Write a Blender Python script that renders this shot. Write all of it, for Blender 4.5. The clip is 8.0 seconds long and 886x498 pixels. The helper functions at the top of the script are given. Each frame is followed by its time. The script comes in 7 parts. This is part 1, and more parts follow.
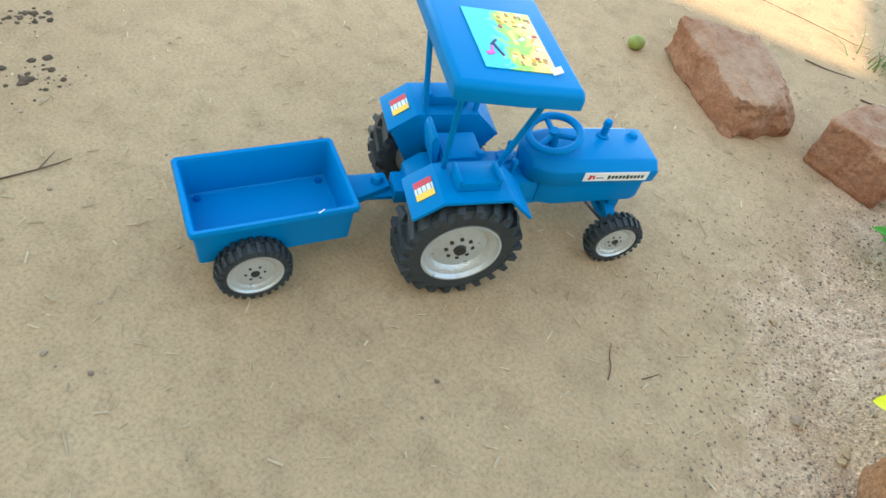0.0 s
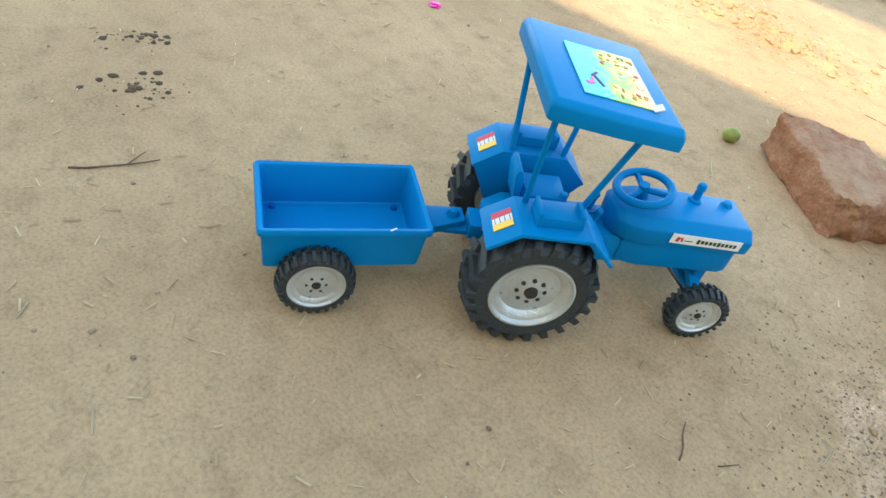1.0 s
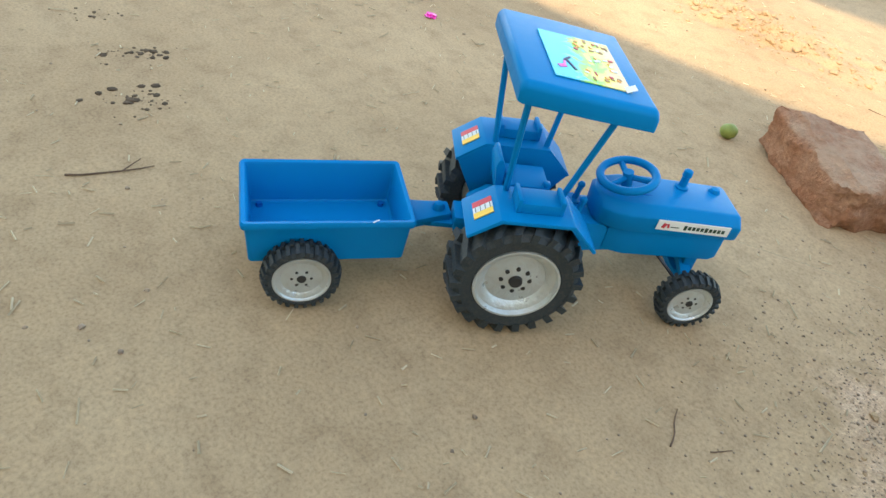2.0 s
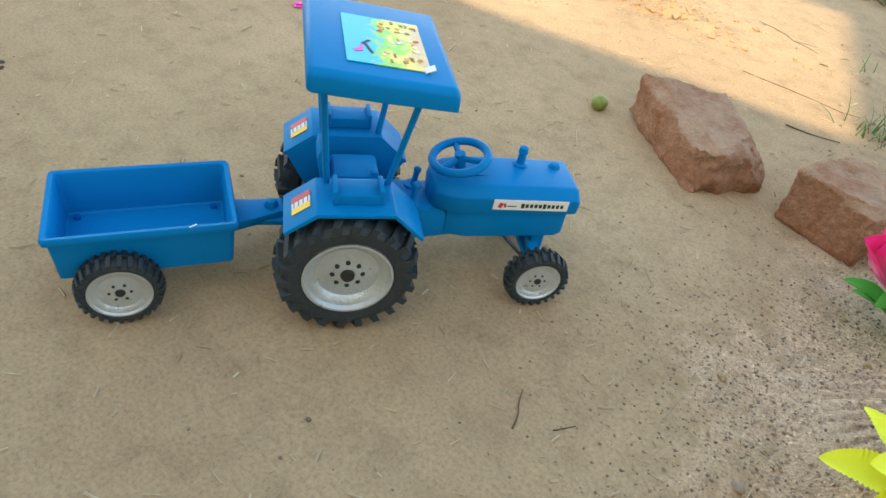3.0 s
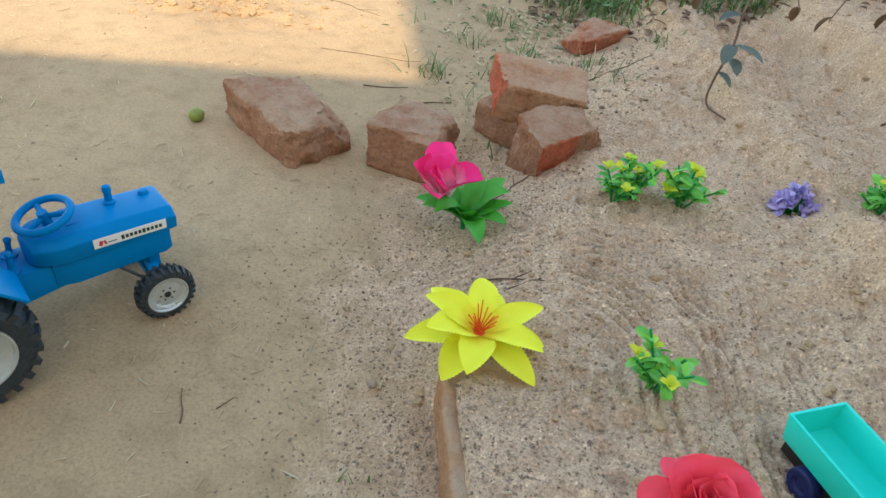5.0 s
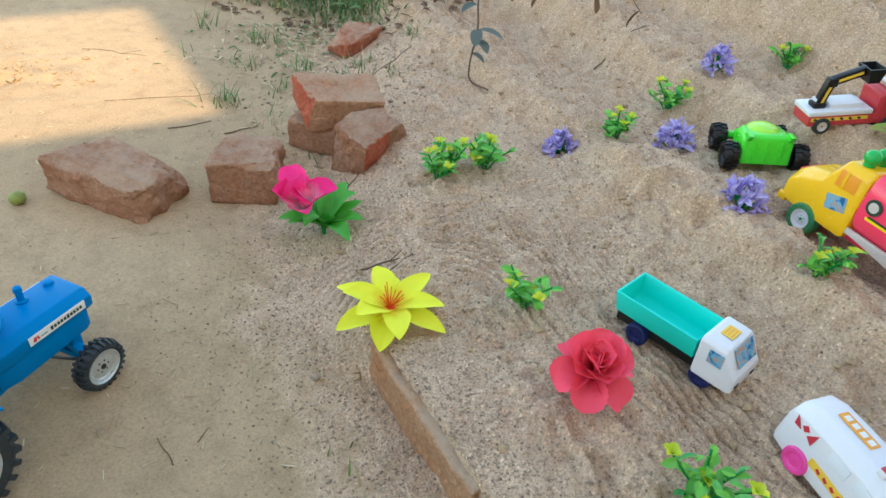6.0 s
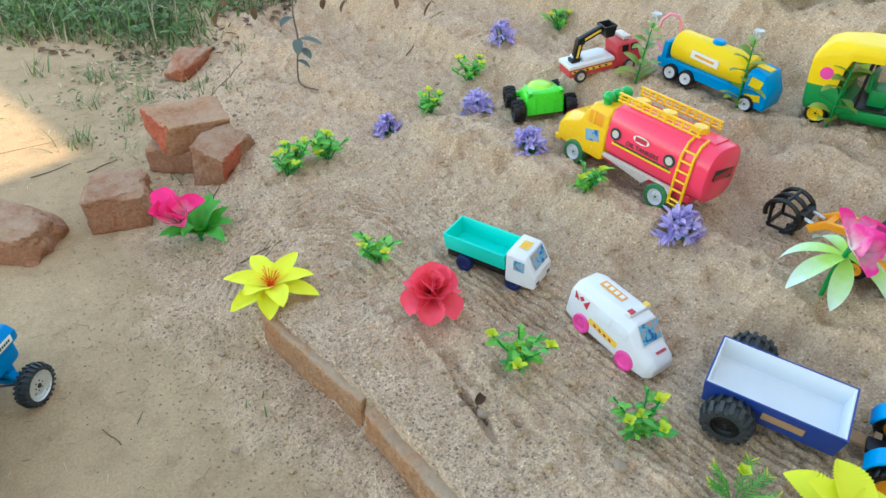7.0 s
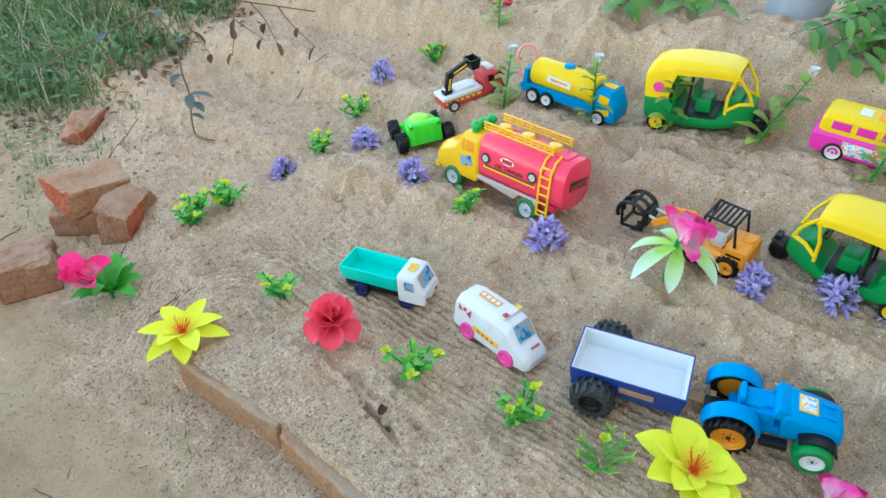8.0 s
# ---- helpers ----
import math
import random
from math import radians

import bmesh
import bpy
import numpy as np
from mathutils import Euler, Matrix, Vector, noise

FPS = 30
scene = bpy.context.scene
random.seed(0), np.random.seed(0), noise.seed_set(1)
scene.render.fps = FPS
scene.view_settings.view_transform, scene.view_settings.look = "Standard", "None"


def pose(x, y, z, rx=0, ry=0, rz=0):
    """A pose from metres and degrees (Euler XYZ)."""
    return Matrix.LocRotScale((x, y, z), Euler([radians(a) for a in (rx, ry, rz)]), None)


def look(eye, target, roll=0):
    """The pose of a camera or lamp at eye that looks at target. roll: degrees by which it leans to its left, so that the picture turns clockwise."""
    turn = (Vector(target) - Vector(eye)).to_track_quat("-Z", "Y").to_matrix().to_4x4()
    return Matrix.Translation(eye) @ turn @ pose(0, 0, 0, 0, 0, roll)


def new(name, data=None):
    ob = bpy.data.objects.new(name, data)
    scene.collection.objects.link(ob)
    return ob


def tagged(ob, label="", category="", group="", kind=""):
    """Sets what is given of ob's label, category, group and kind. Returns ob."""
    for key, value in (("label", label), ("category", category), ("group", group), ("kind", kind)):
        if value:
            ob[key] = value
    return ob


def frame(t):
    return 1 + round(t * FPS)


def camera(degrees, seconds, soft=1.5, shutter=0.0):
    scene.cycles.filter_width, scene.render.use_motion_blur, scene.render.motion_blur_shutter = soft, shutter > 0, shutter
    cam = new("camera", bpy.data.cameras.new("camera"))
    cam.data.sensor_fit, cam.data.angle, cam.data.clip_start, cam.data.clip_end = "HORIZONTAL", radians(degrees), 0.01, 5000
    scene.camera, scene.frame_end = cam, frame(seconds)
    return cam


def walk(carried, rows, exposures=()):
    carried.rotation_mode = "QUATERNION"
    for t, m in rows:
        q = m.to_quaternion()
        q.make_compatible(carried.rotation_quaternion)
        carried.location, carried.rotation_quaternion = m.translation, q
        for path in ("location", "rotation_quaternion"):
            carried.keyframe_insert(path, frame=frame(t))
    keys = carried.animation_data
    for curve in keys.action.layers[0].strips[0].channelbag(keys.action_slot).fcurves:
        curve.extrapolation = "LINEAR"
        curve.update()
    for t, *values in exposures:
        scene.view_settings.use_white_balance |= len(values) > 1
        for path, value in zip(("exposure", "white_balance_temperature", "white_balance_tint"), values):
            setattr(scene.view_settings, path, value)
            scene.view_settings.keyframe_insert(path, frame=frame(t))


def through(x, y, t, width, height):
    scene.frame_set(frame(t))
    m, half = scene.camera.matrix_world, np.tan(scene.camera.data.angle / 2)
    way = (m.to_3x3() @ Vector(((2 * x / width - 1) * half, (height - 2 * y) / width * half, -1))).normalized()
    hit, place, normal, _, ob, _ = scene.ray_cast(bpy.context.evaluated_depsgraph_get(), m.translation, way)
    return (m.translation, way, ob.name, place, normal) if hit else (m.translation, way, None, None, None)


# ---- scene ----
cam = camera(66.1, 8.0)
walk(cam, [
    (0, look((-0.1746, -0.6851, 0.5960), (-0.4134, -0.2464, 0.0232), 15.80)),
    (0.5, look((-0.1332, -0.6622, 0.5355), (-0.4362, -0.2368, -0.0165), 16.25)),
    (1, look((-0.1496, -0.7025, 0.5195), (-0.5086, -0.2613, 0.0155), 16.05)),
    (1.2, look((-0.1636, -0.6888, 0.5595), (-0.5106, -0.2776, 0.0228), 13.82)),
    (2.3, look((-0.0916, -0.6846, 0.4930), (-0.4892, -0.2474, 0.0151), 12.42)),
    (2.5, look((-0.1091, -0.6463, 0.5068), (-0.4795, -0.2086, 0.0080), 12.48)),
    (3, look((-0.0366, -0.5863, 0.5146), (-0.3862, -0.1242, 0.0229), 10.93)),
    (3.5, look((0.0343, -0.5157, 0.5740), (-0.3303, -0.1025, 0.0505), 5.58)),
    (4, look((0.2210, -0.5182, 0.5833), (-0.1175, -0.0408, 0.0985), 0.12)),
    (4.2, look((0.2571, -0.5282, 0.5833), (-0.0638, -0.0386, 0.0986), 0.53)),
    (5.3, look((0.0762, -0.6493, 0.6387), (0.0570, -0.0413, 0.1830), 4.77)),
    (5.5, look((0.0612, -0.6716, 0.6773), (0.0704, -0.0618, 0.2237), 1.83)),
    (6, look((-0.0300, -0.7598, 0.7175), (0.1314, -0.1788, 0.2551), 5.27)),
    (6.5, look((-0.0753, -0.8514, 0.7599), (0.1476, -0.3088, 0.2768), 2.30)),
    (7, look((-0.0591, -0.9779, 0.8561), (0.2215, -0.4550, 0.3813), 0.85)),
    (7.5, look((-0.0548, -1.0330, 0.9337), (0.2589, -0.5204, 0.4685), -1.11)),
    (8, look((-0.0439, -1.0957, 0.9497), (0.3069, -0.6039, 0.4885), -1.44)),
], exposures=[(0, 2.65, 6480, 9), (0.5, 2.70, 6500, 9), (1, 2.54, 6560, 10), (2.5, 2.37, 6620, 10), (3, 2.25, 6660, 10), (3.5, 2.22, 6660, 10), (4.2, 2.16, 6540, 11), (5.5, 2.12, 6360, 11), (6, 2.23, 6280, 11), (6.5, 2.33, 6300, 11), (7, 2.43, 6280, 9), (8, 2.47, 6040, 8)])

# ---- light ----
world = bpy.data.worlds.new("sky")
scene.world = world
world.use_nodes = True
wn = world.node_tree.nodes
sky = wn.new("ShaderNodeTexSky")
sky.sky_type = "NISHITA"
sky.sun_disc = False
sky.dust_density = 0.8
SUN = Vector((0.25, -0.70, 0.67)).normalized()  # the way to the sun
sky.sun_elevation = math.asin(SUN.z)
sky.sun_rotation = math.atan2(SUN.x, SUN.y)
wn["Background"].inputs["Strength"].default_value = 0.15
sky_tint = wn.new("ShaderNodeMixRGB")  # warm tint laid over the sky light in place of some white balance
sky_tint.blend_type = "MULTIPLY"
sky_tint.inputs["Fac"].default_value = 1.0
sky_tint.inputs["Color2"].default_value = (1.13, 1.0, 0.775, 1)
world.node_tree.links.new(sky.outputs[0], sky_tint.inputs["Color1"])
world.node_tree.links.new(sky_tint.outputs[0], wn["Background"].inputs["Color"])

sun = new("sun", bpy.data.lights.new("sun", "SUN"))
sun.data.energy = 1.35
sun.data.angle = radians(0.6)
sun.data.color = (1.0, 0.78, 0.50)
sun.matrix_world = look(SUN * 20, (0, 0, 0))

# ---- small tools ----
U = 0.76  # metres to one unit of the plan in which places and sizes below are given


def smooth(a, b, v):
    t = np.clip((v - a) / (b - a), 0, 1)
    return t * t * (3 - 2 * t)


def value_noise(x, y, seed):
    """Smooth random heights, about -1 to 1, over a lattice of spacing 1."""
    table = np.random.RandomState(seed).rand(256, 256) * 2 - 1
    ix, iy = np.floor(x).astype(int), np.floor(y).astype(int)
    fx, fy = x - ix, y - iy
    fx, fy = fx * fx * (3 - 2 * fx), fy * fy * (3 - 2 * fy)
    a, b = table[ix % 256, iy % 256], table[(ix + 1) % 256, iy % 256]
    c, d = table[ix % 256, (iy + 1) % 256], table[(ix + 1) % 256, (iy + 1) % 256]
    return (a * (1 - fx) + b * fx) * (1 - fy) + (c * (1 - fx) + d * fx) * fy


def finish(bm, material, name, shade=True):
    bmesh.ops.scale(bm, vec=(U, U, U), verts=bm.verts)
    me = bpy.data.meshes.new(name)
    bm.normal_update()
    bm.to_mesh(me)
    bm.free()
    me.materials.append(material)
    if shade:
        me.polygons.foreach_set("use_smooth", [True] * len(me.polygons))
        me.set_sharp_from_angle(angle=radians(38))
    return me


def part(name, bm, material, parent, label="", shade=True):
    ob = new(name, finish(bm, material, name, shade))
    ob.parent = parent
    return tagged(ob, label)


def thing(name, x, y, z, heading, label, category, group="", pitch=0.0, roll=0.0):
    ob = new(name)
    ob.empty_display_size = 0.02
    ob.matrix_world = Matrix.Translation((x * U, y * U, z * U)) @ Euler((radians(roll), radians(pitch), radians(heading))).to_matrix().to_4x4()
    return tagged(ob, label, category, group)


def solid(name, bm, material, x, y, z, turn, label, category, group="", kind="", tilt=(0.0, 0.0)):
    ob = new(name, finish(bm, material, name))
    ob.matrix_world = Matrix.Translation((x * U, y * U, z * U)) @ Euler((radians(tilt[0]), radians(tilt[1]), radians(turn))).to_matrix().to_4x4()
    return tagged(ob, label, category, group, kind)


def box(bm, c, s, turn=None):
    m = Matrix.Translation(c) @ (turn or Matrix.Identity(4)) @ Matrix.Diagonal((*s, 1))
    return bmesh.ops.create_cube(bm, size=1, matrix=m)["verts"]


def soften(bm, width, segments=2, least=28):
    edges = [e for e in bm.edges if len(e.link_faces) == 2 and e.calc_face_angle(0) > radians(least)]
    bmesh.ops.bevel(bm, geom=edges, offset=width, segments=segments, profile=0.6, affect="EDGES", clamp_overlap=True)


def prism(bm, outline, y0, y1):
    """A solid with an outline in x and z, from y0 to y1."""
    a = [bm.verts.new((x, y0, z)) for x, z in outline]
    b = [bm.verts.new((x, y1, z)) for x, z in outline]
    n = len(a)
    faces = [bm.faces.new(a), bm.faces.new(b[::-1])]
    faces += [bm.faces.new((a[i], b[i], b[(i + 1) % n], a[(i + 1) % n])) for i in range(n)]
    bmesh.ops.recalc_face_normals(bm, faces=bm.faces[:])


def loft(bm, rings, caps=True):
    rows = [[bm.verts.new(p) for p in ring] for ring in rings]
    n = len(rows[0])
    for a, b in zip(rows, rows[1:]):
        for i in range(n):
            bm.faces.new((a[i], a[(i + 1) % n], b[(i + 1) % n], b[i]))
    if caps:
        bm.faces.new(rows[0][::-1])
        bm.faces.new(rows[-1])
    bmesh.ops.recalc_face_normals(bm, faces=bm.faces[:])


def lathe(bm, profile, seg, centre=(0, 0, 0), axis="y", caps=True):
    """Turns (radius, along) round an axis."""
    rows = []
    for r, along in profile:
        ring = []
        for i in range(seg):
            a = 2 * math.pi * i / seg
            p = (r * math.cos(a), along, r * math.sin(a)) if axis == "y" else (r * math.cos(a), r * math.sin(a), along) if axis == "z" else (along, r * math.cos(a), r * math.sin(a))
            ring.append(bm.verts.new(Vector(p) + Vector(centre)))
        rows.append(ring)
    for a, b in zip(rows, rows[1:]):
        for i in range(seg):
            bm.faces.new((a[i], a[(i + 1) % seg], b[(i + 1) % seg], b[i]))
    for ring, r in ((rows[0], profile[0][0]), (rows[-1], profile[-1][0])):
        if caps and r > 1e-6:
            bm.faces.new(ring)
    bmesh.ops.remove_doubles(bm, verts=bm.verts[:], dist=1e-6)
    bmesh.ops.recalc_face_normals(bm, faces=bm.faces[:])


def flow(points, steps=5):
    """A smooth line through the points."""
    pts = [Vector(p) for p in points]
    ext = [pts[0] * 2 - pts[1]] + pts + [pts[-1] * 2 - pts[-2]]
    out = []
    for a, b, c, d in zip(ext, ext[1:], ext[2:], ext[3:]):
        for k in range(steps):
            t = k / steps
            out.append(0.5 * (2 * b + (c - a) * t + (2 * a - 5 * b + 4 * c - d) * t * t + (3 * b - a - 3 * c + d) * t ** 3))
    return out + [pts[-1]]


def tube(bm, points, radius, seg=8, taper=1.0, closed=False):
    points = [Vector(p) for p in points]
    n = len(points)
    rows = []
    for k, p in enumerate(points):
        before, after = points[(k - 1) % n] if closed or k else p, points[(k + 1) % n] if closed or k < n - 1 else p
        way = (after - before).normalized()
        side = way.orthogonal().normalized() if not rows else (last - way * last.dot(way)).normalized()
        last = side
        up = way.cross(side)
        r = radius * (1 + (taper - 1) * k / max(1, n - 1))
        rows.append([bm.verts.new(p + r * (math.cos(a) * side + math.sin(a) * up)) for a in (2 * math.pi * i / seg for i in range(seg))])
    pairs = list(zip(rows, rows[1:])) + ([(rows[-1], rows[0])] if closed else [])
    for a, b in pairs:
        for i in range(seg):
            bm.faces.new((a[i], a[(i + 1) % seg], b[(i + 1) % seg], b[i]))
    if not closed:
        bm.faces.new(rows[0][::-1])
        bm.faces.new(rows[-1])
    bmesh.ops.recalc_face_normals(bm, faces=bm.faces[:])


def ball(bm, c, r, squash=(1, 1, 1), seg=12):
    bmesh.ops.create_uvsphere(bm, u_segments=seg, v_segments=max(6, seg // 2 + 1), radius=1, matrix=Matrix.Translation(c) @ Matrix.Diagonal((r * squash[0], r * squash[1], r * squash[2], 1)))


def made(build, *args, **kw):
    bm = bmesh.new()
    build(bm, *args, **kw)
    return bm


def boxes(items, width=0.0, segments=2):
    """One mesh of several boxes, each of (centre, size) or (centre, size, turn)."""
    bm = bmesh.new()
    for item in items:
        box(bm, *item)
    if width:
        soften(bm, width, segments)
    return bm


def turned(axis, degrees):
    return Matrix.Rotation(radians(degrees), 4, axis)


def lettering(text, size, material, parent, place, turn, name="lettering", label="", stretch=1.0):
    """Letters of the built-in font as a thin mesh."""
    curve = bpy.data.curves.new("letters", "FONT")
    curve.body, curve.size, curve.align_x, curve.align_y, curve.extrude = text, size * U, "CENTER", "CENTER", 0.0003
    holder = bpy.data.objects.new("letters", curve)
    me = bpy.data.meshes.new_from_object(holder)
    bpy.data.objects.remove(holder)
    me.materials.clear()
    me.materials.append(material)
    me.transform(Matrix.Diagonal((stretch, 1, 1, 1)))
    ob = new(name, me)
    ob.parent = parent
    ob.matrix_local = Matrix.Translation(Vector(place) * U) @ turn
    return tagged(ob, label)


# ---- materials ----
def material(name):
    m = bpy.data.materials.new(name)
    m.use_nodes = True
    nt = m.node_tree
    return m, nt, nt.nodes["Principled BSDF"]


def node(nt, kind, **values):
    n = nt.nodes.new(kind)
    for key, value in values.items():
        n.inputs[key].default_value = value
    return n


def plain(name, colour, rough=0.4, vary=0.12, scale=30.0, bump=0.05, metal=0.0, dust=0.0, gloss=None, through=0.0):
    """A painted, moulded or woven surface: its colour with soft variation, scuffs in the gloss, fine relief and dust."""
    gloss_level = gloss if gloss is not None else 0.5 if rough < 0.47 else 0.3
    m, nt, p = material(name)
    link = nt.links.new
    where = nt.nodes.new("ShaderNodeTexCoord").outputs["Object"]
    big, fine = node(nt, "ShaderNodeTexNoise", Scale=scale, Detail=4.0), node(nt, "ShaderNodeTexNoise", Scale=scale * 9, Detail=5.0, Roughness=0.65)
    for n in (big, fine):
        link(where, n.inputs["Vector"])
    dark = node(nt, "ShaderNodeMixRGB", Color1=(*[c * (1 - vary) for c in colour], 1), Color2=(*[min(1, c * (1 + vary)) for c in colour], 1))
    link(big.outputs["Fac"], dark.inputs["Fac"])
    out = dark.outputs[0]
    if dust:
        ramp = node(nt, "ShaderNodeMapRange", **{"From Min": 0.45, "From Max": 0.75, "To Max": dust})
        link(fine.outputs["Fac"], ramp.inputs["Value"])
        dusty = node(nt, "ShaderNodeMixRGB", Color2=(0.42, 0.33, 0.22, 1))
        link(ramp.outputs[0], dusty.inputs["Fac"])
        link(out, dusty.inputs["Color1"])
        out = dusty.outputs[0]
    link(out, p.inputs["Base Color"])
    shine = node(nt, "ShaderNodeMapRange", **{"To Min": max(0.05, rough - (0.16 if rough < 0.47 else 0.1)), "To Max": min(1, rough + 0.10)})
    link(fine.outputs["Fac"], shine.inputs["Value"])
    link(shine.outputs[0], p.inputs["Roughness"])
    p.inputs["Metallic"].default_value = metal
    p.inputs["Specular IOR Level"].default_value = gloss_level
    if through:
        p.inputs["Subsurface Weight"].default_value = through
        p.inputs["Subsurface Radius"].default_value = (0.01, 0.01, 0.01)
    if bump:
        b = node(nt, "ShaderNodeBump", Strength=bump, Distance=0.002)
        link(fine.outputs["Fac"], b.inputs["Height"])
        link(b.outputs[0], p.inputs["Normal"])
    return m


def petal_cloth(name, inner, outer, reach, rough=0.75):
    """Fabric that runs from one colour at the heart to another at the rim."""
    m, nt, p = material(name)
    link = nt.links.new
    where = nt.nodes.new("ShaderNodeTexCoord").outputs["Object"]
    far = nt.nodes.new("ShaderNodeVectorMath")
    far.operation = "LENGTH"
    link(where, far.inputs[0])
    veins = node(nt, "ShaderNodeTexNoise", Scale=90.0, Detail=3.0)
    link(where, veins.inputs["Vector"])
    shift = node(nt, "ShaderNodeMath")
    shift.operation = "MULTIPLY_ADD"
    shift.inputs[1].default_value = reach * 0.4
    link(veins.outputs["Fac"], shift.inputs[0])
    link(far.outputs["Value"], shift.inputs[2])
    fade = node(nt, "ShaderNodeMapRange", **{"From Min": reach * 0.45, "From Max": reach * 1.15})
    link(shift.outputs[0], fade.inputs["Value"])
    mix = node(nt, "ShaderNodeMixRGB", Color1=(*inner, 1), Color2=(*outer, 1))
    link(fade.outputs[0], mix.inputs["Fac"])
    link(mix.outputs[0], p.inputs["Base Color"])
    p.inputs["Roughness"].default_value = rough
    b = node(nt, "ShaderNodeBump", Strength=0.25, Distance=0.001)
    weave = node(nt, "ShaderNodeTexNoise", Scale=400.0, Detail=2.0)
    link(where, weave.inputs["Vector"])
    link(weave.outputs["Fac"], b.inputs["Height"])
    link(b.outputs[0], p.inputs["Normal"])
    # thin cloth lets some light through
    glow = node(nt, "ShaderNodeBsdfTranslucent")
    link(mix.outputs[0], glow.inputs["Color"])
    both = node(nt, "ShaderNodeMixShader", Fac=0.16)
    link(p.outputs[0], both.inputs[1])
    link(glow.outputs[0], both.inputs[2])
    link(both.outputs[0], nt.nodes["Material Output"].inputs["Surface"])
    return m


def leafy(name, a, b, rough=0.5, scale=40.0):
    """Leaves that differ from one to the next."""
    m, nt, p = material(name)
    link = nt.links.new
    geo = nt.nodes.new("ShaderNodeNewGeometry")
    where = nt.nodes.new("ShaderNodeTexCoord").outputs["Object"]
    spots = node(nt, "ShaderNodeTexNoise", Scale=scale, Detail=3.0)
    link(where, spots.inputs["Vector"])
    add = node(nt, "ShaderNodeMath")
    add.operation = "MULTIPLY_ADD"
    add.inputs[1].default_value = 0.6
    link(geo.outputs["Random Per Island"], add.inputs[0])
    half = node(nt, "ShaderNodeMath")
    half.operation = "MULTIPLY"
    half.inputs[1].default_value = 0.5
    link(spots.outputs["Fac"], half.inputs[0])
    link(half.outputs[0], add.inputs[2])
    mix = node(nt, "ShaderNodeMixRGB", Color1=(*a, 1), Color2=(*b, 1))
    link(add.outputs[0], mix.inputs["Fac"])
    link(mix.outputs[0], p.inputs["Base Color"])
    p.inputs["Roughness"].default_value = rough
    glow = node(nt, "ShaderNodeBsdfTranslucent")
    link(mix.outputs[0], glow.inputs["Color"])
    both = node(nt, "ShaderNodeMixShader", Fac=0.25)
    link(p.outputs[0], both.inputs[1])
    link(glow.outputs[0], both.inputs[2])
    link(both.outputs[0], nt.nodes["Material Output"].inputs["Surface"])
    return m


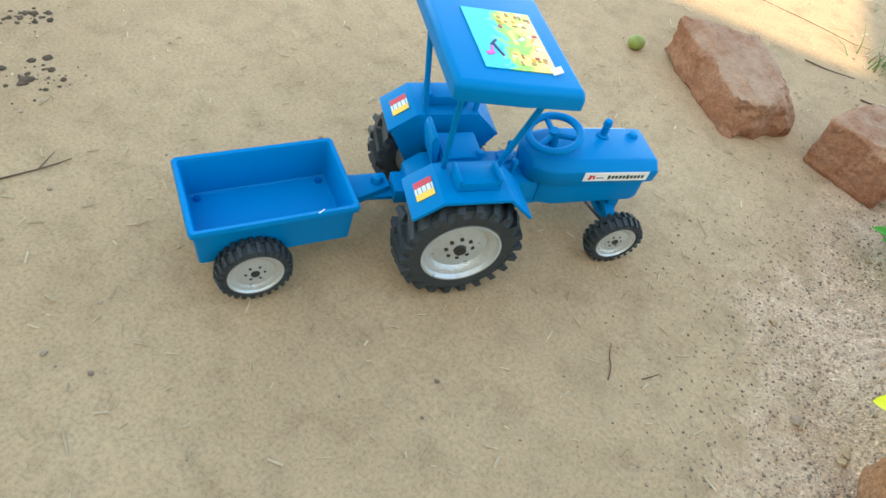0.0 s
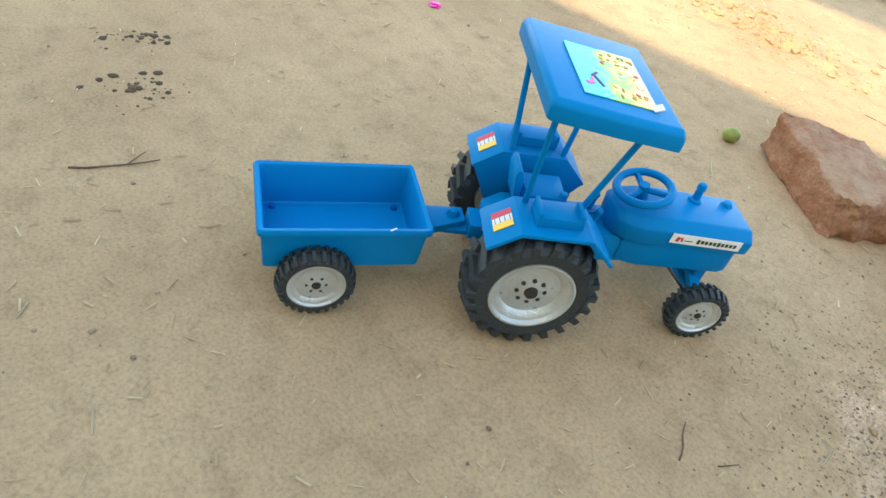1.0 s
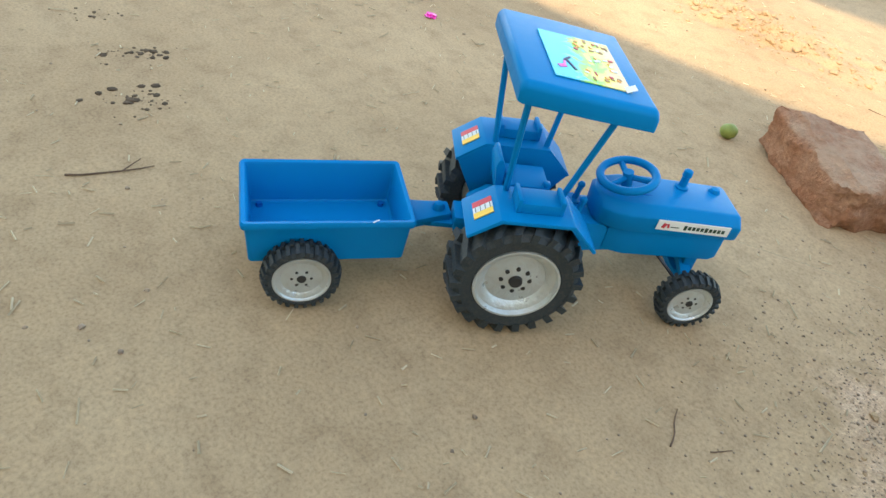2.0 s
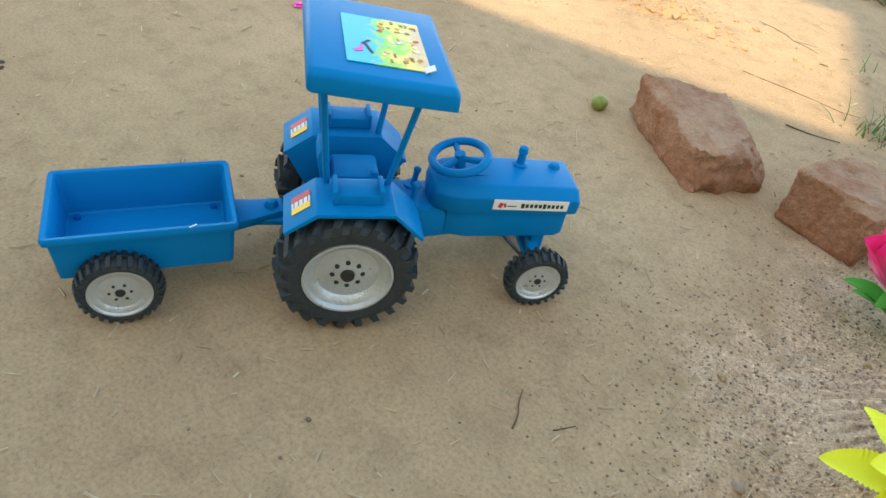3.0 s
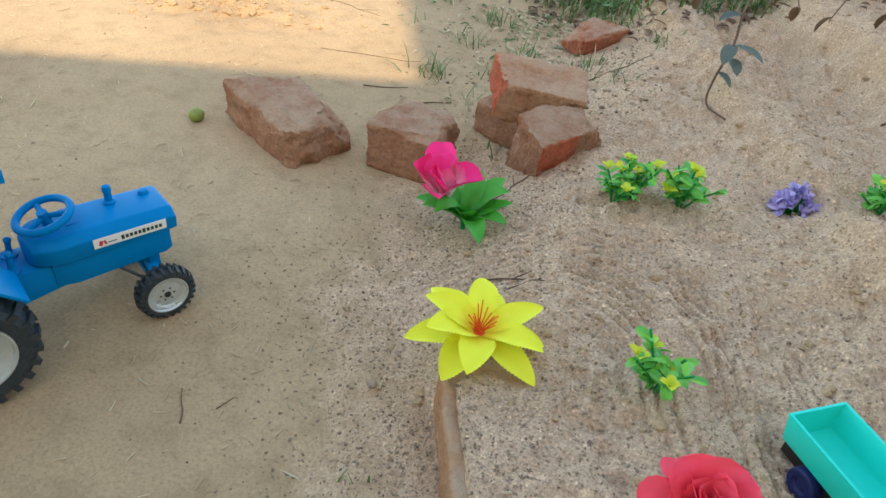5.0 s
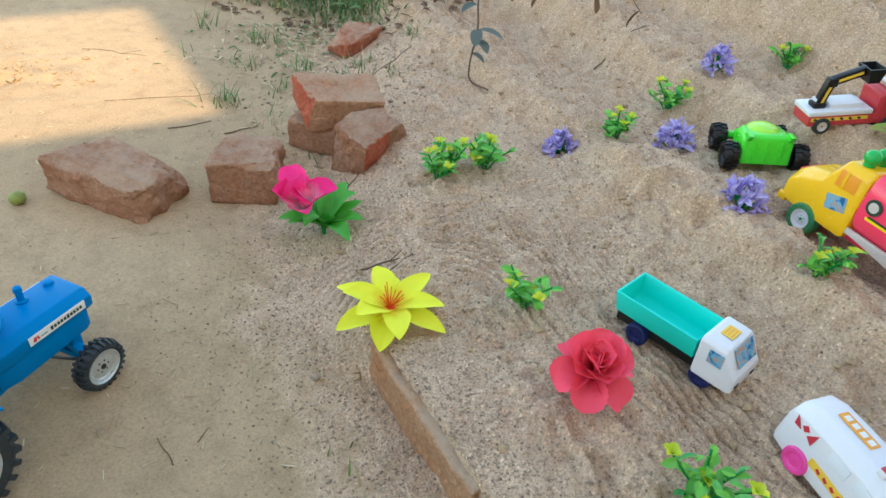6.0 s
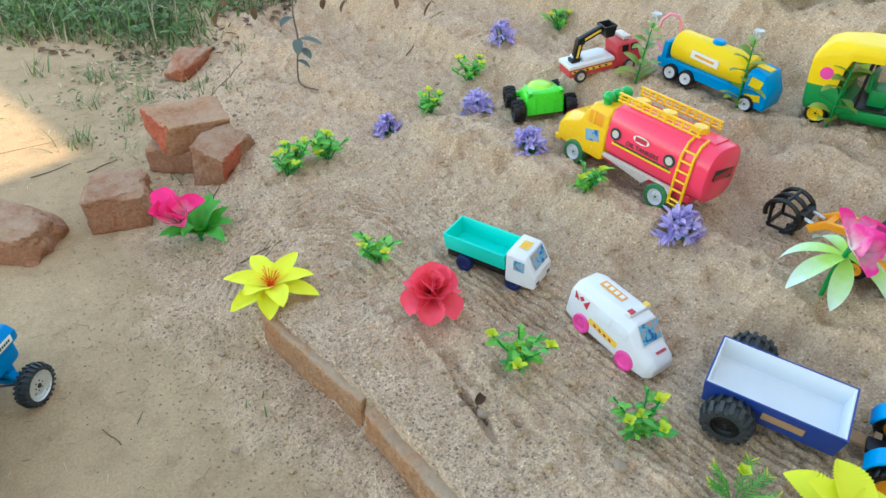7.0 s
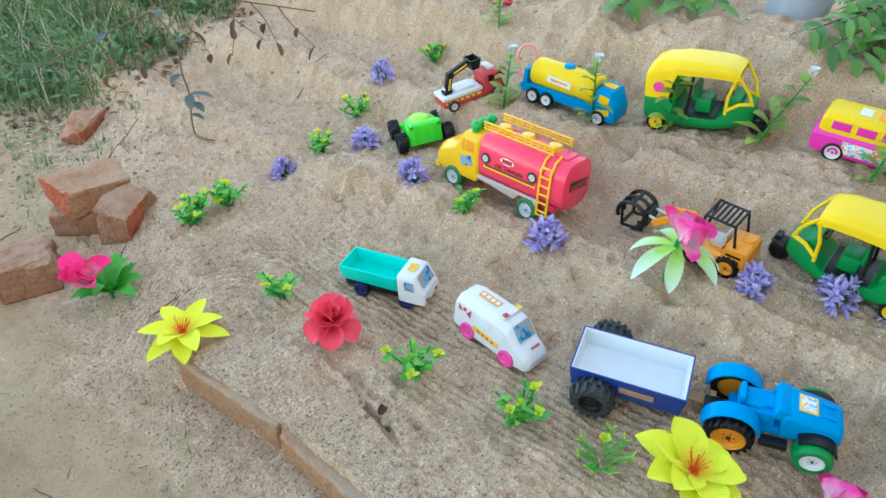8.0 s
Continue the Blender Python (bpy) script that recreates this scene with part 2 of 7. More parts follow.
def earth(name):
    """Trodden dirt that gives way to loose, gritty sand where the attribute 'sand' says so."""
    m, nt, p = material(name)
    link = nt.links.new
    where = nt.nodes.new("ShaderNodeTexCoord").outputs["Object"]
    att = nt.nodes.new("ShaderNodeAttribute")
    att.attribute_name = "sand"
    n1, n2, n3 = node(nt, "ShaderNodeTexNoise", Scale=2.6, Detail=5.0), node(nt, "ShaderNodeTexNoise", Scale=22.0, Detail=6.0, Roughness=0.6), node(nt, "ShaderNodeTexNoise", Scale=260.0, Detail=4.0, Roughness=0.7)
    grit = node(nt, "ShaderNodeTexVoronoi", Scale=330.0)
    clods = node(nt, "ShaderNodeTexVoronoi", Scale=85.0)
    crumbs = node(nt, "ShaderNodeTexNoise", Scale=75.0, Detail=3.0, Roughness=0.55)
    for n in (n1, n2, n3, grit, clods, crumbs):
        link(where, n.inputs["Vector"])

    def ramp(source, stops):
        r = nt.nodes.new("ShaderNodeValToRGB")
        r.color_ramp.elements[0].position, r.color_ramp.elements[0].color = stops[0][0], (*stops[0][1], 1)
        r.color_ramp.elements[1].position, r.color_ramp.elements[1].color = stops[-1][0], (*stops[-1][1], 1)
        for place, colour in stops[1:-1]:
            r.color_ramp.elements.new(place).color = (*colour, 1)
        link(source, r.inputs["Fac"])
        return r.outputs["Color"]

    def mixed(kind, fac, a, b):
        x = node(nt, "ShaderNodeMixRGB")
        x.blend_type = kind
        for value, slot in ((fac, "Fac"), (a, "Color1"), (b, "Color2")):
            if isinstance(value, (float, tuple)):
                x.inputs[slot].default_value = value
            else:
                link(value, x.inputs[slot])
        return x.outputs[0]

    dirt = ramp(n1.outputs["Fac"], [(0.3, DIRT_A), (0.7, DIRT_B)])
    dirt = mixed("MULTIPLY", 0.55, dirt, ramp(n2.outputs["Fac"], [(0.25, (0.62, 0.58, 0.54)), (0.5, (1, 1, 1)), (0.8, (1.12, 1.1, 1.06))]))
    sand = ramp(n2.outputs["Fac"], [(0.25, SAND_A), (0.75, SAND_B)])
    sand = mixed("MULTIPLY", 1.0, sand, ramp(grit.outputs["Color"], [(0.0, (0.40, 0.36, 0.32)), (0.18, (0.93, 0.92, 0.91)), (0.78, (1, 1, 1)), (1.0, (1.55, 1.50, 1.44))]))
    sand = mixed("MULTIPLY", 0.12, sand, ramp(clods.outputs["Distance"], [(0.0, (0.72, 0.69, 0.66)), (0.35, (1, 1, 1)), (1.0, (1.06, 1.05, 1.04))]))
    edge = node(nt, "ShaderNodeMath")
    edge.operation = "MULTIPLY_ADD"
    edge.inputs[1].default_value = 0.9
    link(n2.outputs["Fac"], edge.inputs[0])
    shifted = node(nt, "ShaderNodeMath")
    shifted.operation = "SUBTRACT"
    shifted.inputs[1].default_value = 0.45
    link(att.outputs["Fac"], shifted.inputs[0])
    link(shifted.outputs[0], edge.inputs[2])
    clear = node(nt, "ShaderNodeMapRange", **{"From Min": 0.3, "From Max": 0.7})
    link(edge.outputs[0], clear.inputs["Value"])
    colour = mixed("MIX", clear.outputs[0], dirt, sand)
    grain = node(nt, "ShaderNodeMapRange", **{"To Min": 0.55, "To Max": 0.78})
    link(clear.outputs[0], grain.inputs["Value"])
    colour = mixed("MULTIPLY", grain.outputs[0], colour, ramp(n3.outputs["Fac"], [(0.32, (0.55, 0.52, 0.50)), (0.5, (0.98, 0.97, 0.96)), (0.72, (1.32, 1.30, 1.26))]))
    link(colour, p.inputs["Base Color"])
    p.inputs["Roughness"].default_value = 0.92
    p.inputs["Specular IOR Level"].default_value = 0.25
    height = mixed("MIX", clear.outputs[0], mixed("MIX", 0.12, n2.outputs["Fac"], n3.outputs["Fac"]), mixed("MIX", 0.55, mixed("MIX", 0.4, grit.outputs["Distance"], n3.outputs["Fac"]), crumbs.outputs["Fac"]))
    strength = node(nt, "ShaderNodeMapRange", **{"To Min": 0.3, "To Max": 1.0})
    link(clear.outputs[0], strength.inputs["Value"])
    b = node(nt, "ShaderNodeBump", Distance=0.0056)
    link(strength.outputs[0], b.inputs["Strength"])
    link(height, b.inputs["Height"])
    link(b.outputs[0], p.inputs["Normal"])
    return m


def fired_clay(name, a, b, dusty=0.5):
    """Old brick: clay in two reds with pits and dust on what faces up."""
    m, nt, p = material(name)
    link = nt.links.new
    where = nt.nodes.new("ShaderNodeTexCoord").outputs["Object"]
    n1, n2, n3 = node(nt, "ShaderNodeTexNoise", Scale=14.0, Detail=6.0, Roughness=0.65), node(nt, "ShaderNodeTexNoise", Scale=130.0, Detail=5.0, Roughness=0.7), node(nt, "ShaderNodeTexVoronoi", Scale=60.0)
    for n in (n1, n2, n3):
        link(where, n.inputs["Vector"])
    mix = node(nt, "ShaderNodeMixRGB", Color1=(*a, 1), Color2=(*b, 1))
    span = node(nt, "ShaderNodeMapRange", **{"From Min": 0.32, "From Max": 0.68})
    link(n1.outputs["Fac"], span.inputs["Value"])
    link(span.outputs[0], mix.inputs["Fac"])
    grain = node(nt, "ShaderNodeMixRGB", Fac=0.85)
    grain.blend_type = "MULTIPLY"
    tone = nt.nodes.new("ShaderNodeValToRGB")
    tone.color_ramp.elements[0].position, tone.color_ramp.elements[0].color = 0.3, (0.55, 0.5, 0.47, 1)
    tone.color_ramp.elements[1].position, tone.color_ramp.elements[1].color = 0.7, (1.15, 1.12, 1.1, 1)
    link(n2.outputs["Fac"], tone.inputs["Fac"])
    link(mix.outputs[0], grain.inputs["Color1"])
    link(tone.outputs[0], grain.inputs["Color2"])
    up = nt.nodes.new("ShaderNodeSeparateXYZ")
    link(nt.nodes.new("ShaderNodeNewGeometry").outputs["Normal"], up.inputs[0])
    lie = node(nt, "ShaderNodeMapRange", **{"From Min": 0.3, "From Max": 0.95})
    link(up.outputs["Z"], lie.inputs["Value"])
    some = node(nt, "ShaderNodeMath")
    some.operation = "MULTIPLY"
    link(lie.outputs[0], some.inputs[0])
    patch = node(nt, "ShaderNodeMapRange", **{"From Min": 0.3, "From Max": 0.6, "To Max": dusty})
    link(n1.outputs["Fac"], patch.inputs["Value"])
    link(patch.outputs[0], some.inputs[1])
    dust = node(nt, "ShaderNodeMixRGB", Color2=(0.50, 0.37, 0.255, 1))
    link(some.outputs[0], dust.inputs["Fac"])
    link(grain.outputs[0], dust.inputs["Color1"])
    link(dust.outputs[0], p.inputs["Base Color"])
    p.inputs["Roughness"].default_value = 0.9
    p.inputs["Specular IOR Level"].default_value = 0.2
    b = node(nt, "ShaderNodeBump", Strength=1.0, Distance=0.007)
    link(n2.outputs["Fac"], b.inputs["Height"])
    link(b.outputs[0], p.inputs["Normal"])
    return m


def picture(name, a, b, c, scale, drift=0.0, start=0.0):
    """A printed sticker of three bright colours in patches, too small to read."""
    m, nt, p = material(name)
    link = nt.links.new
    where = nt.nodes.new("ShaderNodeTexCoord").outputs["Object"]
    n = node(nt, "ShaderNodeTexNoise", Scale=scale, Detail=3.0, Distortion=1.2)
    link(where, n.inputs["Vector"])
    r = nt.nodes.new("ShaderNodeValToRGB")
    r.color_ramp.interpolation = "EASE"
    r.color_ramp.elements[0].position, r.color_ramp.elements[0].color = 0.36, (*a, 1)
    r.color_ramp.elements[1].position, r.color_ramp.elements[1].color = 0.62, (*c, 1)
    r.color_ramp.elements.new(0.5).color = (*b, 1)
    if drift:  # the colours run from one to the next along the sheet
        apart = nt.nodes.new("ShaderNodeSeparateXYZ")
        link(where, apart.inputs[0])
        along = node(nt, "ShaderNodeMath")
        along.operation = "MULTIPLY_ADD"
        along.inputs[1].default_value, along.inputs[2].default_value = drift, start
        link(apart.outputs["X"], along.inputs[0])
        both = node(nt, "ShaderNodeMath")
        both.operation = "MULTIPLY_ADD"
        both.inputs[1].default_value = 0.7
        link(n.outputs["Fac"], both.inputs[0])
        link(along.outputs[0], both.inputs[2])
        link(both.outputs[0], r.inputs["Fac"])
        r.color_ramp.elements.new(0.80).color = (0.72, 0.50, 0.26, 1)
    else:
        link(n.outputs["Fac"], r.inputs["Fac"])
    link(r.outputs["Color"], p.inputs["Base Color"])
    p.inputs["Roughness"].default_value = 0.25
    return m


DIRT_A, DIRT_B = (0.356, 0.246, 0.138), (0.456, 0.328, 0.192)
SAND_A, SAND_B = (0.472, 0.328, 0.213), (0.634, 0.460, 0.312)
EARTH = earth("earth")
BLUE = plain("blue_plastic", (0.0, 0.192, 0.48), 0.38, 0.10, 12, 0.03, gloss=0.06)
BLUE_DARK = plain("blue_plastic_dusty", (0.0, 0.11, 0.40), 0.5, 0.1, 14, 0.04, dust=0.01, gloss=0.06)
RUBBER = plain("black_rubber", (0.024, 0.034, 0.040), 0.55, 0.3, 40, 0.15, dust=0.09, gloss=0.35)
RIM = plain("silver_plastic", (0.56, 0.61, 0.62), 0.34, 0.30, 11, 1.0, metal=0.55, dust=0.22)
HUB = plain("dark_hub", (0.03, 0.03, 0.03), 0.5)
STEEL = plain("dark_steel", (0.05, 0.05, 0.055), 0.4, metal=0.6)
WHITE = plain("white_plastic", (0.72, 0.72, 0.74), 0.35, 0.04, 12, 0.02, dust=0.04)
PAPER = plain("white_sticker", (0.78, 0.78, 0.74), 0.4, 0.05)
INK = plain("green_black_ink", (0.02, 0.05, 0.03), 0.5)
RED_INK = plain("red_ink", (0.55, 0.03, 0.05), 0.45)
ORANGE_INK = plain("orange_ink", (0.85, 0.36, 0.03), 0.45)
YELLOW_INK = plain("yellow_ink", (0.85, 0.55, 0.05), 0.45)
AQUA = plain("aqua_plastic", (0.012, 0.66, 0.54), 0.35, 0.05, 12, 0.02, dust=0.01, gloss=0.25)
NAVY = plain("navy_plastic", (0.012, 0.018, 0.09), 0.5)
BLACK = plain("black_plastic", (0.007, 0.007, 0.008), 0.4, dust=0.03, gloss=0.35)
PINK = plain("pink_plastic", (0.86, 0.07, 0.36), 0.38)
HOT_PINK = plain("hot_pink_plastic", (0.78, 0.03, 0.38), 0.35, 0.05, dust=0.03)
YELLOW = plain("yellow_plastic", (0.92, 0.52, 0.008), 0.28, 0.05, 12, 0.02, dust=0.03)
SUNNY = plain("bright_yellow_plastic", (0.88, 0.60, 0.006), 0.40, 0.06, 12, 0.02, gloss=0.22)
RED = plain("red_plastic", (0.95, 0.055, 0.120), 0.24, 0.03, 12, 0.0)
FIRE_RED = plain("deep_red_plastic", (0.55, 0.035, 0.05), 0.45, dust=0.10)
GREEN = plain("green_plastic", (0.006, 0.25, 0.055), 0.36, 0.10, dust=0.03, gloss=0.3)
LAMP_GREEN = plain("bright_green_plastic", (0.010, 0.42, 0.07), 0.28, 0.08)
LIME = plain("lime_plastic", (0.07, 0.72, 0.035), 0.33, 0.1, 20, 0.02, through=0.1)
LIME_CLEAR = plain("clear_lime_dome", (0.38, 0.78, 0.05), 0.2, 0.1, 20, 0.02, through=0.2)
WHEEL_GREEN = plain("green_wheel", (0.02, 0.20, 0.07), 0.5, dust=0.3)
ORANGE = plain("orange_plastic", (0.88, 0.33, 0.014), 0.4, 0.08, dust=0.04)
SKY_BLUE = plain("sky_blue_plastic", (0.0, 0.28, 0.64), 0.36, 0.06, 12, 0.02, gloss=0.12)
COBALT = plain("cobalt_card", (0.012, 0.05, 0.28), 0.45, 0.1, dust=0.06)
FOAM = plain("white_foam_board", (0.70, 0.73, 0.76), 0.7, 0.05)
CARD = plain("brown_card", (0.45, 0.27, 0.14), 0.8)
HOSE = plain("pale_pink_hose", (0.86, 0.32, 0.38), 0.4)
CLEAR = plain("milky_clear_plastic", (0.60, 0.53, 0.48), 0.3, 0.06)
BRICK = fired_clay("weathered_brick", (0.37, 0.165, 0.088), (0.49, 0.285, 0.180), 0.60)
RAW_CLAY = fired_clay("broken_clay", (0.54, 0.115, 0.055), (0.50, 0.18, 0.105), 0.15)
BRICK_TAN = fired_clay("orange_tan_brick", (0.50, 0.235, 0.120), (0.55, 0.34, 0.21), 0.45)
BRICK_EDGE = fired_clay("edging_brick", (0.54, 0.265, 0.125), (0.58, 0.36, 0.21), 0.9)
BRICK_RED = fired_clay("red_brick", (0.38, 0.10, 0.045), (0.46, 0.20, 0.12), 0.85)
YELLOW_CLOTH = petal_cloth("yellow_cloth", (0.86, 0.66, 0.01), (0.86, 0.88, 0.04), 0.04)
RED_CLOTH = petal_cloth("red_cloth", (0.66, 0.018, 0.055), (0.95, 0.095, 0.155), 0.040)
PINK_CLOTH = petal_cloth("pink_cloth", (0.95, 0.80, 0.88), (0.93, 0.030, 0.26), 0.060)
BLUSH_CLOTH = petal_cloth("white_and_pink_cloth", (0.95, 0.84, 0.90), (0.93, 0.04, 0.34), 0.056)
PALE_CLOTH = petal_cloth("pale_green_cloth", (0.42, 0.74, 0.10), (0.74, 0.84, 0.92), 0.128)
STAMEN = plain("orange_stamen", (0.80, 0.12, 0.02), 0.6)
PLASTIC_LEAF = leafy("green_plastic_leaf", (0.003, 0.29, 0.11), (0.28, 0.68, 0.045), 0.4)
YELLOW_LEAF = leafy("yellow_plastic_leaf", (0.36, 0.62, 0.03), (0.85, 0.74, 0.02), 0.4)
CLOTH_LEAF = leafy("green_cloth_leaf", (0.015, 0.27, 0.02), (0.13, 0.54, 0.06), 0.5)
PURPLE = leafy("purple_plastic_petal", (0.18, 0.12, 0.50), (0.72, 0.64, 0.92), 0.45)
LEAF = leafy("living_leaf", (0.03, 0.12, 0.025), (0.17, 0.36, 0.06), 0.45)
CUTTING = leafy("fresh_cut_leaf", (0.07, 0.21, 0.028), (0.46, 0.58, 0.12), 0.4)
GREY_RUBBER = plain("dusty_grey_wheel", (0.035, 0.042, 0.046), 0.55, 0.2, 40, 0.1, dust=0.12, gloss=0.3)
SCRAP = plain("white_plastic_scrap", (0.62, 0.64, 0.68), 0.3, 0.1)
GREY_LEAF = leafy("wilted_grey_leaf", (0.06, 0.09, 0.08), (0.15, 0.18, 0.15), 0.6)
BROWN_LEAF = leafy("dead_leaf", (0.07, 0.038, 0.02), (0.22, 0.12, 0.06), 0.7)
GRASS = leafy("grass_blade", (0.022, 0.075, 0.016), (0.17, 0.29, 0.07), 0.5)
STRAW = leafy("dry_straw", (0.32, 0.24, 0.14), (0.70, 0.60, 0.42), 0.8)
BARK = plain("thin_bark", (0.14, 0.09, 0.06), 0.85, 0.3, 60, 0.4)
GRIT = leafy("grit_and_clods", (0.140, 0.102, 0.072), (0.52, 0.395, 0.28), 0.95)
DARK_CLOD = leafy("dark_clod", (0.060, 0.042, 0.026), (0.17, 0.115, 0.070), 0.95)
FRUIT = plain("green_fruit", (0.22, 0.26, 0.06), 0.5, 0.35, 120)
PLASTER = plain("lime_plaster", (0.55, 0.50, 0.42), 0.9, 0.15, 3, 0.4)
BUCKET = plain("grey_bucket", (0.33, 0.36, 0.40), 0.5, 0.15)
STICKER = picture("bright_picture", (0.01, 0.50, 0.72), (0.30, 0.66, 0.05), (0.86, 0.72, 0.12), 45.0, 9.0, -0.10)
POSTER = picture("small_picture", (0.02, 0.12, 0.30), (0.16, 0.42, 0.60), (0.48, 0.30, 0.20), 70.0)
CAR_ART = picture("bus_artwork", (0.05, 0.45, 0.75), (0.85, 0.80, 0.78), (0.85, 0.30, 0.10), 85.0)

# ---- ground ----
ACROSS = (-0.2, 0.0, 0.2, 0.35, 0.49, 0.6, 0.735, 0.78, 0.860, 0.885, 0.93, 1.02, 1.11, 1.185, 1.26, 1.30, 1.42, 1.535, 1.58, 1.64, 1.76, 2.05, 2.5)
RISE = (0.045, 0.074, 0.09, 0.10, 0.086, 0.10, 0.145, 0.20, 0.203, 0.163, 0.16, 0.16, 0.172, 0.272, 0.293, 0.270, 0.272, 0.288, 0.36, 0.43, 0.465, 0.46, 0.42)
EDGE_Y = (-1.6, -1.2, -0.85, -0.69, -0.49, -0.44, -0.17, 0.0, 0.3, 0.5, 0.8, 1.3, 2.0)
EDGE_X = (0.32, 0.28, 0.246, 0.217, 0.176, 0.158, 0.075, -0.01, 0.05, 0.1, 0.15, 0.2, 0.25)


def billow(x, y, seed):
    return 1 - 2 * np.abs(value_noise(x, y, seed))


def ground_height(x, y):
    """The dirt yard, and the sand bank with its three toy roads."""
    x, y = np.asarray(x, float), np.asarray(y, float)
    s = 0.965 * x + 0.262 * y
    along = 0.965 * y - 0.262 * x
    wobble = 0.020 * value_noise(x * 4, y * 4, 3) + 0.016 * value_noise(x * 11, y * 11, 4) + 0.006 * value_noise(x * 28, y * 28, 6)
    bank = np.interp(s + wobble - 0.05 * smooth(-0.1, 0.2, y) * smooth(0.95, 1.1, s) * smooth(1.6, 1.4, s), ACROSS, RISE)
    bank = bank - 0.06 * smooth(0.2, 0.5, y) * smooth(0.5, 0.8, s) + 0.04 * smooth(-0.4, -0.9, y) * smooth(0.75, 0.95, s)
    kerb = smooth(0.13, 0.20, -y) * smooth(1.15, 1.05, -y)  # held back by the edging bricks
    bank = bank + 0.022 * smooth(-0.1, -0.4, y) * smooth(1.30, 1.36, s)
    bank = bank + smooth(1.52, 1.66, s) * (0.026 * billow(x * 5.5, y * 5.5, 51) + 0.016 * billow(x * 13, y * 13, 53))
    off = x - np.interp(y, EDGE_Y, EDGE_X) - 0.012 * kerb
    held = np.minimum(bank, 0.102 + 0.35 * np.maximum(0.0, off - 0.11))
    held = np.maximum(held, 0.098 * smooth(0.30, 0.18, off))
    bank = bank * (1 - kerb) + held * kerb
    width = (0.18 + 0.14 * smooth(-0.1, 0.1, y)) * (1 - kerb) + 0.022 * kerb
    bank = bank * smooth(-0.25 - 0.05 * (1 - kerb), 0.7, off / width) * (1 - smooth(2.2, 3.4, s) * 0.6)
    loose = smooth(-0.1, 0.1, off)
    calm = 0.25 + 0.75 * smooth(0.06, 0.22, off)
    rough = (0.012 * value_noise(x * 9, y * 9, 5) + 0.006 * billow(x * 15, y * 15, 7) + 0.0055 * billow(x * 33, y * 33, 8)) * calm
    rough = rough + (0.3 + 0.7 * calm) * (0.0032 * value_noise(x * 62, y * 62, 9) + 0.0022 * value_noise(x * 110, y * 115, 10))
    rough = rough - 0.016 * smooth(0.40, 0.75, value_noise(x * 24 + 7, y * 24, 25)) * calm * smooth(-0.1, 0.5, value_noise(x * 5, y * 5, 26))
    hollows = -0.034 * smooth(0.25, 0.8, value_noise(x * 6.5 + 3, y * 6.5, 21)) * smooth(0.55, 0.8, s)
    ledge = sum(np.exp(-(((s + wobble - at) / 0.05) ** 2)) for at in (0.76, 1.15, 1.58))
    rough = rough + ledge * (0.011 * billow(x * 10, y * 10, 61) + 0.007 * billow(x * 24, y * 24, 63))
    # the first road swings in from the yard round a point beside the yellow flower
    ring = 0.1815 + np.hypot(x - 0.222, y + 0.125)
    road = np.where((along > -0.179) & (x < 0.75), ring, s)
    ruts = 0.0
    for middle, wide, gap, deep, seed in ((0.45, 0.13, 0.0205, 0.0092, 11), (0.985, 0.06, 0.026, 0.0070, 31), (1.37, 0.05, 0.026, 0.0065, 33)):
        way = road if middle < 0.5 else s
        shift = 0.020 * value_noise(along * 2.2, s * 2.2, seed) + 0.0016 * value_noise(along * 9, s * 34, seed + 2)
        ruts = ruts + smooth(2.0, 1.2, np.abs(along)) * -2.0 * deep * (0.5 + 0.5 * np.cos(2 * math.pi * (way + shift) / gap)) ** 4 * np.exp(-(((way - middle) / wide) ** 2)) * (0.65 + 0.6 * value_noise(along * 4, s * 18, seed + 1))
    steady = 0.0035 * value_noise(x * 2.2, y * 2.2, 13) + 0.0014 * value_noise(x * 14, y * 14, 15) + 0.0008 * value_noise(x * 45, y * 45, 17)
    churn = 0.02 * np.exp(-(((x + 1.0) / 0.32) ** 2 + ((y - 1.2) / 0.14) ** 2)) * (0.4 + value_noise(x * 22, y * 22, 19))
    toe = smooth(-0.30, -0.05, off) * (1 - loose) * 0.0028 * (value_noise(x * 30, y * 30, 41) + value_noise(x * 75, y * 75, 43))
    crack = -0.030 * np.exp(-(((x - 0.362 - 0.006 * value_noise(y * 30, x, 45)) / 0.007) ** 2)) * smooth(-0.52, -0.56, y) * smooth(-0.70, -0.66, y)
    heap = 0.020 * smooth(-0.13, 0.0, off) * smooth(-0.46, -0.56, y) * (1 + 0.4 * value_noise(x * 16, y * 16, 47)) * (1 - loose)
    return heap + crack + bank + loose * (rough + hollows + ruts) + (1 - loose) * steady + churn + toe


def lift(x, y):
    return float(ground_height(np.array([x]), np.array([y]))[0])


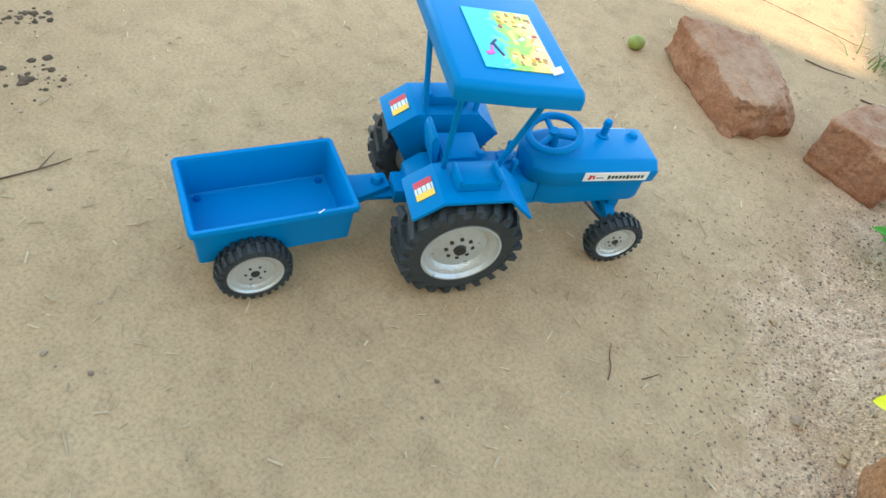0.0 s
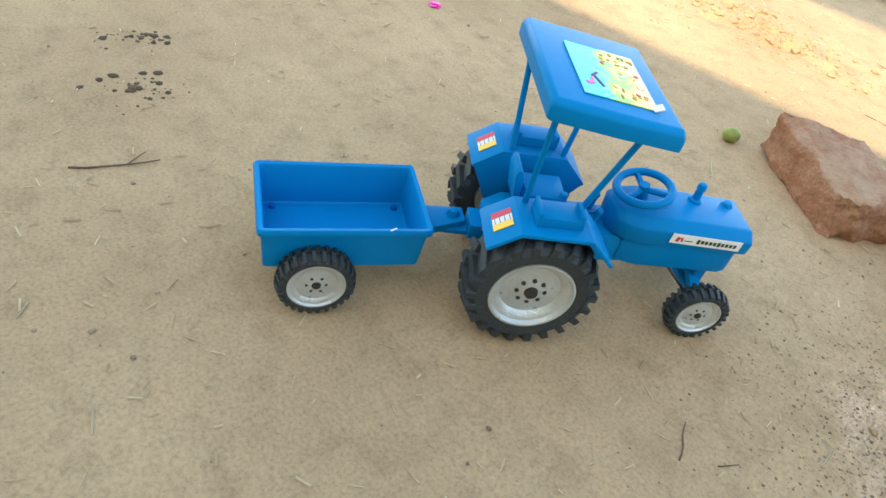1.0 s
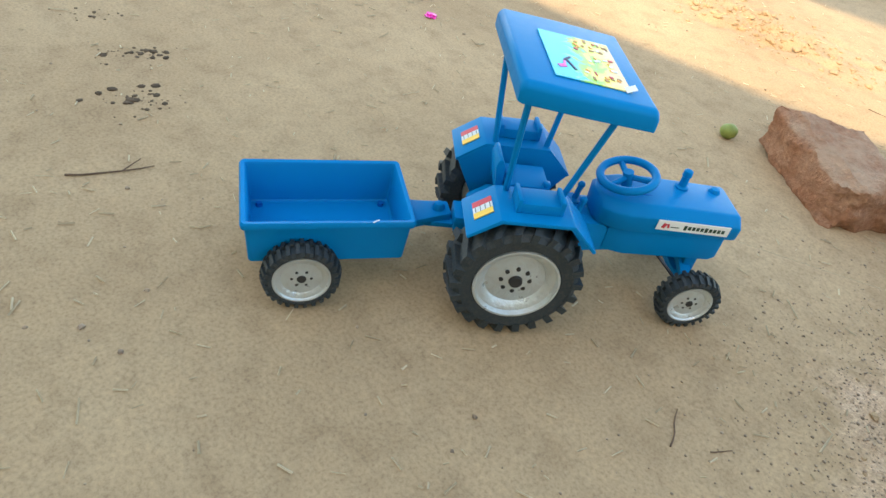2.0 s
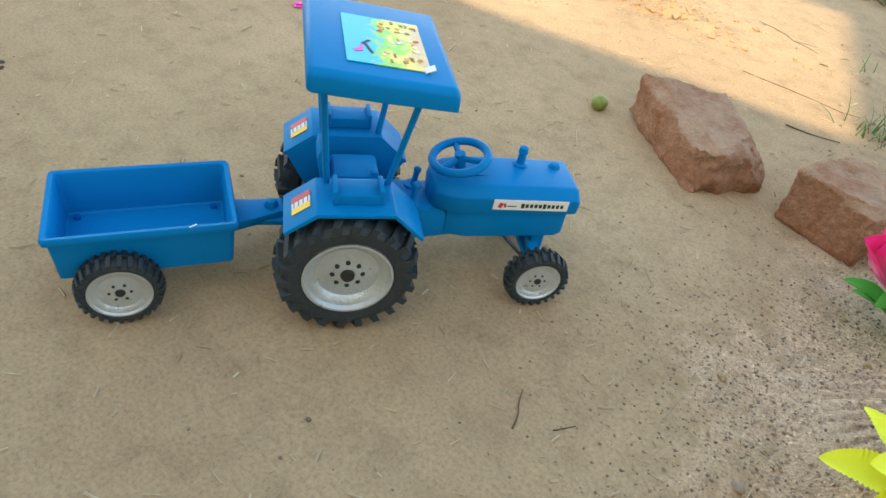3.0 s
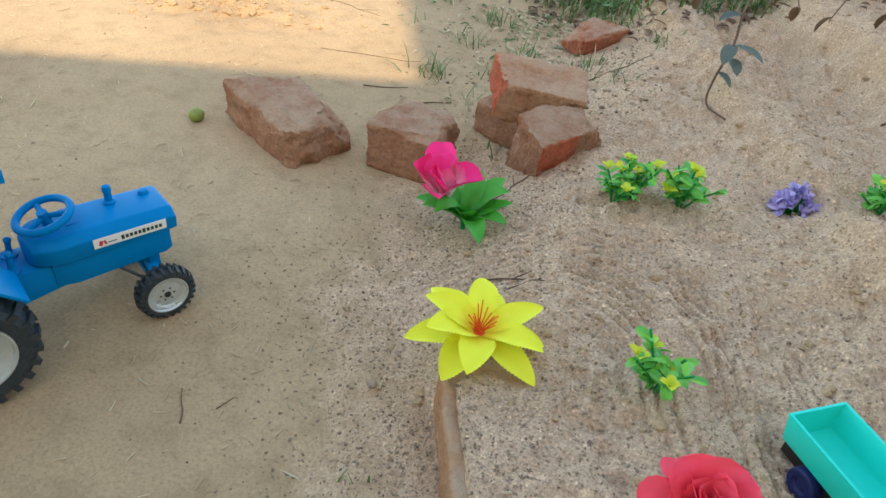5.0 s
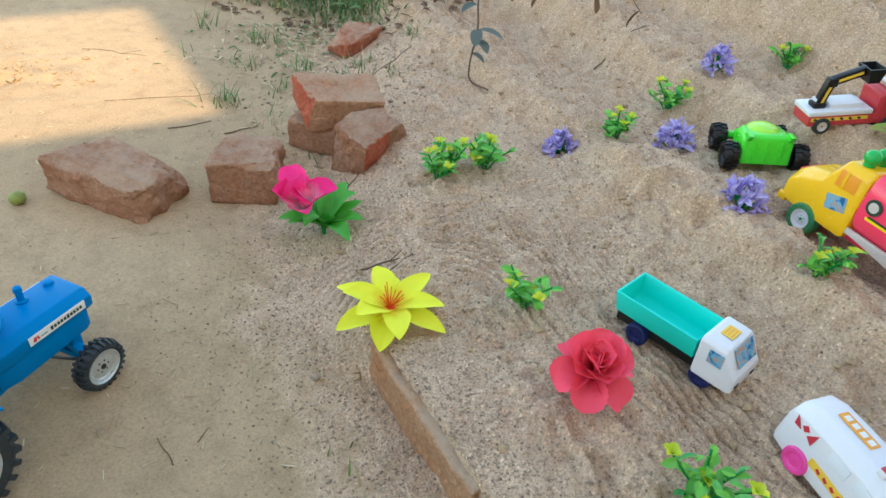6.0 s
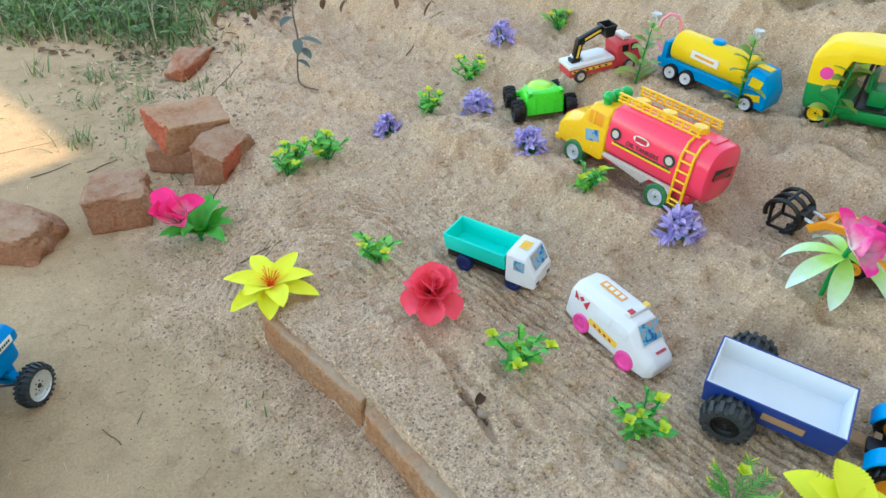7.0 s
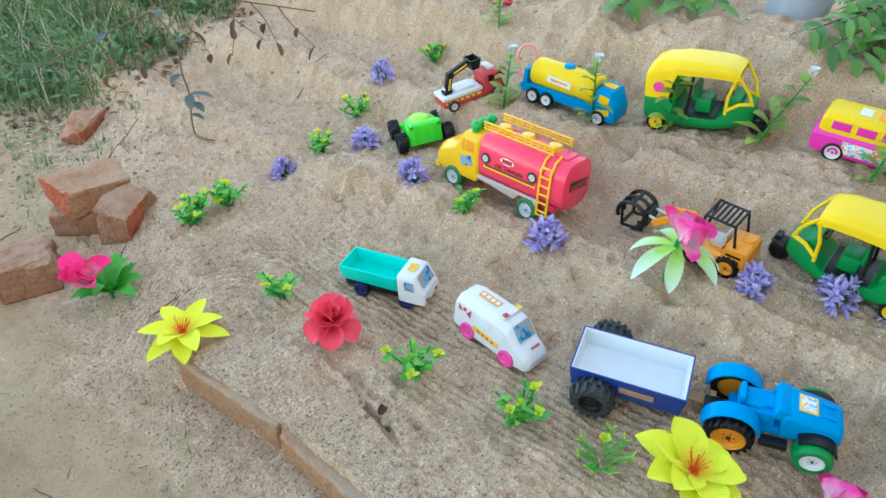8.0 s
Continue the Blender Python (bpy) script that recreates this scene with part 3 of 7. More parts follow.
def build_ground():
    def lines(lo, hi, step, far):
        near = np.arange(lo, hi, step)
        grow = step * np.cumsum(1.16 ** np.arange(1, 60))
        grow = grow[grow < far]
        return np.concatenate([(lo - grow)[::-1], near, near[-1] + grow])

    xs, ys = lines(-1.2, 1.9, 0.0060, 80), lines(-1.45, 1.5, 0.0065, 80)
    xs = np.sort(np.concatenate([xs, (xs[1:] + xs[:-1])[(xs[1:] > 0.12) & (xs[1:] < 0.85)] / 2]))
    gx, gy = np.meshgrid(xs, ys, indexing="ij")
    gz = ground_height(gx, gy)
    off = gx - np.interp(gy, EDGE_Y, EDGE_X)
    sand = smooth(-0.32, -0.08, off + 0.07 * value_noise(gx * 7, gy * 7, 23)) * (0.55 + 0.45 * smooth(-0.12, 0.1, off))
    nx, ny = len(xs), len(ys)
    verts = np.stack([gx, gy, gz], -1).reshape(-1, 3) * U
    i = np.arange(nx * ny).reshape(nx, ny)
    faces = np.stack([i[:-1, :-1], i[1:, :-1], i[1:, 1:], i[:-1, 1:]], -1).reshape(-1, 4)
    me = bpy.data.meshes.new("ground")
    me.from_pydata(verts.tolist(), [], faces.tolist())
    layer = me.attributes.new("sand", "FLOAT", "POINT")
    layer.data.foreach_set("value", sand.reshape(-1).astype(np.float32))
    me.polygons.foreach_set("use_smooth", [True] * len(me.polygons))
    me.materials.append(EARTH)
    tagged(new("ground", me), "tan trodden dirt yard with a bank of loose gritty sand", "ground", kind="structure")


build_ground()


def build_shade_house():
    """Unseen house added behind the camera to shade the yard: low front, taller side."""
    house = thing("house", 1.139, -2.426, 0.0, 14.9, "unseen plastered house added to shade the yard", "house")
    part("wall", boxes([((-3.0, -1.0, 1.6), (6.0, 2.0, 3.2))], 0.02), PLASTER, house)
    part("roof", boxes([((-3.02, -1.0, 3.19), (6.06, 2.02, 0.06))], 0.01), PLASTER, house)
    # slab added out of view to shade the far end of the sunlit patch
    part("canopy", boxes([((-0.40, 0.25, 5.03), (0.80, 2.5, 0.06))], 0.01), PLASTER, house)
    # tall block added to end the sunlit patch on its right
    part("shade_wing", boxes([((2.0, -1.0, 3.2), (4.0, 2.0, 6.4))], 0.02), PLASTER, house)


build_shade_house()

# ---- wheels ----
def wheel(parent, x, y, z, radius, width, rim, out, tyre=None, rim_mat=None, lugs=0, lug=0.006, holes=0, hub=None, name="wheel", bars=False, dish=0.004):
    """A wheel on the y axis; out is +1 or -1, the side on which its face shows."""
    tyre, rim_mat = tyre or RUBBER, rim_mat or RIM
    w = width / 2
    r = radius - (lug if lugs else 0)
    bm = bmesh.new()
    c = (x, y, z)
    lathe(bm, [(rim * 0.97, -w * 0.75), (rim * 1.06, -w * 0.95), (r * 0.88, -w), (r * 0.97, -w * 0.82), (r, -w * 0.45), (r, w * 0.45), (r * 0.97, w * 0.82), (r * 0.88, w), (rim * 1.06, w * 0.95), (rim * 0.97, w * 0.75)], 40, c, caps=False)
    body = part(name, bm, tyre, parent)
    bm = bmesh.new()
    for k in range(lugs):
        for side in (-1, 1):
            a = 2 * math.pi * (k + (0.5 if side > 0 else 0)) / lugs
            turn = Matrix.Translation(c) @ Matrix.Rotation(-a, 4, "Y")
            slant = 0 if bars else 24 * side
            size = (lug * 2.2, w * (1.02 if not bars else 0.98), 2 * math.pi * radius / lugs * 0.42)
            verts = bmesh.ops.create_cube(bm, size=1, matrix=turn @ Matrix.Translation((r + lug * 0.1, side * w * 0.5, 0)) @ Matrix.Rotation(radians(slant), 4, "X") @ Matrix.Diagonal((*size, 1)))["verts"]
            for v in verts:  # the lugs bend down over the shoulder
                d = abs(v.co.y - y) / w
                if d > 0.6:
                    away = Vector((v.co.x - x, 0, v.co.z - z))
                    v.co -= away.normalized() * lug * 0.9
                    v.co.y = y + math.copysign(w * 1.03, v.co.y - y)
    if lugs:
        tagged(part("tread", bm, tyre, body), kind="stuff")
        bm = bmesh.new()
    f = out * w
    lathe(bm, [(0.0, f * 0.70), (rim * 0.22, f * 0.72), (rim * 0.42, f * 0.62), (rim * 0.72, f * 0.58), (rim * 0.80, f * 0.74), (rim * 0.93, f * 0.80), (rim * 0.98, f * 0.98), (rim * 1.03, f * 0.98), (rim * 1.03, f * 0.5), (rim * 0.98, -f * 0.6), (0.0, -f * 0.6)], 36, c)
    part("rim", bm, rim_mat, body)
    bm = bmesh.new()
    lathe(bm, [(0.0, f * 0.86), (rim * 0.15, f * 0.84), (rim * 0.18, f * 0.66)], 14, c)
    for k in range(holes):
        a = 2 * math.pi * k / holes
        p = (x + rim * 0.34 * math.cos(a), y, z + rim * 0.34 * math.sin(a))
        lathe(bm, [(0.0, f * 0.70), (rim * 0.055, f * 0.70), (rim * 0.06, f * 0.55)], 8, p)
    part("hub", bm, hub or HUB, body, "dark hub with bolts" if holes else "")
    return body


# ---- the blue tractor and its trailer ----
def hull(bm, outline, half, inset=0.0):
    prism(bm, outline, -half, half)


def blue_tractor():
    t = thing("toy_tractor", -0.5987, -0.2829, 0.0, 54.0, "large blue plastic toy tractor with canopy standing on dirt", "toy tractor")
    # gearbox and hood
    bm = made(hull, [(-0.055, 0.080), (-0.055, 0.112), (-0.03, 0.13), (0.13, 0.128), (0.155, 0.105), (0.155, 0.085), (0.05, 0.07)], 0.034)
    soften(bm, 0.004)
    part("chassis", bm, BLUE, t)
    bm = bmesh.new()
    loft(bm, [[(x, -w, z0), (x, w, z0), (x, w, z1), (x, -w, z1)] for x, w, z0, z1 in ((0.135, 0.036, 0.088, 0.135), (0.165, 0.041, 0.086, 0.135), (0.295, 0.041, 0.088, 0.135), (0.306, 0.039, 0.092, 0.135))])
    soften(bm, 0.003)
    part("engine_block", bm, BLUE, t)
    bm = bmesh.new()
    loft(bm, [[(x, -w, 0.130), (x, -w - 0.002, z1 - 0.012), (x, -w + 0.012, z1), (x, w - 0.012, z1), (x, w + 0.002, z1 - 0.012), (x, w, 0.130)] for x, w, z1 in ((0.112, 0.016, 0.166), (0.118, 0.030, 0.168), (0.132, 0.040, 0.169), (0.155, 0.046, 0.169), (0.19, 0.046, 0.1695), (0.31, 0.0455, 0.1655), (0.317, 0.044, 0.162))])
    soften(bm, 0.0025, 2, 35)
    hood = part("hood", bm, BLUE, t)
    part("panel_seam", boxes([((0.235, -0.012, 0.1655), (0.13, 0.0012, 0.0016), turned("Y", 4))]), BLUE_DARK, hood)
    bm = made(lathe, [(0.0, 0.158), (0.009, 0.158), (0.010, 0.170), (0.006, 0.172), (0.0055, 0.186), (0.007, 0.188), (0.006, 0.196), (0.0, 0.199)], 16, (0.243, 0.018, 0), "z")
    part("exhaust_stub", bm, BLUE, hood)
    bm = made(lathe, [(0.0, 0.155), (0.009, 0.155), (0.009, 0.166), (0.006, 0.171), (0.0, 0.172)], 16, (0.294, 0.018, 0), "z")
    part("filler_cap", bm, BLUE, hood)
    for side in (-1, 1):
        lab = part("side_sticker", boxes([((0.246, side * 0.0484, 0.1475), (0.106, 0.0010, 0.016), turned("Y", 1.5))]), PAPER, hood, "white brand sticker with dark bars")
        tagged(part("print", boxes([((0.219, side * 0.0491, 0.1465), (0.012, 0.0006, 0.0012)), *[((0.234 + 0.0062 * k, side * 0.0491, 0.1472 - 0.00016 * k), (0.0042, 0.0006, 0.0056 if k not in (0, 5) else 0.0074)) for k in range(10)]]), INK, lab), kind="stuff")
        part("red_print", boxes([((0.203, side * 0.0491, 0.1480), (0.005, 0.0006, 0.008), turned("Y", 20)), ((0.209, side * 0.0491, 0.1480), (0.003, 0.0006, 0.007), turned("Y", -15))]), RED_INK, lab)
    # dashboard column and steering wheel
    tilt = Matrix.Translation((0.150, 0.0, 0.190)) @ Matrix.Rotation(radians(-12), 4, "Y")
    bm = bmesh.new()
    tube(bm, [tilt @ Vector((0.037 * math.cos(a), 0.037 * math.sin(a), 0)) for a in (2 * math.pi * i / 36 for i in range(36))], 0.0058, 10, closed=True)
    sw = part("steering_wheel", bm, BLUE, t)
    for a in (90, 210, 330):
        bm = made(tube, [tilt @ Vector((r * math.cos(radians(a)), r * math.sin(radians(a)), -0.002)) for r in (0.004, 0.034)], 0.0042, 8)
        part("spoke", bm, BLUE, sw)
    bm = bmesh.new()
    tube(bm, [tilt @ Vector((0, 0, 0.006)), tilt @ Vector((0, 0, -0.03))], 0.0075, 12)
    part("column", bm, BLUE, sw)
    for x, y, h in ((0.088, -0.022, 0.030), (0.096, 0.020, 0.026)):
        bm = made(tube, [(x, y, 0.125), (x + 0.004, y, 0.128 + h)], 0.0042, 8)
        lathe(bm, [(0.0, 0.122), (0.012, 0.122), (0.012, 0.131), (0.0, 0.131)], 12, (x, y, 0), "z")
        ball(bm, (x + 0.004, y, 0.128 + h), 0.0055)
        part("gear_lever", bm, BLUE, t)
    # seat
    bm = boxes([((0.012, 0, 0.150), (0.062, 0.060, 0.036)), ((0.012, 0.0, 0.170), (0.056, 0.052, 0.006)), ((0.036, -0.02, 0.173), (0.010, 0.010, 0.012))], 0.003)
    part("seat", bm, BLUE, t)
    bm = made(prism, [(-0.030, 0.155), (-0.022, 0.155), (-0.024, 0.195), (-0.029, 0.206), (-0.034, 0.206), (-0.037, 0.195)], -0.022, 0.022)
    soften(bm, 0.002)
    part("seat_back", bm, BLUE, t)
    # mudguards
    for side in (-1, 1):
        top = [(-0.078, 0.158), (-0.040, 0.186), (0.052, 0.186), (0.090, 0.148), (0.086, 0.145), (0.050, 0.180), (-0.038, 0.180), (-0.076, 0.153)]
        bm = made(prism, top, side * 0.047, side * 0.120)
        soften(bm, 0.002)
        guard = part("mudguard", bm, BLUE, t)
        wall = [(-0.074, 0.156), (-0.040, 0.183), (0.050, 0.183), (0.087, 0.149), (0.050, 0.098), (-0.045, 0.098)]
        bm = made(prism, wall, side * 0.046, side * 0.052)
        soften(bm, 0.0015)
        part("inner_wall", bm, BLUE, guard)
        bm = boxes([((0.008, side * 0.085, 0.193), (0.055, 0.034, 0.014)), ((0.036, side * 0.085, 0.196), (0.006, 0.034, 0.020)), ((-0.018, side * 0.085, 0.196), (0.006, 0.036, 0.020))], 0.002)
        part("armrest", bm, BLUE, guard)
        slope = turned("Y", -math.degrees(math.atan2(0.028, 0.038)))
        for k, m in enumerate((RED_INK, FOAM, YELLOW_INK)):
            mid = Vector((-0.057, side * 0.083 + 0.0105 * (1 - k), 0.1748))
            part("lamp_sticker", boxes([(mid, (0.026, 0.0102, 0.0012), slope)]), m, guard, "red, grey and yellow lamp sticker" if k == 0 else "")
        bm = boxes([((-0.057 + 0.0052 * j, side * 0.083, 0.1755 + 0.0052 * j * 0.737), (0.0008, 0.0100, 0.0010), slope) for j in (-1.5, -0.5, 0.5, 1.5)])
        part("sticker_lines", bm, INK, guard)
    # canopy
    bm = bmesh.new()
    loft(bm, [[(x, -w, zb), (x, -w, zt - 0.006), (x, -w + 0.006, zt), (x, w - 0.006, zt), (x, w, zt - 0.006), (x, w, zb)] for x, w, zb, zt in ((-0.054, 0.098, 0.330, 0.350), (-0.048, 0.100, 0.328, 0.355), (0.030, 0.102, 0.320, 0.347), (0.104, 0.100, 0.312, 0.339), (0.110, 0.098, 0.310, 0.332))])
    soften(bm, 0.003, 2, 35)
    roof = part("canopy", bm, BLUE, t)
    lean = turned("Y", 6.1)

    def on_roof(x, y, up=0.0018):
        return (x, y, 0.3467 - (x - 0.033) * 0.1064 + up)

    pic = part("canopy_sticker", boxes([(on_roof(0.034, -0.010, 0.0010), (0.092, 0.120, 0.0010), lean)]), STICKER, roof, "glossy cartoon-bright sticker in blue, green and yellow")
    part("sticker_letter", boxes([(on_roof(0.002, -0.042), (0.010, 0.006, 0.0008), lean @ turned("Z", 25)), (on_roof(0.006, -0.035), (0.003, 0.014, 0.0008), lean @ turned("Z", -10))]), HOT_PINK, pic)
    part("sticker_letter", boxes([(on_roof(0.014, -0.034), (0.003, 0.024, 0.0008), lean @ turned("Z", 18)), (on_roof(0.012, -0.020), (0.003, 0.014, 0.0008), lean @ turned("Z", -40))]), NAVY, pic)
    rng = random.Random(77)
    for m, count in ((ORANGE_INK, 10), (CARD, 12), (PAPER, 9), (RED_INK, 5)):
        bits = [(on_roof(rng.uniform(0.030, 0.076), rng.uniform(-0.060, 0.044), 0.0019), (rng.uniform(0.003, 0.008), rng.uniform(0.002, 0.005), 0.0006), lean @ turned("Z", rng.uniform(0, 180))) for k in range(count)]
        tagged(part("sticker_print", boxes(bits), m, pic), kind="stuff")
    part("sticker_corner", boxes([(on_roof(0.078, -0.068, 0.004), (0.012, 0.012, 0.0010), turned("Y", -22))]), PAPER, pic, "curled white corner")
    for x0, y0, x1, y1 in ((-0.026, 0.054, -0.036, 0.082), (0.046, 0.056, 0.074, 0.086)):
        for side in (-1, 1):
            part("canopy_post", made(tube, [(x0, side * y0, 0.178), (x1, side * y1, 0.338)], 0.0042, 8), BLUE, t)
    # rear hitch and front axle
    part("hitch", boxes([((-0.082, 0.004, 0.084), (0.076, 0.030, 0.008)), ((-0.062, 0, 0.094), (0.024, 0.040, 0.024))], 0.002), BLUE, t)
    bm = boxes([((0.276, 0, 0.076), (0.018, 0.07, 0.036)), ((0.268, 0, 0.050), (0.016, 0.13, 0.012))], 0.003)
    for side in (-1, 1):
        box(bm, (0.270, side * 0.045, 0.062), (0.016, 0.05, 0.010), turned("X", -side * 20))
    part("front_axle", bm, BLUE, t)
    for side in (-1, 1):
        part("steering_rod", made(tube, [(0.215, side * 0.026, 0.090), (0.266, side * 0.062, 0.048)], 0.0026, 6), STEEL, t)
    part("rear_axle", made(lathe, [(0.0, -0.10), (0.012, -0.10), (0.012, 0.10), (0.0, 0.10)], 14, (0, 0, 0.089)), BLUE_DARK, t)
    for side in (-1, 1):
        wheel(t, 0.0, side * 0.094, 0.089, 0.090, 0.066, 0.055, side, lugs=22, lug=0.0065, holes=8)
        wheel(t, 0.268, side * 0.080, 0.046, 0.046, 0.028, 0.031, side, lugs=24, lug=0.004, holes=6, bars=True)


def blue_trailer():
    t = thing("toy_trailer", -0.7330, -0.4918, 0.0, 63.0, "open blue plastic toy trailer hitched behind the tractor", "toy trailer")
    bm = bmesh.new()

    def ring(hx, hy, z, c=0.011):
        out = []
        for cx, cy, a0 in ((hx - c, -hy + c, -90), (hx - c, hy - c, 0), (-hx + c, hy - c, 90), (-hx + c, -hy + c, 180)):
            out += [(cx + c * math.cos(radians(a0 + a)), cy + c * math.sin(radians(a0 + a)), z) for a in (0, 30, 60, 90)]
        return out

    loft(bm, [ring(0.100, 0.060, 0.060, 0.006), ring(0.104, 0.064, 0.117, 0.006), ring(0.108, 0.069, 0.118, 0.006), ring(0.109, 0.070, 0.124, 0.006), ring(0.107, 0.068, 0.128, 0.006), ring(0.102, 0.063, 0.127, 0.004), ring(0.100, 0.061, 0.123, 0.004), ring(0.096, 0.055, 0.070, 0.004), ring(0.094, 0.053, 0.068, 0.004)])
    tub = part("tub", bm, BLUE, t)
    bm = bmesh.new()
    for sx in (-1, 1):
        for sy in (-1, 1):
            lathe(bm, [(0.0, 0.067), (0.005, 0.067), (0.004, 0.073), (0.0, 0.074)], 10, (sx * 0.084, sy * 0.044, 0), "z")
    tagged(part("floor_bolts", bm, BLUE_DARK, tub), kind="stuff")
    part("paint_scratch", boxes([((0.056, -0.066, 0.1285), (0.010, 0.0016, 0.0006), turned("Z", 30))]), PAPER, tub)
    bm = bmesh.new()
    loft(bm, [[(0.10, -0.028, 0.080), (0.10, 0.028, 0.080), (0.10, 0.028, 0.094), (0.10, -0.028, 0.094)], [(0.13, -0.022, 0.082), (0.13, 0.022, 0.082), (0.13, 0.022, 0.095), (0.13, -0.022, 0.095)], [(0.172, -0.014, 0.086), (0.172, 0.014, 0.086), (0.172, 0.014, 0.099), (0.172, -0.014, 0.099)]])
    soften(bm, 0.003)
    bar = part("drawbar", bm, BLUE, t)
    part("hitch_pin", made(lathe, [(0.0, 0.09), (0.009, 0.09), (0.009, 0.101), (0.006, 0.106), (0.0, 0.108)], 14, (0.156, 0.0, 0), "z"), BLUE, bar)
    part("axle", made(lathe, [(0.0, -0.07), (0.008, -0.07), (0.008, 0.07), (0.0, 0.07)], 12, (-0.035, 0, 0.052)), BLUE_DARK, t)
    for side in (-1, 1):
        wheel(t, -0.035, side * 0.076, 0.051, 0.051, 0.028, 0.036, side, lugs=26, lug=0.004, holes=6, bars=True)


blue_tractor()
blue_trailer()


# ---- bricks ----
def brick_mesh(size, seed, worn=0.10, rough=0.012, broken=0.0, frog=False, cuts=()):
    bm = bmesh.new()
    bmesh.ops.create_cube(bm, size=2)
    bmesh.ops.subdivide_edges(bm, edges=bm.edges[:], cuts=21, use_grid_fill=True)
    away = Vector((seed * 7.3, seed * 3.1, seed * 1.7))
    half = Vector(size) / 2
    lo = min(half)
    for v in bm.verts:
        c = v.co.copy()
        # rounded corners of one radius all over
        r = lo * 2 * worn
        p = Vector((c.x * half.x, c.y * half.y, c.z * half.z))
        core = Vector([max(-h + r, min(h - r, q)) for q, h in zip(p, half)])
        d = p - core
        if d.length > r:
            p = core + d.normalized() * r
        n1, n2 = noise.noise(p * 14 + away), noise.noise(p * 45 + away)
        p += (p.normalized() if d.length == 0 else (p - core).normalized()) * (rough * 0.45 * n1 + rough * 0.30 * n2 + rough * 0.28 * noise.noise(p * 120 + away))
        if d.length > r * 0.8:  # chipped edges
            p -= (p - core).normalized() * 0.010 * max(0.0, noise.noise(p * 22 + away * 2) - 0.12)
        if broken and c.x > 0.55:
            p.x -= broken * (0.5 + 0.9 * noise.noise(Vector((0, p.y * 22, p.z * 22)) + away)) * (c.x - 0.55) / 0.45
        if frog and c.z > 0.9 and abs(c.x) < 0.36 and abs(c.y) < 0.40:  # a worn pressed mark
            p.z -= (0.008 + 0.016 * max(0.0, noise.noise(p * 55 + away))) * min(1, (0.36 - abs(c.x)) * 8) * min(1, (0.40 - abs(c.y)) * 8)
        for nx, ny, nz, reach in cuts:  # faces where a piece has split away
            n = Vector((nx, ny, nz)).normalized()
            q = Vector((p.x / half.x, p.y / half.y, p.z / half.z))
            over = q.dot(n) - reach - 0.10 * noise.noise(p * 30 + away) - 0.05 * noise.noise(p * 75 + away)
            if over > 0:
                q -= n * over
                p = Vector((q.x * half.x, q.y * half.y, q.z * half.z))
        v.co = p
    return bm


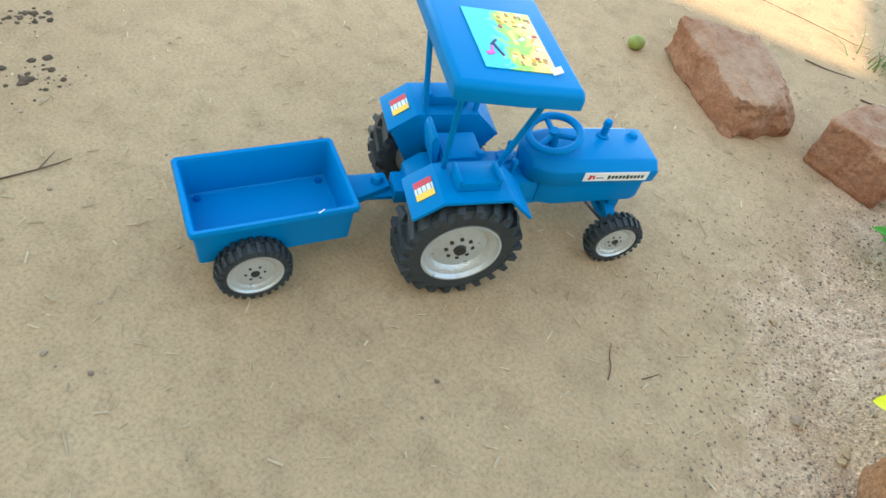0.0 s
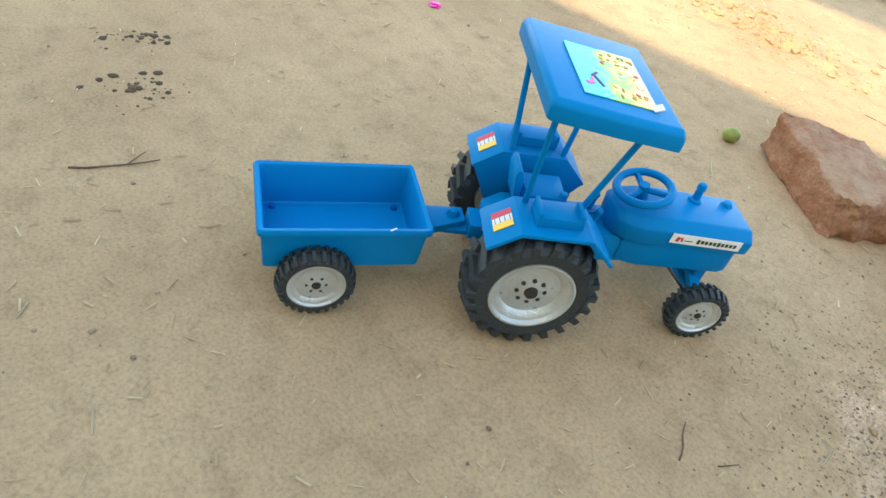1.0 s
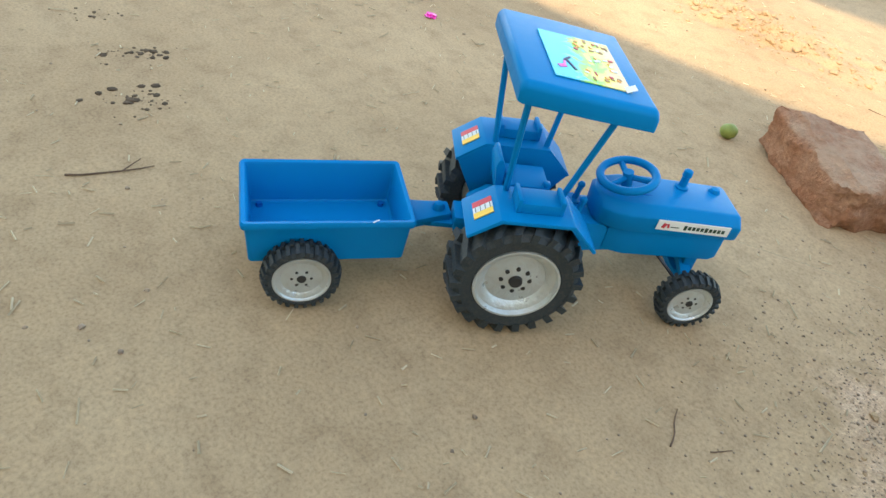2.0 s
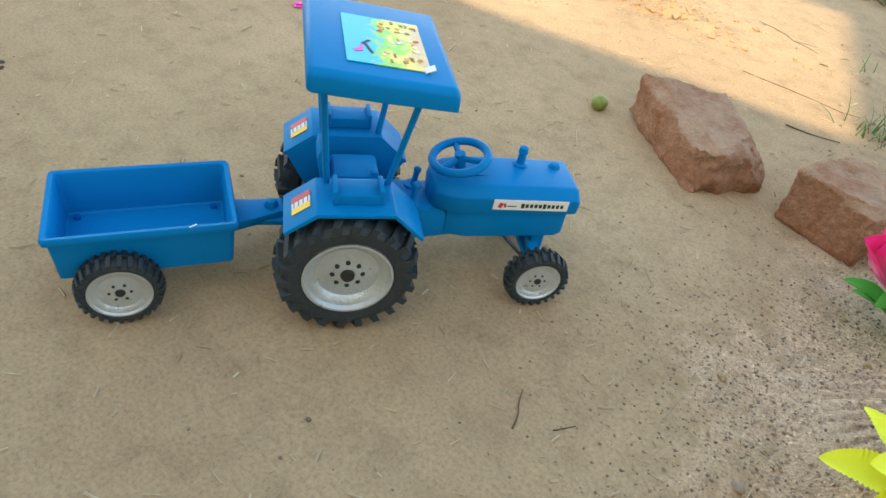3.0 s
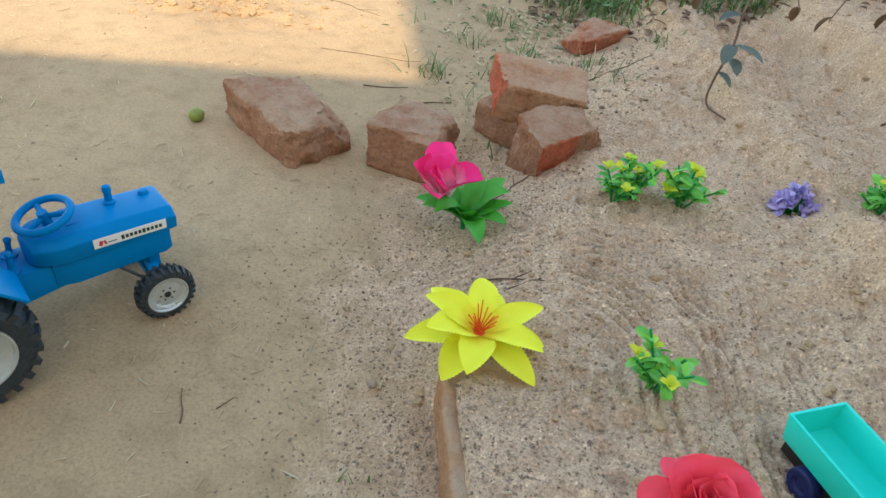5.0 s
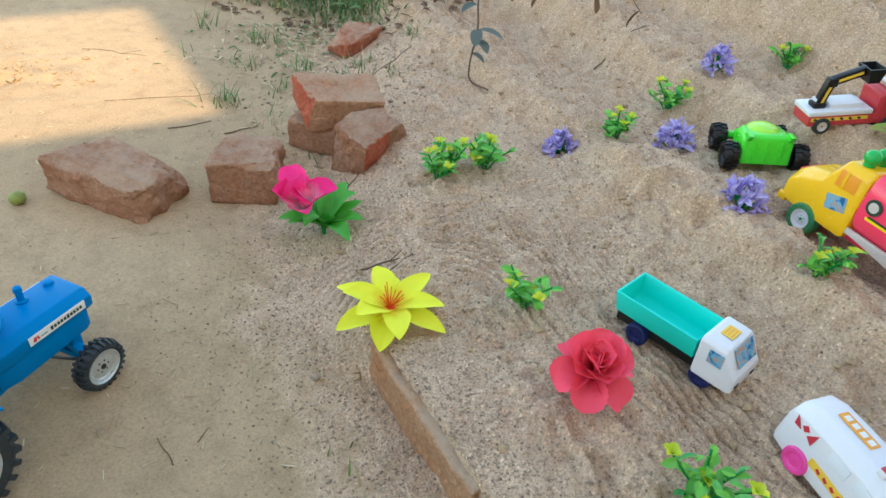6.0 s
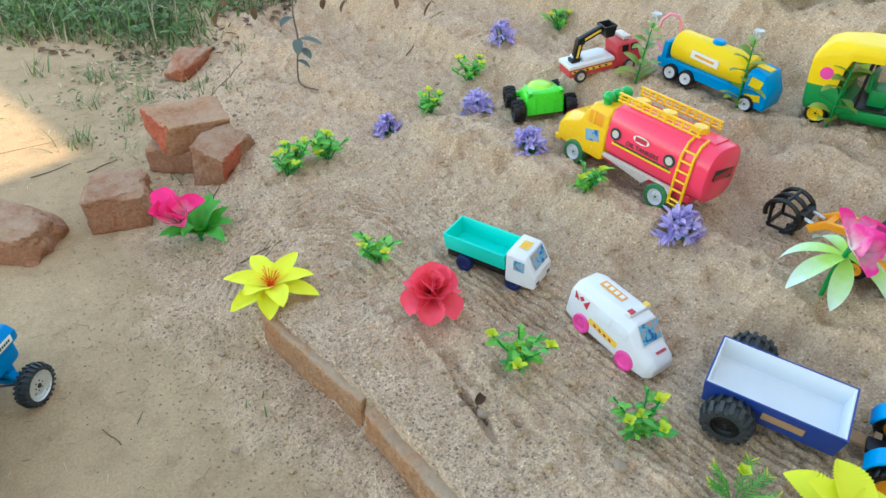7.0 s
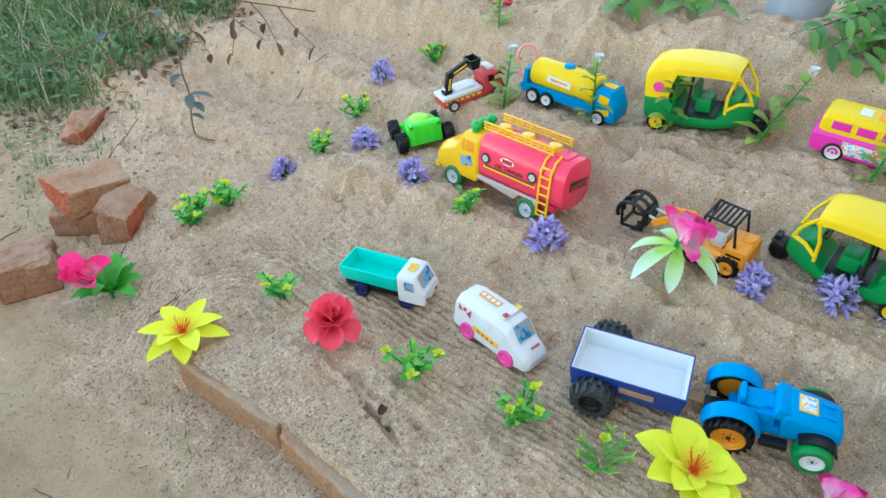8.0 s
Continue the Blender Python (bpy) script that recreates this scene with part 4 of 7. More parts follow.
def bricks():
    put = (
        # x, y, middle z, turn, size, seed, worn, rough, broken, frog, material, tilt, label
        (-0.430, 0.495, 0.052, -35, (0.30, 0.17, 0.105), 1, 0.10, 0.013, 0.02, False, BRICK, (0, 2), "weathered red-brown brick with rounded corners and a chipped end"),
        (-0.132, 0.490, 0.053, -10, (0.170, 0.15, 0.115), 2, 0.12, 0.013, 0.02, False, BRICK, (0, 0), "half brick lying on the dirt beside the sand"),
        (0.100, 0.690, 0.128, 4, (0.225, 0.150, 0.092), 3, 0.06, 0.006, 0.0, True, BRICK_TAN, (5, 4), "red brick with a pressed mark, on another brick"),
        (0.085, 0.690, 0.042, -35, (0.20, 0.14, 0.085), 4, 0.10, 0.009, 0.0, False, BRICK, (0, 0), "dark brick under a red brick"),
        (0.172, 0.560, 0.068, 44, (0.195, 0.12, 0.145), 5, 0.07, 0.012, 0.02, False, BRICK, (7, -6), "broken brick with sand on top and a red face"),
        (0.225, 1.335, 0.060, 42, (0.19, 0.10, 0.07), 6, 0.16, 0.012, 0.04, False, BRICK_RED, (10, -8), "small piece of red brick half in sand"),
        (0.193, -0.302, 0.039, -72.1, (0.335, 0.14, 0.098), 7, 0.09, 0.009, 0.0, False, BRICK_EDGE, (0, 0), "edging brick dusted with sand along the bank"),
        (0.288, -0.640, 0.037, -78.5, (0.315, 0.17, 0.098), 8, 0.09, 0.009, 0.0, False, BRICK_EDGE, (0, 0), "edging brick dusted with sand along the bank"),
        (0.345, -1.000, 0.034, -80.0, (0.33, 0.15, 0.098), 9, 0.13, 0.009, 0.0, False, BRICK_EDGE, (0, 0), "edging brick dusted with sand along the bank"),
    )
    fresh = {3: Vector((-0.97, -0.2, 0.1)), 5: Vector((0, -1, 0))}
    split = {
        1: ((1, -0.9, 0.1, 1.16), (0.25, 1, 0.55, 1.0), (-1, 0.3, 0.7, 1.02), (0.1, -1, 0.9, 1.12), (1, 0.7, 0.5, 1.0)),
        3: ((-1, -0.25, 0.1, 0.90), (-1, 0.2, -0.5, 0.92)),
        2: ((-1, 0.2, 0.5, 1.18), (1, 0.8, 0.5, 1.28), (0.1, -1, 0.6, 1.22)),
        5: ((-1, 0.15, 0.1, 0.92), (1, -0.2, 0.5, 1.0), (1, 0.9, 0.4, 0.95)),
        6: ((1, 0.4, 0.4, 0.8), (-1, 0.5, 0.6, 0.9)),
    }
    for x, y, z, turn, size, seed, worn, rough, broken, frog, m, tilt, label in put:
        ob = solid("brick", brick_mesh(size, seed, worn, rough, broken, frog, split.get(seed, ())), m, x, y, z, turn, label, "brick", "bricks of the edging" if "edging" in label else "loose bricks", tilt=tilt)
        if seed in fresh:  # an unweathered face where the brick broke
            ob.data.materials.append(RAW_CLAY)
            for face in ob.data.polygons:
                if face.normal.dot(fresh[seed]) > 0.72 and face.center.x < 0.012 * U:
                    face.material_index = 1


bricks()


# ---- flowers and plants ----
def petal(bm, base, length, width, start, end, twist=0.0, cup=0.0, peak=0.55, tip=0.5, steps=9, cross=4, ripple=0.0, seed=0.0):
    """A petal or leaf that grows from base along +x, its slope running from start to end (degrees), in the frame of the matrix base."""
    x = z = 0.0
    rows = []
    for k in range(steps + 1):
        u = k / steps
        slope = radians(start + (end - start) * u)
        w = width * 0.5 * (max(0.0, math.sin(math.pi * u ** (math.log(0.5) / math.log(peak)))) ** tip if u < 1 else 0.04) + width * 0.04 * (1 - u)
        row = []
        for j in range(cross + 1):
            v = j / cross * 2 - 1
            saw = 1 + ripple * math.sin(u * (47 if steps < 40 else 132) + seed * 5) * v ** 4
            lift_edge = cup * w * v * v + ripple * 0.25 * width * math.sin(u * 13 + v * 2 + seed) * abs(v)
            row.append(bm.verts.new(base @ Vector((x - math.sin(slope) * lift_edge, v * w * saw + twist * u * u * length, z + math.cos(slope) * lift_edge))))
        rows.append(row)
        x += math.cos(slope) * length / steps
        z += math.sin(slope) * length / steps
    for a, b in zip(rows, rows[1:]):
        for j in range(cross):
            bm.faces.new((a[j], a[j + 1], b[j + 1], b[j]))


def spin(x, y, z, a, extra=0.0):
    return Matrix.Translation((x, y, z)) @ Matrix.Rotation(radians(a), 4, "Z") @ Matrix.Rotation(radians(extra), 4, "X")


def bloom(name, bm, mat, flower, head, label=""):
    """A part of a flower's head, with its origin at the heart."""
    ob = part(name, bm, mat, flower, label)
    ob.location = Vector(head) * U
    return ob


def yellow_flower(x, y, head, turn, lean, seed, size, wide, label):
    rng = random.Random(seed)
    z = lift(x, y)
    f = thing("flower", x, y, z, turn, label, "flower", "large cloth flowers")
    tip = Matrix.Rotation(radians(lean[0]), 4, "X") @ Matrix.Rotation(radians(lean[1]), 4, "Y")
    at = (0, 0, head)
    for ring, count, long, a0, a1 in ((0, 6, 0.114 * size, 14, -18), (1, 6, 0.102 * size, 36, 0)):
        for k in range(count):
            bm = bmesh.new()
            s = long * rng.uniform(0.88, 1.12)
            petal(bm, tip @ spin(0, 0, 0.003 * ring, 360 * k / count + 26 * ring + rng.uniform(-9, 9)), s, wide * rng.uniform(0.88, 1.12), a0 + rng.uniform(-8, 8), a1 + rng.uniform(-18, 12), twist=rng.uniform(-0.12, 0.12), cup=0.42, peak=0.52, tip=0.74, steps=44, ripple=0.075, seed=k)
            bloom("petal", bm, YELLOW_CLOTH, f, at)
    bm = bmesh.new()
    for k in range(16):
        a, r = 2 * math.pi * k / 16, rng.uniform(0.010, 0.028)
        tube(bm, [tip @ Vector(p) for p in ((0, 0, 0), (r * 0.4 * math.cos(a), r * 0.4 * math.sin(a), 0.022), (r * math.cos(a), r * math.sin(a), rng.uniform(0.034, 0.048)))], 0.0009, 5)
    tagged(bloom("stamen_tuft", bm, STAMEN, f, at, "thin orange stamens"), kind="stuff")
    bm = bmesh.new()
    for k in range(14):
        a, r = k * 2.4, 0.011 * math.sqrt(k / 14)
        ball(bm, tip @ Vector((r * math.cos(a), r * math.sin(a), 0.007)), 0.0045, seg=8)
    tagged(bloom("heart", bm, STAMEN, f, at, "orange-red heart"), kind="stuff")
    part("stem", made(tube, [(0.012, 0.002, head - 0.05), (0.006, 0, head * 0.6), (0, 0, head)], 0.004, 8), GREEN, f)


def red_flower():
    rng = random.Random(5)
    x, y = 0.392, -0.360
    z = lift(x, y)
    f = thing("flower", x, y, z, 0, "red cloth rose on a short stem in the sand", "flower", "large cloth flowers")
    tip = Matrix.Rotation(radians(16), 4, "X")
    at = (0, 0, 0.070)
    for count, size, w, a0, a1, lo in ((6, 0.067, 0.056, 8, -36, 0.0), (5, 0.062, 0.062, 58, 10, 0.006), (4, 0.052, 0.056, 80, 50, 0.012), (3, 0.038, 0.040, 86, 84, 0.016)):
        for k in range(count):
            bm = bmesh.new()
            petal(bm, tip @ spin(0, 0, lo, 360 * k / count + 40 * count + rng.uniform(-8, 8)), size * rng.uniform(0.92, 1.1), w, a0 + rng.uniform(-5, 5), a1 + rng.uniform(-14, 14), cup=0.60, peak=0.64, tip=0.46, steps=16, cross=6, ripple=0.05, seed=k * 1.7)
            bloom("petal", bm, RED_CLOTH, f, at)
    part("stem", made(tube, [(0, 0, -0.02), (0, 0, 0.072)], 0.004, 8), GREEN, f)


def pink_flower():
    rng = random.Random(8)
    x, y = 0.012, 0.262
    z = lift(x, y)
    f = thing("flower", x, y, z, 0, "pink cloth flower over a rosette of green leaves", "flower", "large cloth flowers")
    tip = Matrix.Rotation(radians(14), 4, "X") @ Matrix.Rotation(radians(-14), 4, "Y")
    at = (-0.020, -0.010, 0.072)
    for count, size, w, a0, a1 in ((4, 0.100, 0.060, 62, 28), (3, 0.108, 0.058, 84, 96), (2, 0.090, 0.050, 90, 100)):
        for k in range(count):
            bm = bmesh.new()
            petal(bm, tip @ spin(0, 0, 0, 360 * k / count + 25 * count + rng.uniform(-12, 12)), size * rng.uniform(0.85, 1.12), w, a0, a1 + rng.uniform(-26, 18), twist=rng.uniform(-0.25, 0.25), cup=0.75, peak=0.60, tip=0.55, steps=14, cross=6, ripple=0.05, seed=k * 2.1)
            bloom("petal", bm, PINK_CLOTH, f, at)
    for k in range(12):
        bm = bmesh.new()
        petal(bm, spin(0.02, -0.005, 0.018 + 0.004 * (k % 3), 30 * k + rng.uniform(-10, 10)), rng.uniform(0.085, 0.125), 0.040, 62 + rng.uniform(-26, 16), 2 + rng.uniform(-30, 26), cup=0.5, peak=0.55, tip=0.75, steps=9, ripple=0.06, seed=k)
        part("leaf", bm, CLOTH_LEAF, f)
    part("stem", made(tube, [(0.02, 0, -0.02), (0.012, 0, 0.04), (-0.02, -0.010, 0.075)], 0.005, 8), GREEN, f)


def tall_pink_flower(x, y, turn, seed, head, leaves, label):
    rng = random.Random(seed)
    z = lift(x, y)
    f = thing("flower", x, y, z, turn, label, "flower", "large cloth flowers")
    tip = Matrix.Rotation(radians(30), 4, "X")
    at = (0.015, -0.01, head)
    for count, size, w, a0, a1 in ((3, 0.086, 0.046, 30, 12), (3, 0.080, 0.090, 48, 118), (2, 0.062, 0.066, 76, 116)):
        for k in range(count):
            bm = bmesh.new()
            petal(bm, tip @ spin(0, 0, 0, 360 * k / count + 33 * count + rng.uniform(-9, 9)), size * rng.uniform(0.92, 1.12), w, a0, a1 + rng.uniform(-14, 14), cup=0.5, peak=0.6, tip=0.5, steps=12, cross=6, ripple=0.05, seed=k)
            bloom("petal", bm, BLUSH_CLOTH, f, at)
    if leaves:
        for k in range(7):
            bm = bmesh.new()
            petal(bm, spin(0, 0, -0.020, 360 * k / 7 + rng.uniform(-8, 8)), rng.uniform(0.115, 0.145), 0.037, 4 + rng.uniform(-10, 12), -58 + rng.uniform(-20, 16), cup=0.3, peak=0.55, tip=0.8, steps=12)
            bloom("leaf", bm, PALE_CLOTH, f, at, "pale green sepal with a bluish tip" if k == 0 else "")
    else:
        bm = bmesh.new()
        petal(bm, spin(0, 0, head - 0.01, 70), 0.07, 0.04, 20, -10, cup=0.3)
        part("leaf", bm, CLOTH_LEAF, f)
    part("stem", made(tube, [(0, 0, -0.02), (0.004, 0, head * 0.5), (0.012, -0.008, head)], 0.005, 8), GREEN, f)


def small_plant(x, y, turn, size, seed, kind):
    """A plastic sprig: green with yellow buds, or a purple tuft."""
    rng = random.Random(seed)
    z = lift(x, y)
    violet = kind == "violet"
    p = thing("plastic_plant", x, y, z - 0.003, turn, "small purple plastic flower sprig stuck in sand" if violet else "small green plastic sprig with yellow buds in sand", "plastic plant", "purple sprigs" if violet else "green sprigs")
    stems, leaves, buds = bmesh.new(), bmesh.new(), bmesh.new()
    if violet:
        # florets over a low dome
        for k in range(24):
            a, up = k * 2.4 + rng.uniform(-0.5, 0.5), 0.05 + 0.95 * (k / 23) ** 0.9
            flat = math.sqrt(max(0.0, 1 - up * up))
            out = Vector((flat * math.cos(a), flat * math.sin(a), up))
            end = Vector((out.x * size * 0.26, out.y * size * 0.26, size * (0.06 + 0.46 * out.z * rng.uniform(0.75, 1.2))))
            tube(stems, [(0, 0, -0.012), (end.x * 0.5, end.y * 0.5, end.z * 0.45), end], size * 0.018, 5)
            face = Matrix.Translation(end) @ Vector((0, 0, 1)).rotation_difference(out).to_matrix().to_4x4()
            for j in range(5):
                petal(leaves, face @ spin(0, 0, 0, 72 * j + rng.uniform(-40, 40)), size * rng.uniform(0.18, 0.40), size * rng.uniform(0.07, 0.13), rng.uniform(25, 88), rng.uniform(-30, 60), cup=0.5, peak=0.6, tip=0.55, steps=5, cross=2)
    else:
        count = 8
        for k in range(count):
            a = 360 * k / count + rng.uniform(-18, 18)
            reach, rise = size * rng.uniform(0.30, 0.66) * (1 if k else 0.1), size * rng.uniform(0.40, 1.0)
            end = Vector((reach * math.cos(radians(a)), reach * math.sin(radians(a)), rise))
            mid = Vector((end.x * 0.4, end.y * 0.4, rise * 0.5))
            tube(stems, [(0, 0, -0.012), mid, end], size * 0.022, 5)
            for j in range(4):
                q = mid.lerp(end, 0.32 * j - 0.25)
                for side in range(2):
                    m = spin(q.x, q.y, q.z, a + rng.uniform(-50, 50) + 180 * side, rng.uniform(-40, 40))
                    petal(leaves, m, size * rng.uniform(0.22, 0.40), size * rng.uniform(0.10, 0.18), 40 + rng.uniform(-25, 25), -10 + rng.uniform(-20, 20), cup=0.35, peak=0.6, tip=0.5, steps=6, cross=2)
            if k % 2 == 0:
                for side in range(4):
                    petal(buds, spin(end.x, end.y, end.z - size * 0.03, 90 * side + rng.uniform(-20, 20)), size * rng.uniform(0.18, 0.28), size * 0.14, 58, 12, cup=0.5, peak=0.6, tip=0.5, steps=5, cross=2)
    tagged(part("stem", stems, GREEN, p), kind="stuff")
    tagged(part("blossom" if violet else "foliage", leaves, PURPLE if violet else PLASTIC_LEAF, p), kind="stuff")
    if violet:
        buds.free()
    else:
        tagged(part("bud", buds, YELLOW_LEAF, p, "yellow buds"), kind="stuff")


def fern_sprig(x, y, seed):
    rng = random.Random(seed)
    p = thing("plastic_plant", x, y, lift(x, y) - 0.003, 0, "feathery green plastic sprig with yellow tips in sand", "plastic plant", "green sprigs")
    green, tips = bmesh.new(), bmesh.new()
    for k in range(7):
        a = radians(360 * k / 7 + rng.uniform(-20, 20))
        end = Vector((0.055 * math.cos(a), 0.055 * math.sin(a), 0.045 + 0.02 * rng.random()))
        tube(green, [(0, 0, -0.01), end * 0.5 + Vector((0, 0, 0.012)), end], 0.0014, 5)
        for j in range(9):
            q = Vector((0, 0, 0.0)).lerp(end, 0.25 + 0.08 * j)
            for side in (-1, 1):
                b = a + side * 1.0
                tube(green if j < 8 else tips, [q, q + Vector((0.013 * math.cos(b), 0.013 * math.sin(b), 0.010))], 0.0012, 4)
    for k in range(5):
        petal(tips, spin(0.008, 0.012, 0.062, 72 * k), 0.02, 0.014, 60, 30, cup=0.4, steps=4, cross=2)
    tagged(part("fronds", green, PLASTIC_LEAF, p), kind="stuff")
    tagged(part("tips", tips, YELLOW_LEAF, p), kind="stuff")


def leafy_sprig(x, y, turn, height, seed, bud=True, slant=(0.05, 0.05)):
    """A cut shoot of a living plant stuck in the sand."""
    rng = random.Random(seed)
    p = thing("cutting", x, y, lift(x, y) - 0.004, turn, "fresh green leafy cutting stuck upright in the sand", "plant", "leafy cuttings")
    stem, leaves = bmesh.new(), bmesh.new()
    lean = Vector((*slant, 1)) * height
    pts = [Vector((0, 0, -0.02)), lean * 0.35, lean * 0.7, lean]
    tube(stem, pts, 0.0036, 6, taper=0.5)
    for k in range(8):
        q = lean * (0.06 + 0.120 * k)
        for side in range(2):
            petal(leaves, spin(q.x, q.y, q.z, 137 * k + 180 * side + rng.uniform(-20, 20), rng.uniform(-15, 15)), height * rng.uniform(0.26, 0.40) * (1.35 - 0.10 * k), height * 0.14, 35 + rng.uniform(-15, 25), -15 + rng.uniform(-20, 15), cup=0.3, peak=0.55, tip=0.7, steps=6, cross=2)
    part("stem", stem, GREEN, p)
    tagged(part("leaves", leaves, CUTTING, p), kind="stuff")
    if bud:
        bm = bmesh.new()
        for k in range(5):
            petal(bm, spin(lean.x + 0.006, lean.y, lean.z, 72 * k), 0.030, 0.028, 70, 40, cup=0.6, steps=5)
        part("white_blossom", bm, WHITE, p, "white blossom")


yellow_flower(0.118, -0.112, 0.040, 15, (5, 4), 3, 0.92, 0.044, "yellow cloth flower with orange heart on a brick")
yellow_flower(0.724, -1.104, 0.072, 40, (12, 0), 4, 0.93, 0.064, "large yellow cloth flower standing in the sand")
red_flower()
pink_flower()
tall_pink_flower(1.066, -0.752, 10, 11, 0.115, True, "pink cloth flower with pale drooping sepals in sand")
tall_pink_flower(0.885, -1.305, 80, 12, 0.012, False, "pink and white cloth flower with one green leaf")

for n, (x, y, size) in enumerate(((0.371, -0.125, 0.088), (0.485, -0.560, 0.090), (0.600, -0.785, 0.088), (0.888, -0.225, 0.082), (0.795, 0.437, 0.092), (1.010, 0.570, 0.092), (1.417, 0.648, 0.088), (0.333, 0.355, 0.086), (0.430, 0.372, 0.100), (0.300, 0.330, 0.080))):
    small_plant(x, y, 40 * n, size, 40 + n, "green")
for n, (x, y, size) in enumerate(((0.655, 0.455, 0.088), (0.925, 0.370, 0.098), (0.872, 0.005, 0.095), (0.975, -0.452, 0.098), (1.205, -0.895, 0.080), (1.310, -1.030, 0.086), (1.152, 0.612, 0.088), (1.375, -1.150, 0.085))):
    small_plant(x, y, 55 * n, size * 1.12, 60 + n, "violet")
fern_sprig(0.650, -0.968, 71)
for n, (x, y, h, bud, slant) in enumerate(((1.425, -0.165, 0.185, True, (0.1, 0.1)), (1.286, 0.089, 0.180, True, (0.15, 0.0)), (1.525, -0.365, 0.190, False, (0.1, 0.0)), (1.640, -0.575, 0.200, True, (0.45, -0.3)), (1.560, 0.440, 0.160, False, (0.1, 0.1)), (1.640, -0.890, 0.150, False, (0.2, -0.2)))):
    leafy_sprig(x, y, 0, h, 80 + n, bud, slant)


# ---- the other toys ----
def on_ground(name, x, y, heading, label, category, group="toy vehicles", half=0.08, wide=0.05, sink=0.0):
    """A thing set on the sand, tilted as the sand lies under its wheels."""
    h = radians(heading)
    fx, fy = math.cos(h), math.sin(h)

    def mean(px, py):
        k = np.linspace(-0.02, 0.02, 5)
        gx, gy = np.meshgrid(px + k, py + k)
        return float(np.mean(ground_height(gx, gy)))

    front, back = mean(x + fx * half, y + fy * half), mean(x - fx * half, y - fy * half)
    left, right = mean(x - fy * wide, y + fx * wide), mean(x + fy * wide, y - fx * wide)
    z = (front + back + left + right) / 4
    pitch = -math.degrees(math.atan2(front - back, 2 * half))
    roll = math.degrees(math.atan2(left - right, 2 * wide)) * 0.6
    pitch, roll = max(-7.0, min(7.0, pitch)), max(-5.0, min(5.0, roll))
    return thing(name, x, y, z - sink, heading, label, category, group, pitch, roll)


def outline_loft(rings, width, segments=2, least=30):
    bm = bmesh.new()
    loft(bm, rings)
    soften(bm, width, segments, least)
    return bm


def ring_of(x, half, z0, z1, chamfer=0.01, low=None):
    low = half if low is None else low
    return [(x, -low, z0), (x, -half, z0 + chamfer), (x, -half, z1 - chamfer), (x, -half + chamfer, z1), (x, half - chamfer, z1), (x, half, z1 - chamfer), (x, half, z0 + chamfer), (x, low, z0)]


def tip_truck():
    t = on_ground("toy_truck", 0.603, -0.280, -60.5, "small tipper truck with aqua tub and white cab", "toy truck", half=0.06, wide=0.035)
    part("chassis", boxes([((-0.02, 0, 0.028), (0.19, 0.056, 0.016)), ((-0.055, 0, 0.040), (0.10, 0.05, 0.010))], 0.002), BLACK, t)
    bm = bmesh.new()
    loft(bm, [[(-0.115 - d, -w, z), (0.040 + d * 0.3, -w, z), (0.040 + d * 0.3, w, z), (-0.115 - d, w, z)] for w, z, d in ((0.036, 0.045, 0.0), (0.043, 0.088, 0.004), (0.039, 0.088, 0.0), (0.033, 0.050, -0.004))])
    soften(bm, 0.002, 2, 30)
    part("tub", bm, AQUA, t)
    cab = part("cab", outline_loft([ring_of(0.045, 0.042, 0.026, 0.100, 0.006), ring_of(0.050, 0.043, 0.024, 0.105, 0.008), ring_of(0.092, 0.043, 0.024, 0.103, 0.008), ring_of(0.112, 0.042, 0.024, 0.066, 0.008), ring_of(0.118, 0.040, 0.026, 0.060, 0.008)], 0.003), WHITE, t)
    slope = turned("Y", math.degrees(math.atan2(0.037, 0.020)))
    part("windscreen", boxes([((0.1045, 0, 0.086), (0.034, 0.056, 0.001), slope)]), POSTER, cab, "printed windscreen sticker")
    for side in (-1, 1):
        part("side_window", boxes([((0.078, side * 0.0436, 0.076), (0.026, 0.001, 0.026))]), POSTER, cab, "printed window sticker")
        part("headlight", boxes([((0.1185, side * 0.026, 0.036), (0.002, 0.012, 0.006))], 0.0008), BLACK, cab)
    part("roof_label", boxes([((0.072, 0, 0.1055), (0.022, 0.030, 0.0008))]), YELLOW_INK, cab, "yellow printed roof label")
    part("label_print", boxes([((0.066 + 0.006 * k, 0, 0.1061), (0.002, 0.024, 0.0006)) for k in range(3)]), ORANGE_INK, cab)
    for side in (-1, 1):
        for x in (-0.064, 0.064):
            wheel(t, x, side * 0.034, 0.021, 0.021, 0.016, 0.012, side, NAVY, NAVY, hub=NAVY)


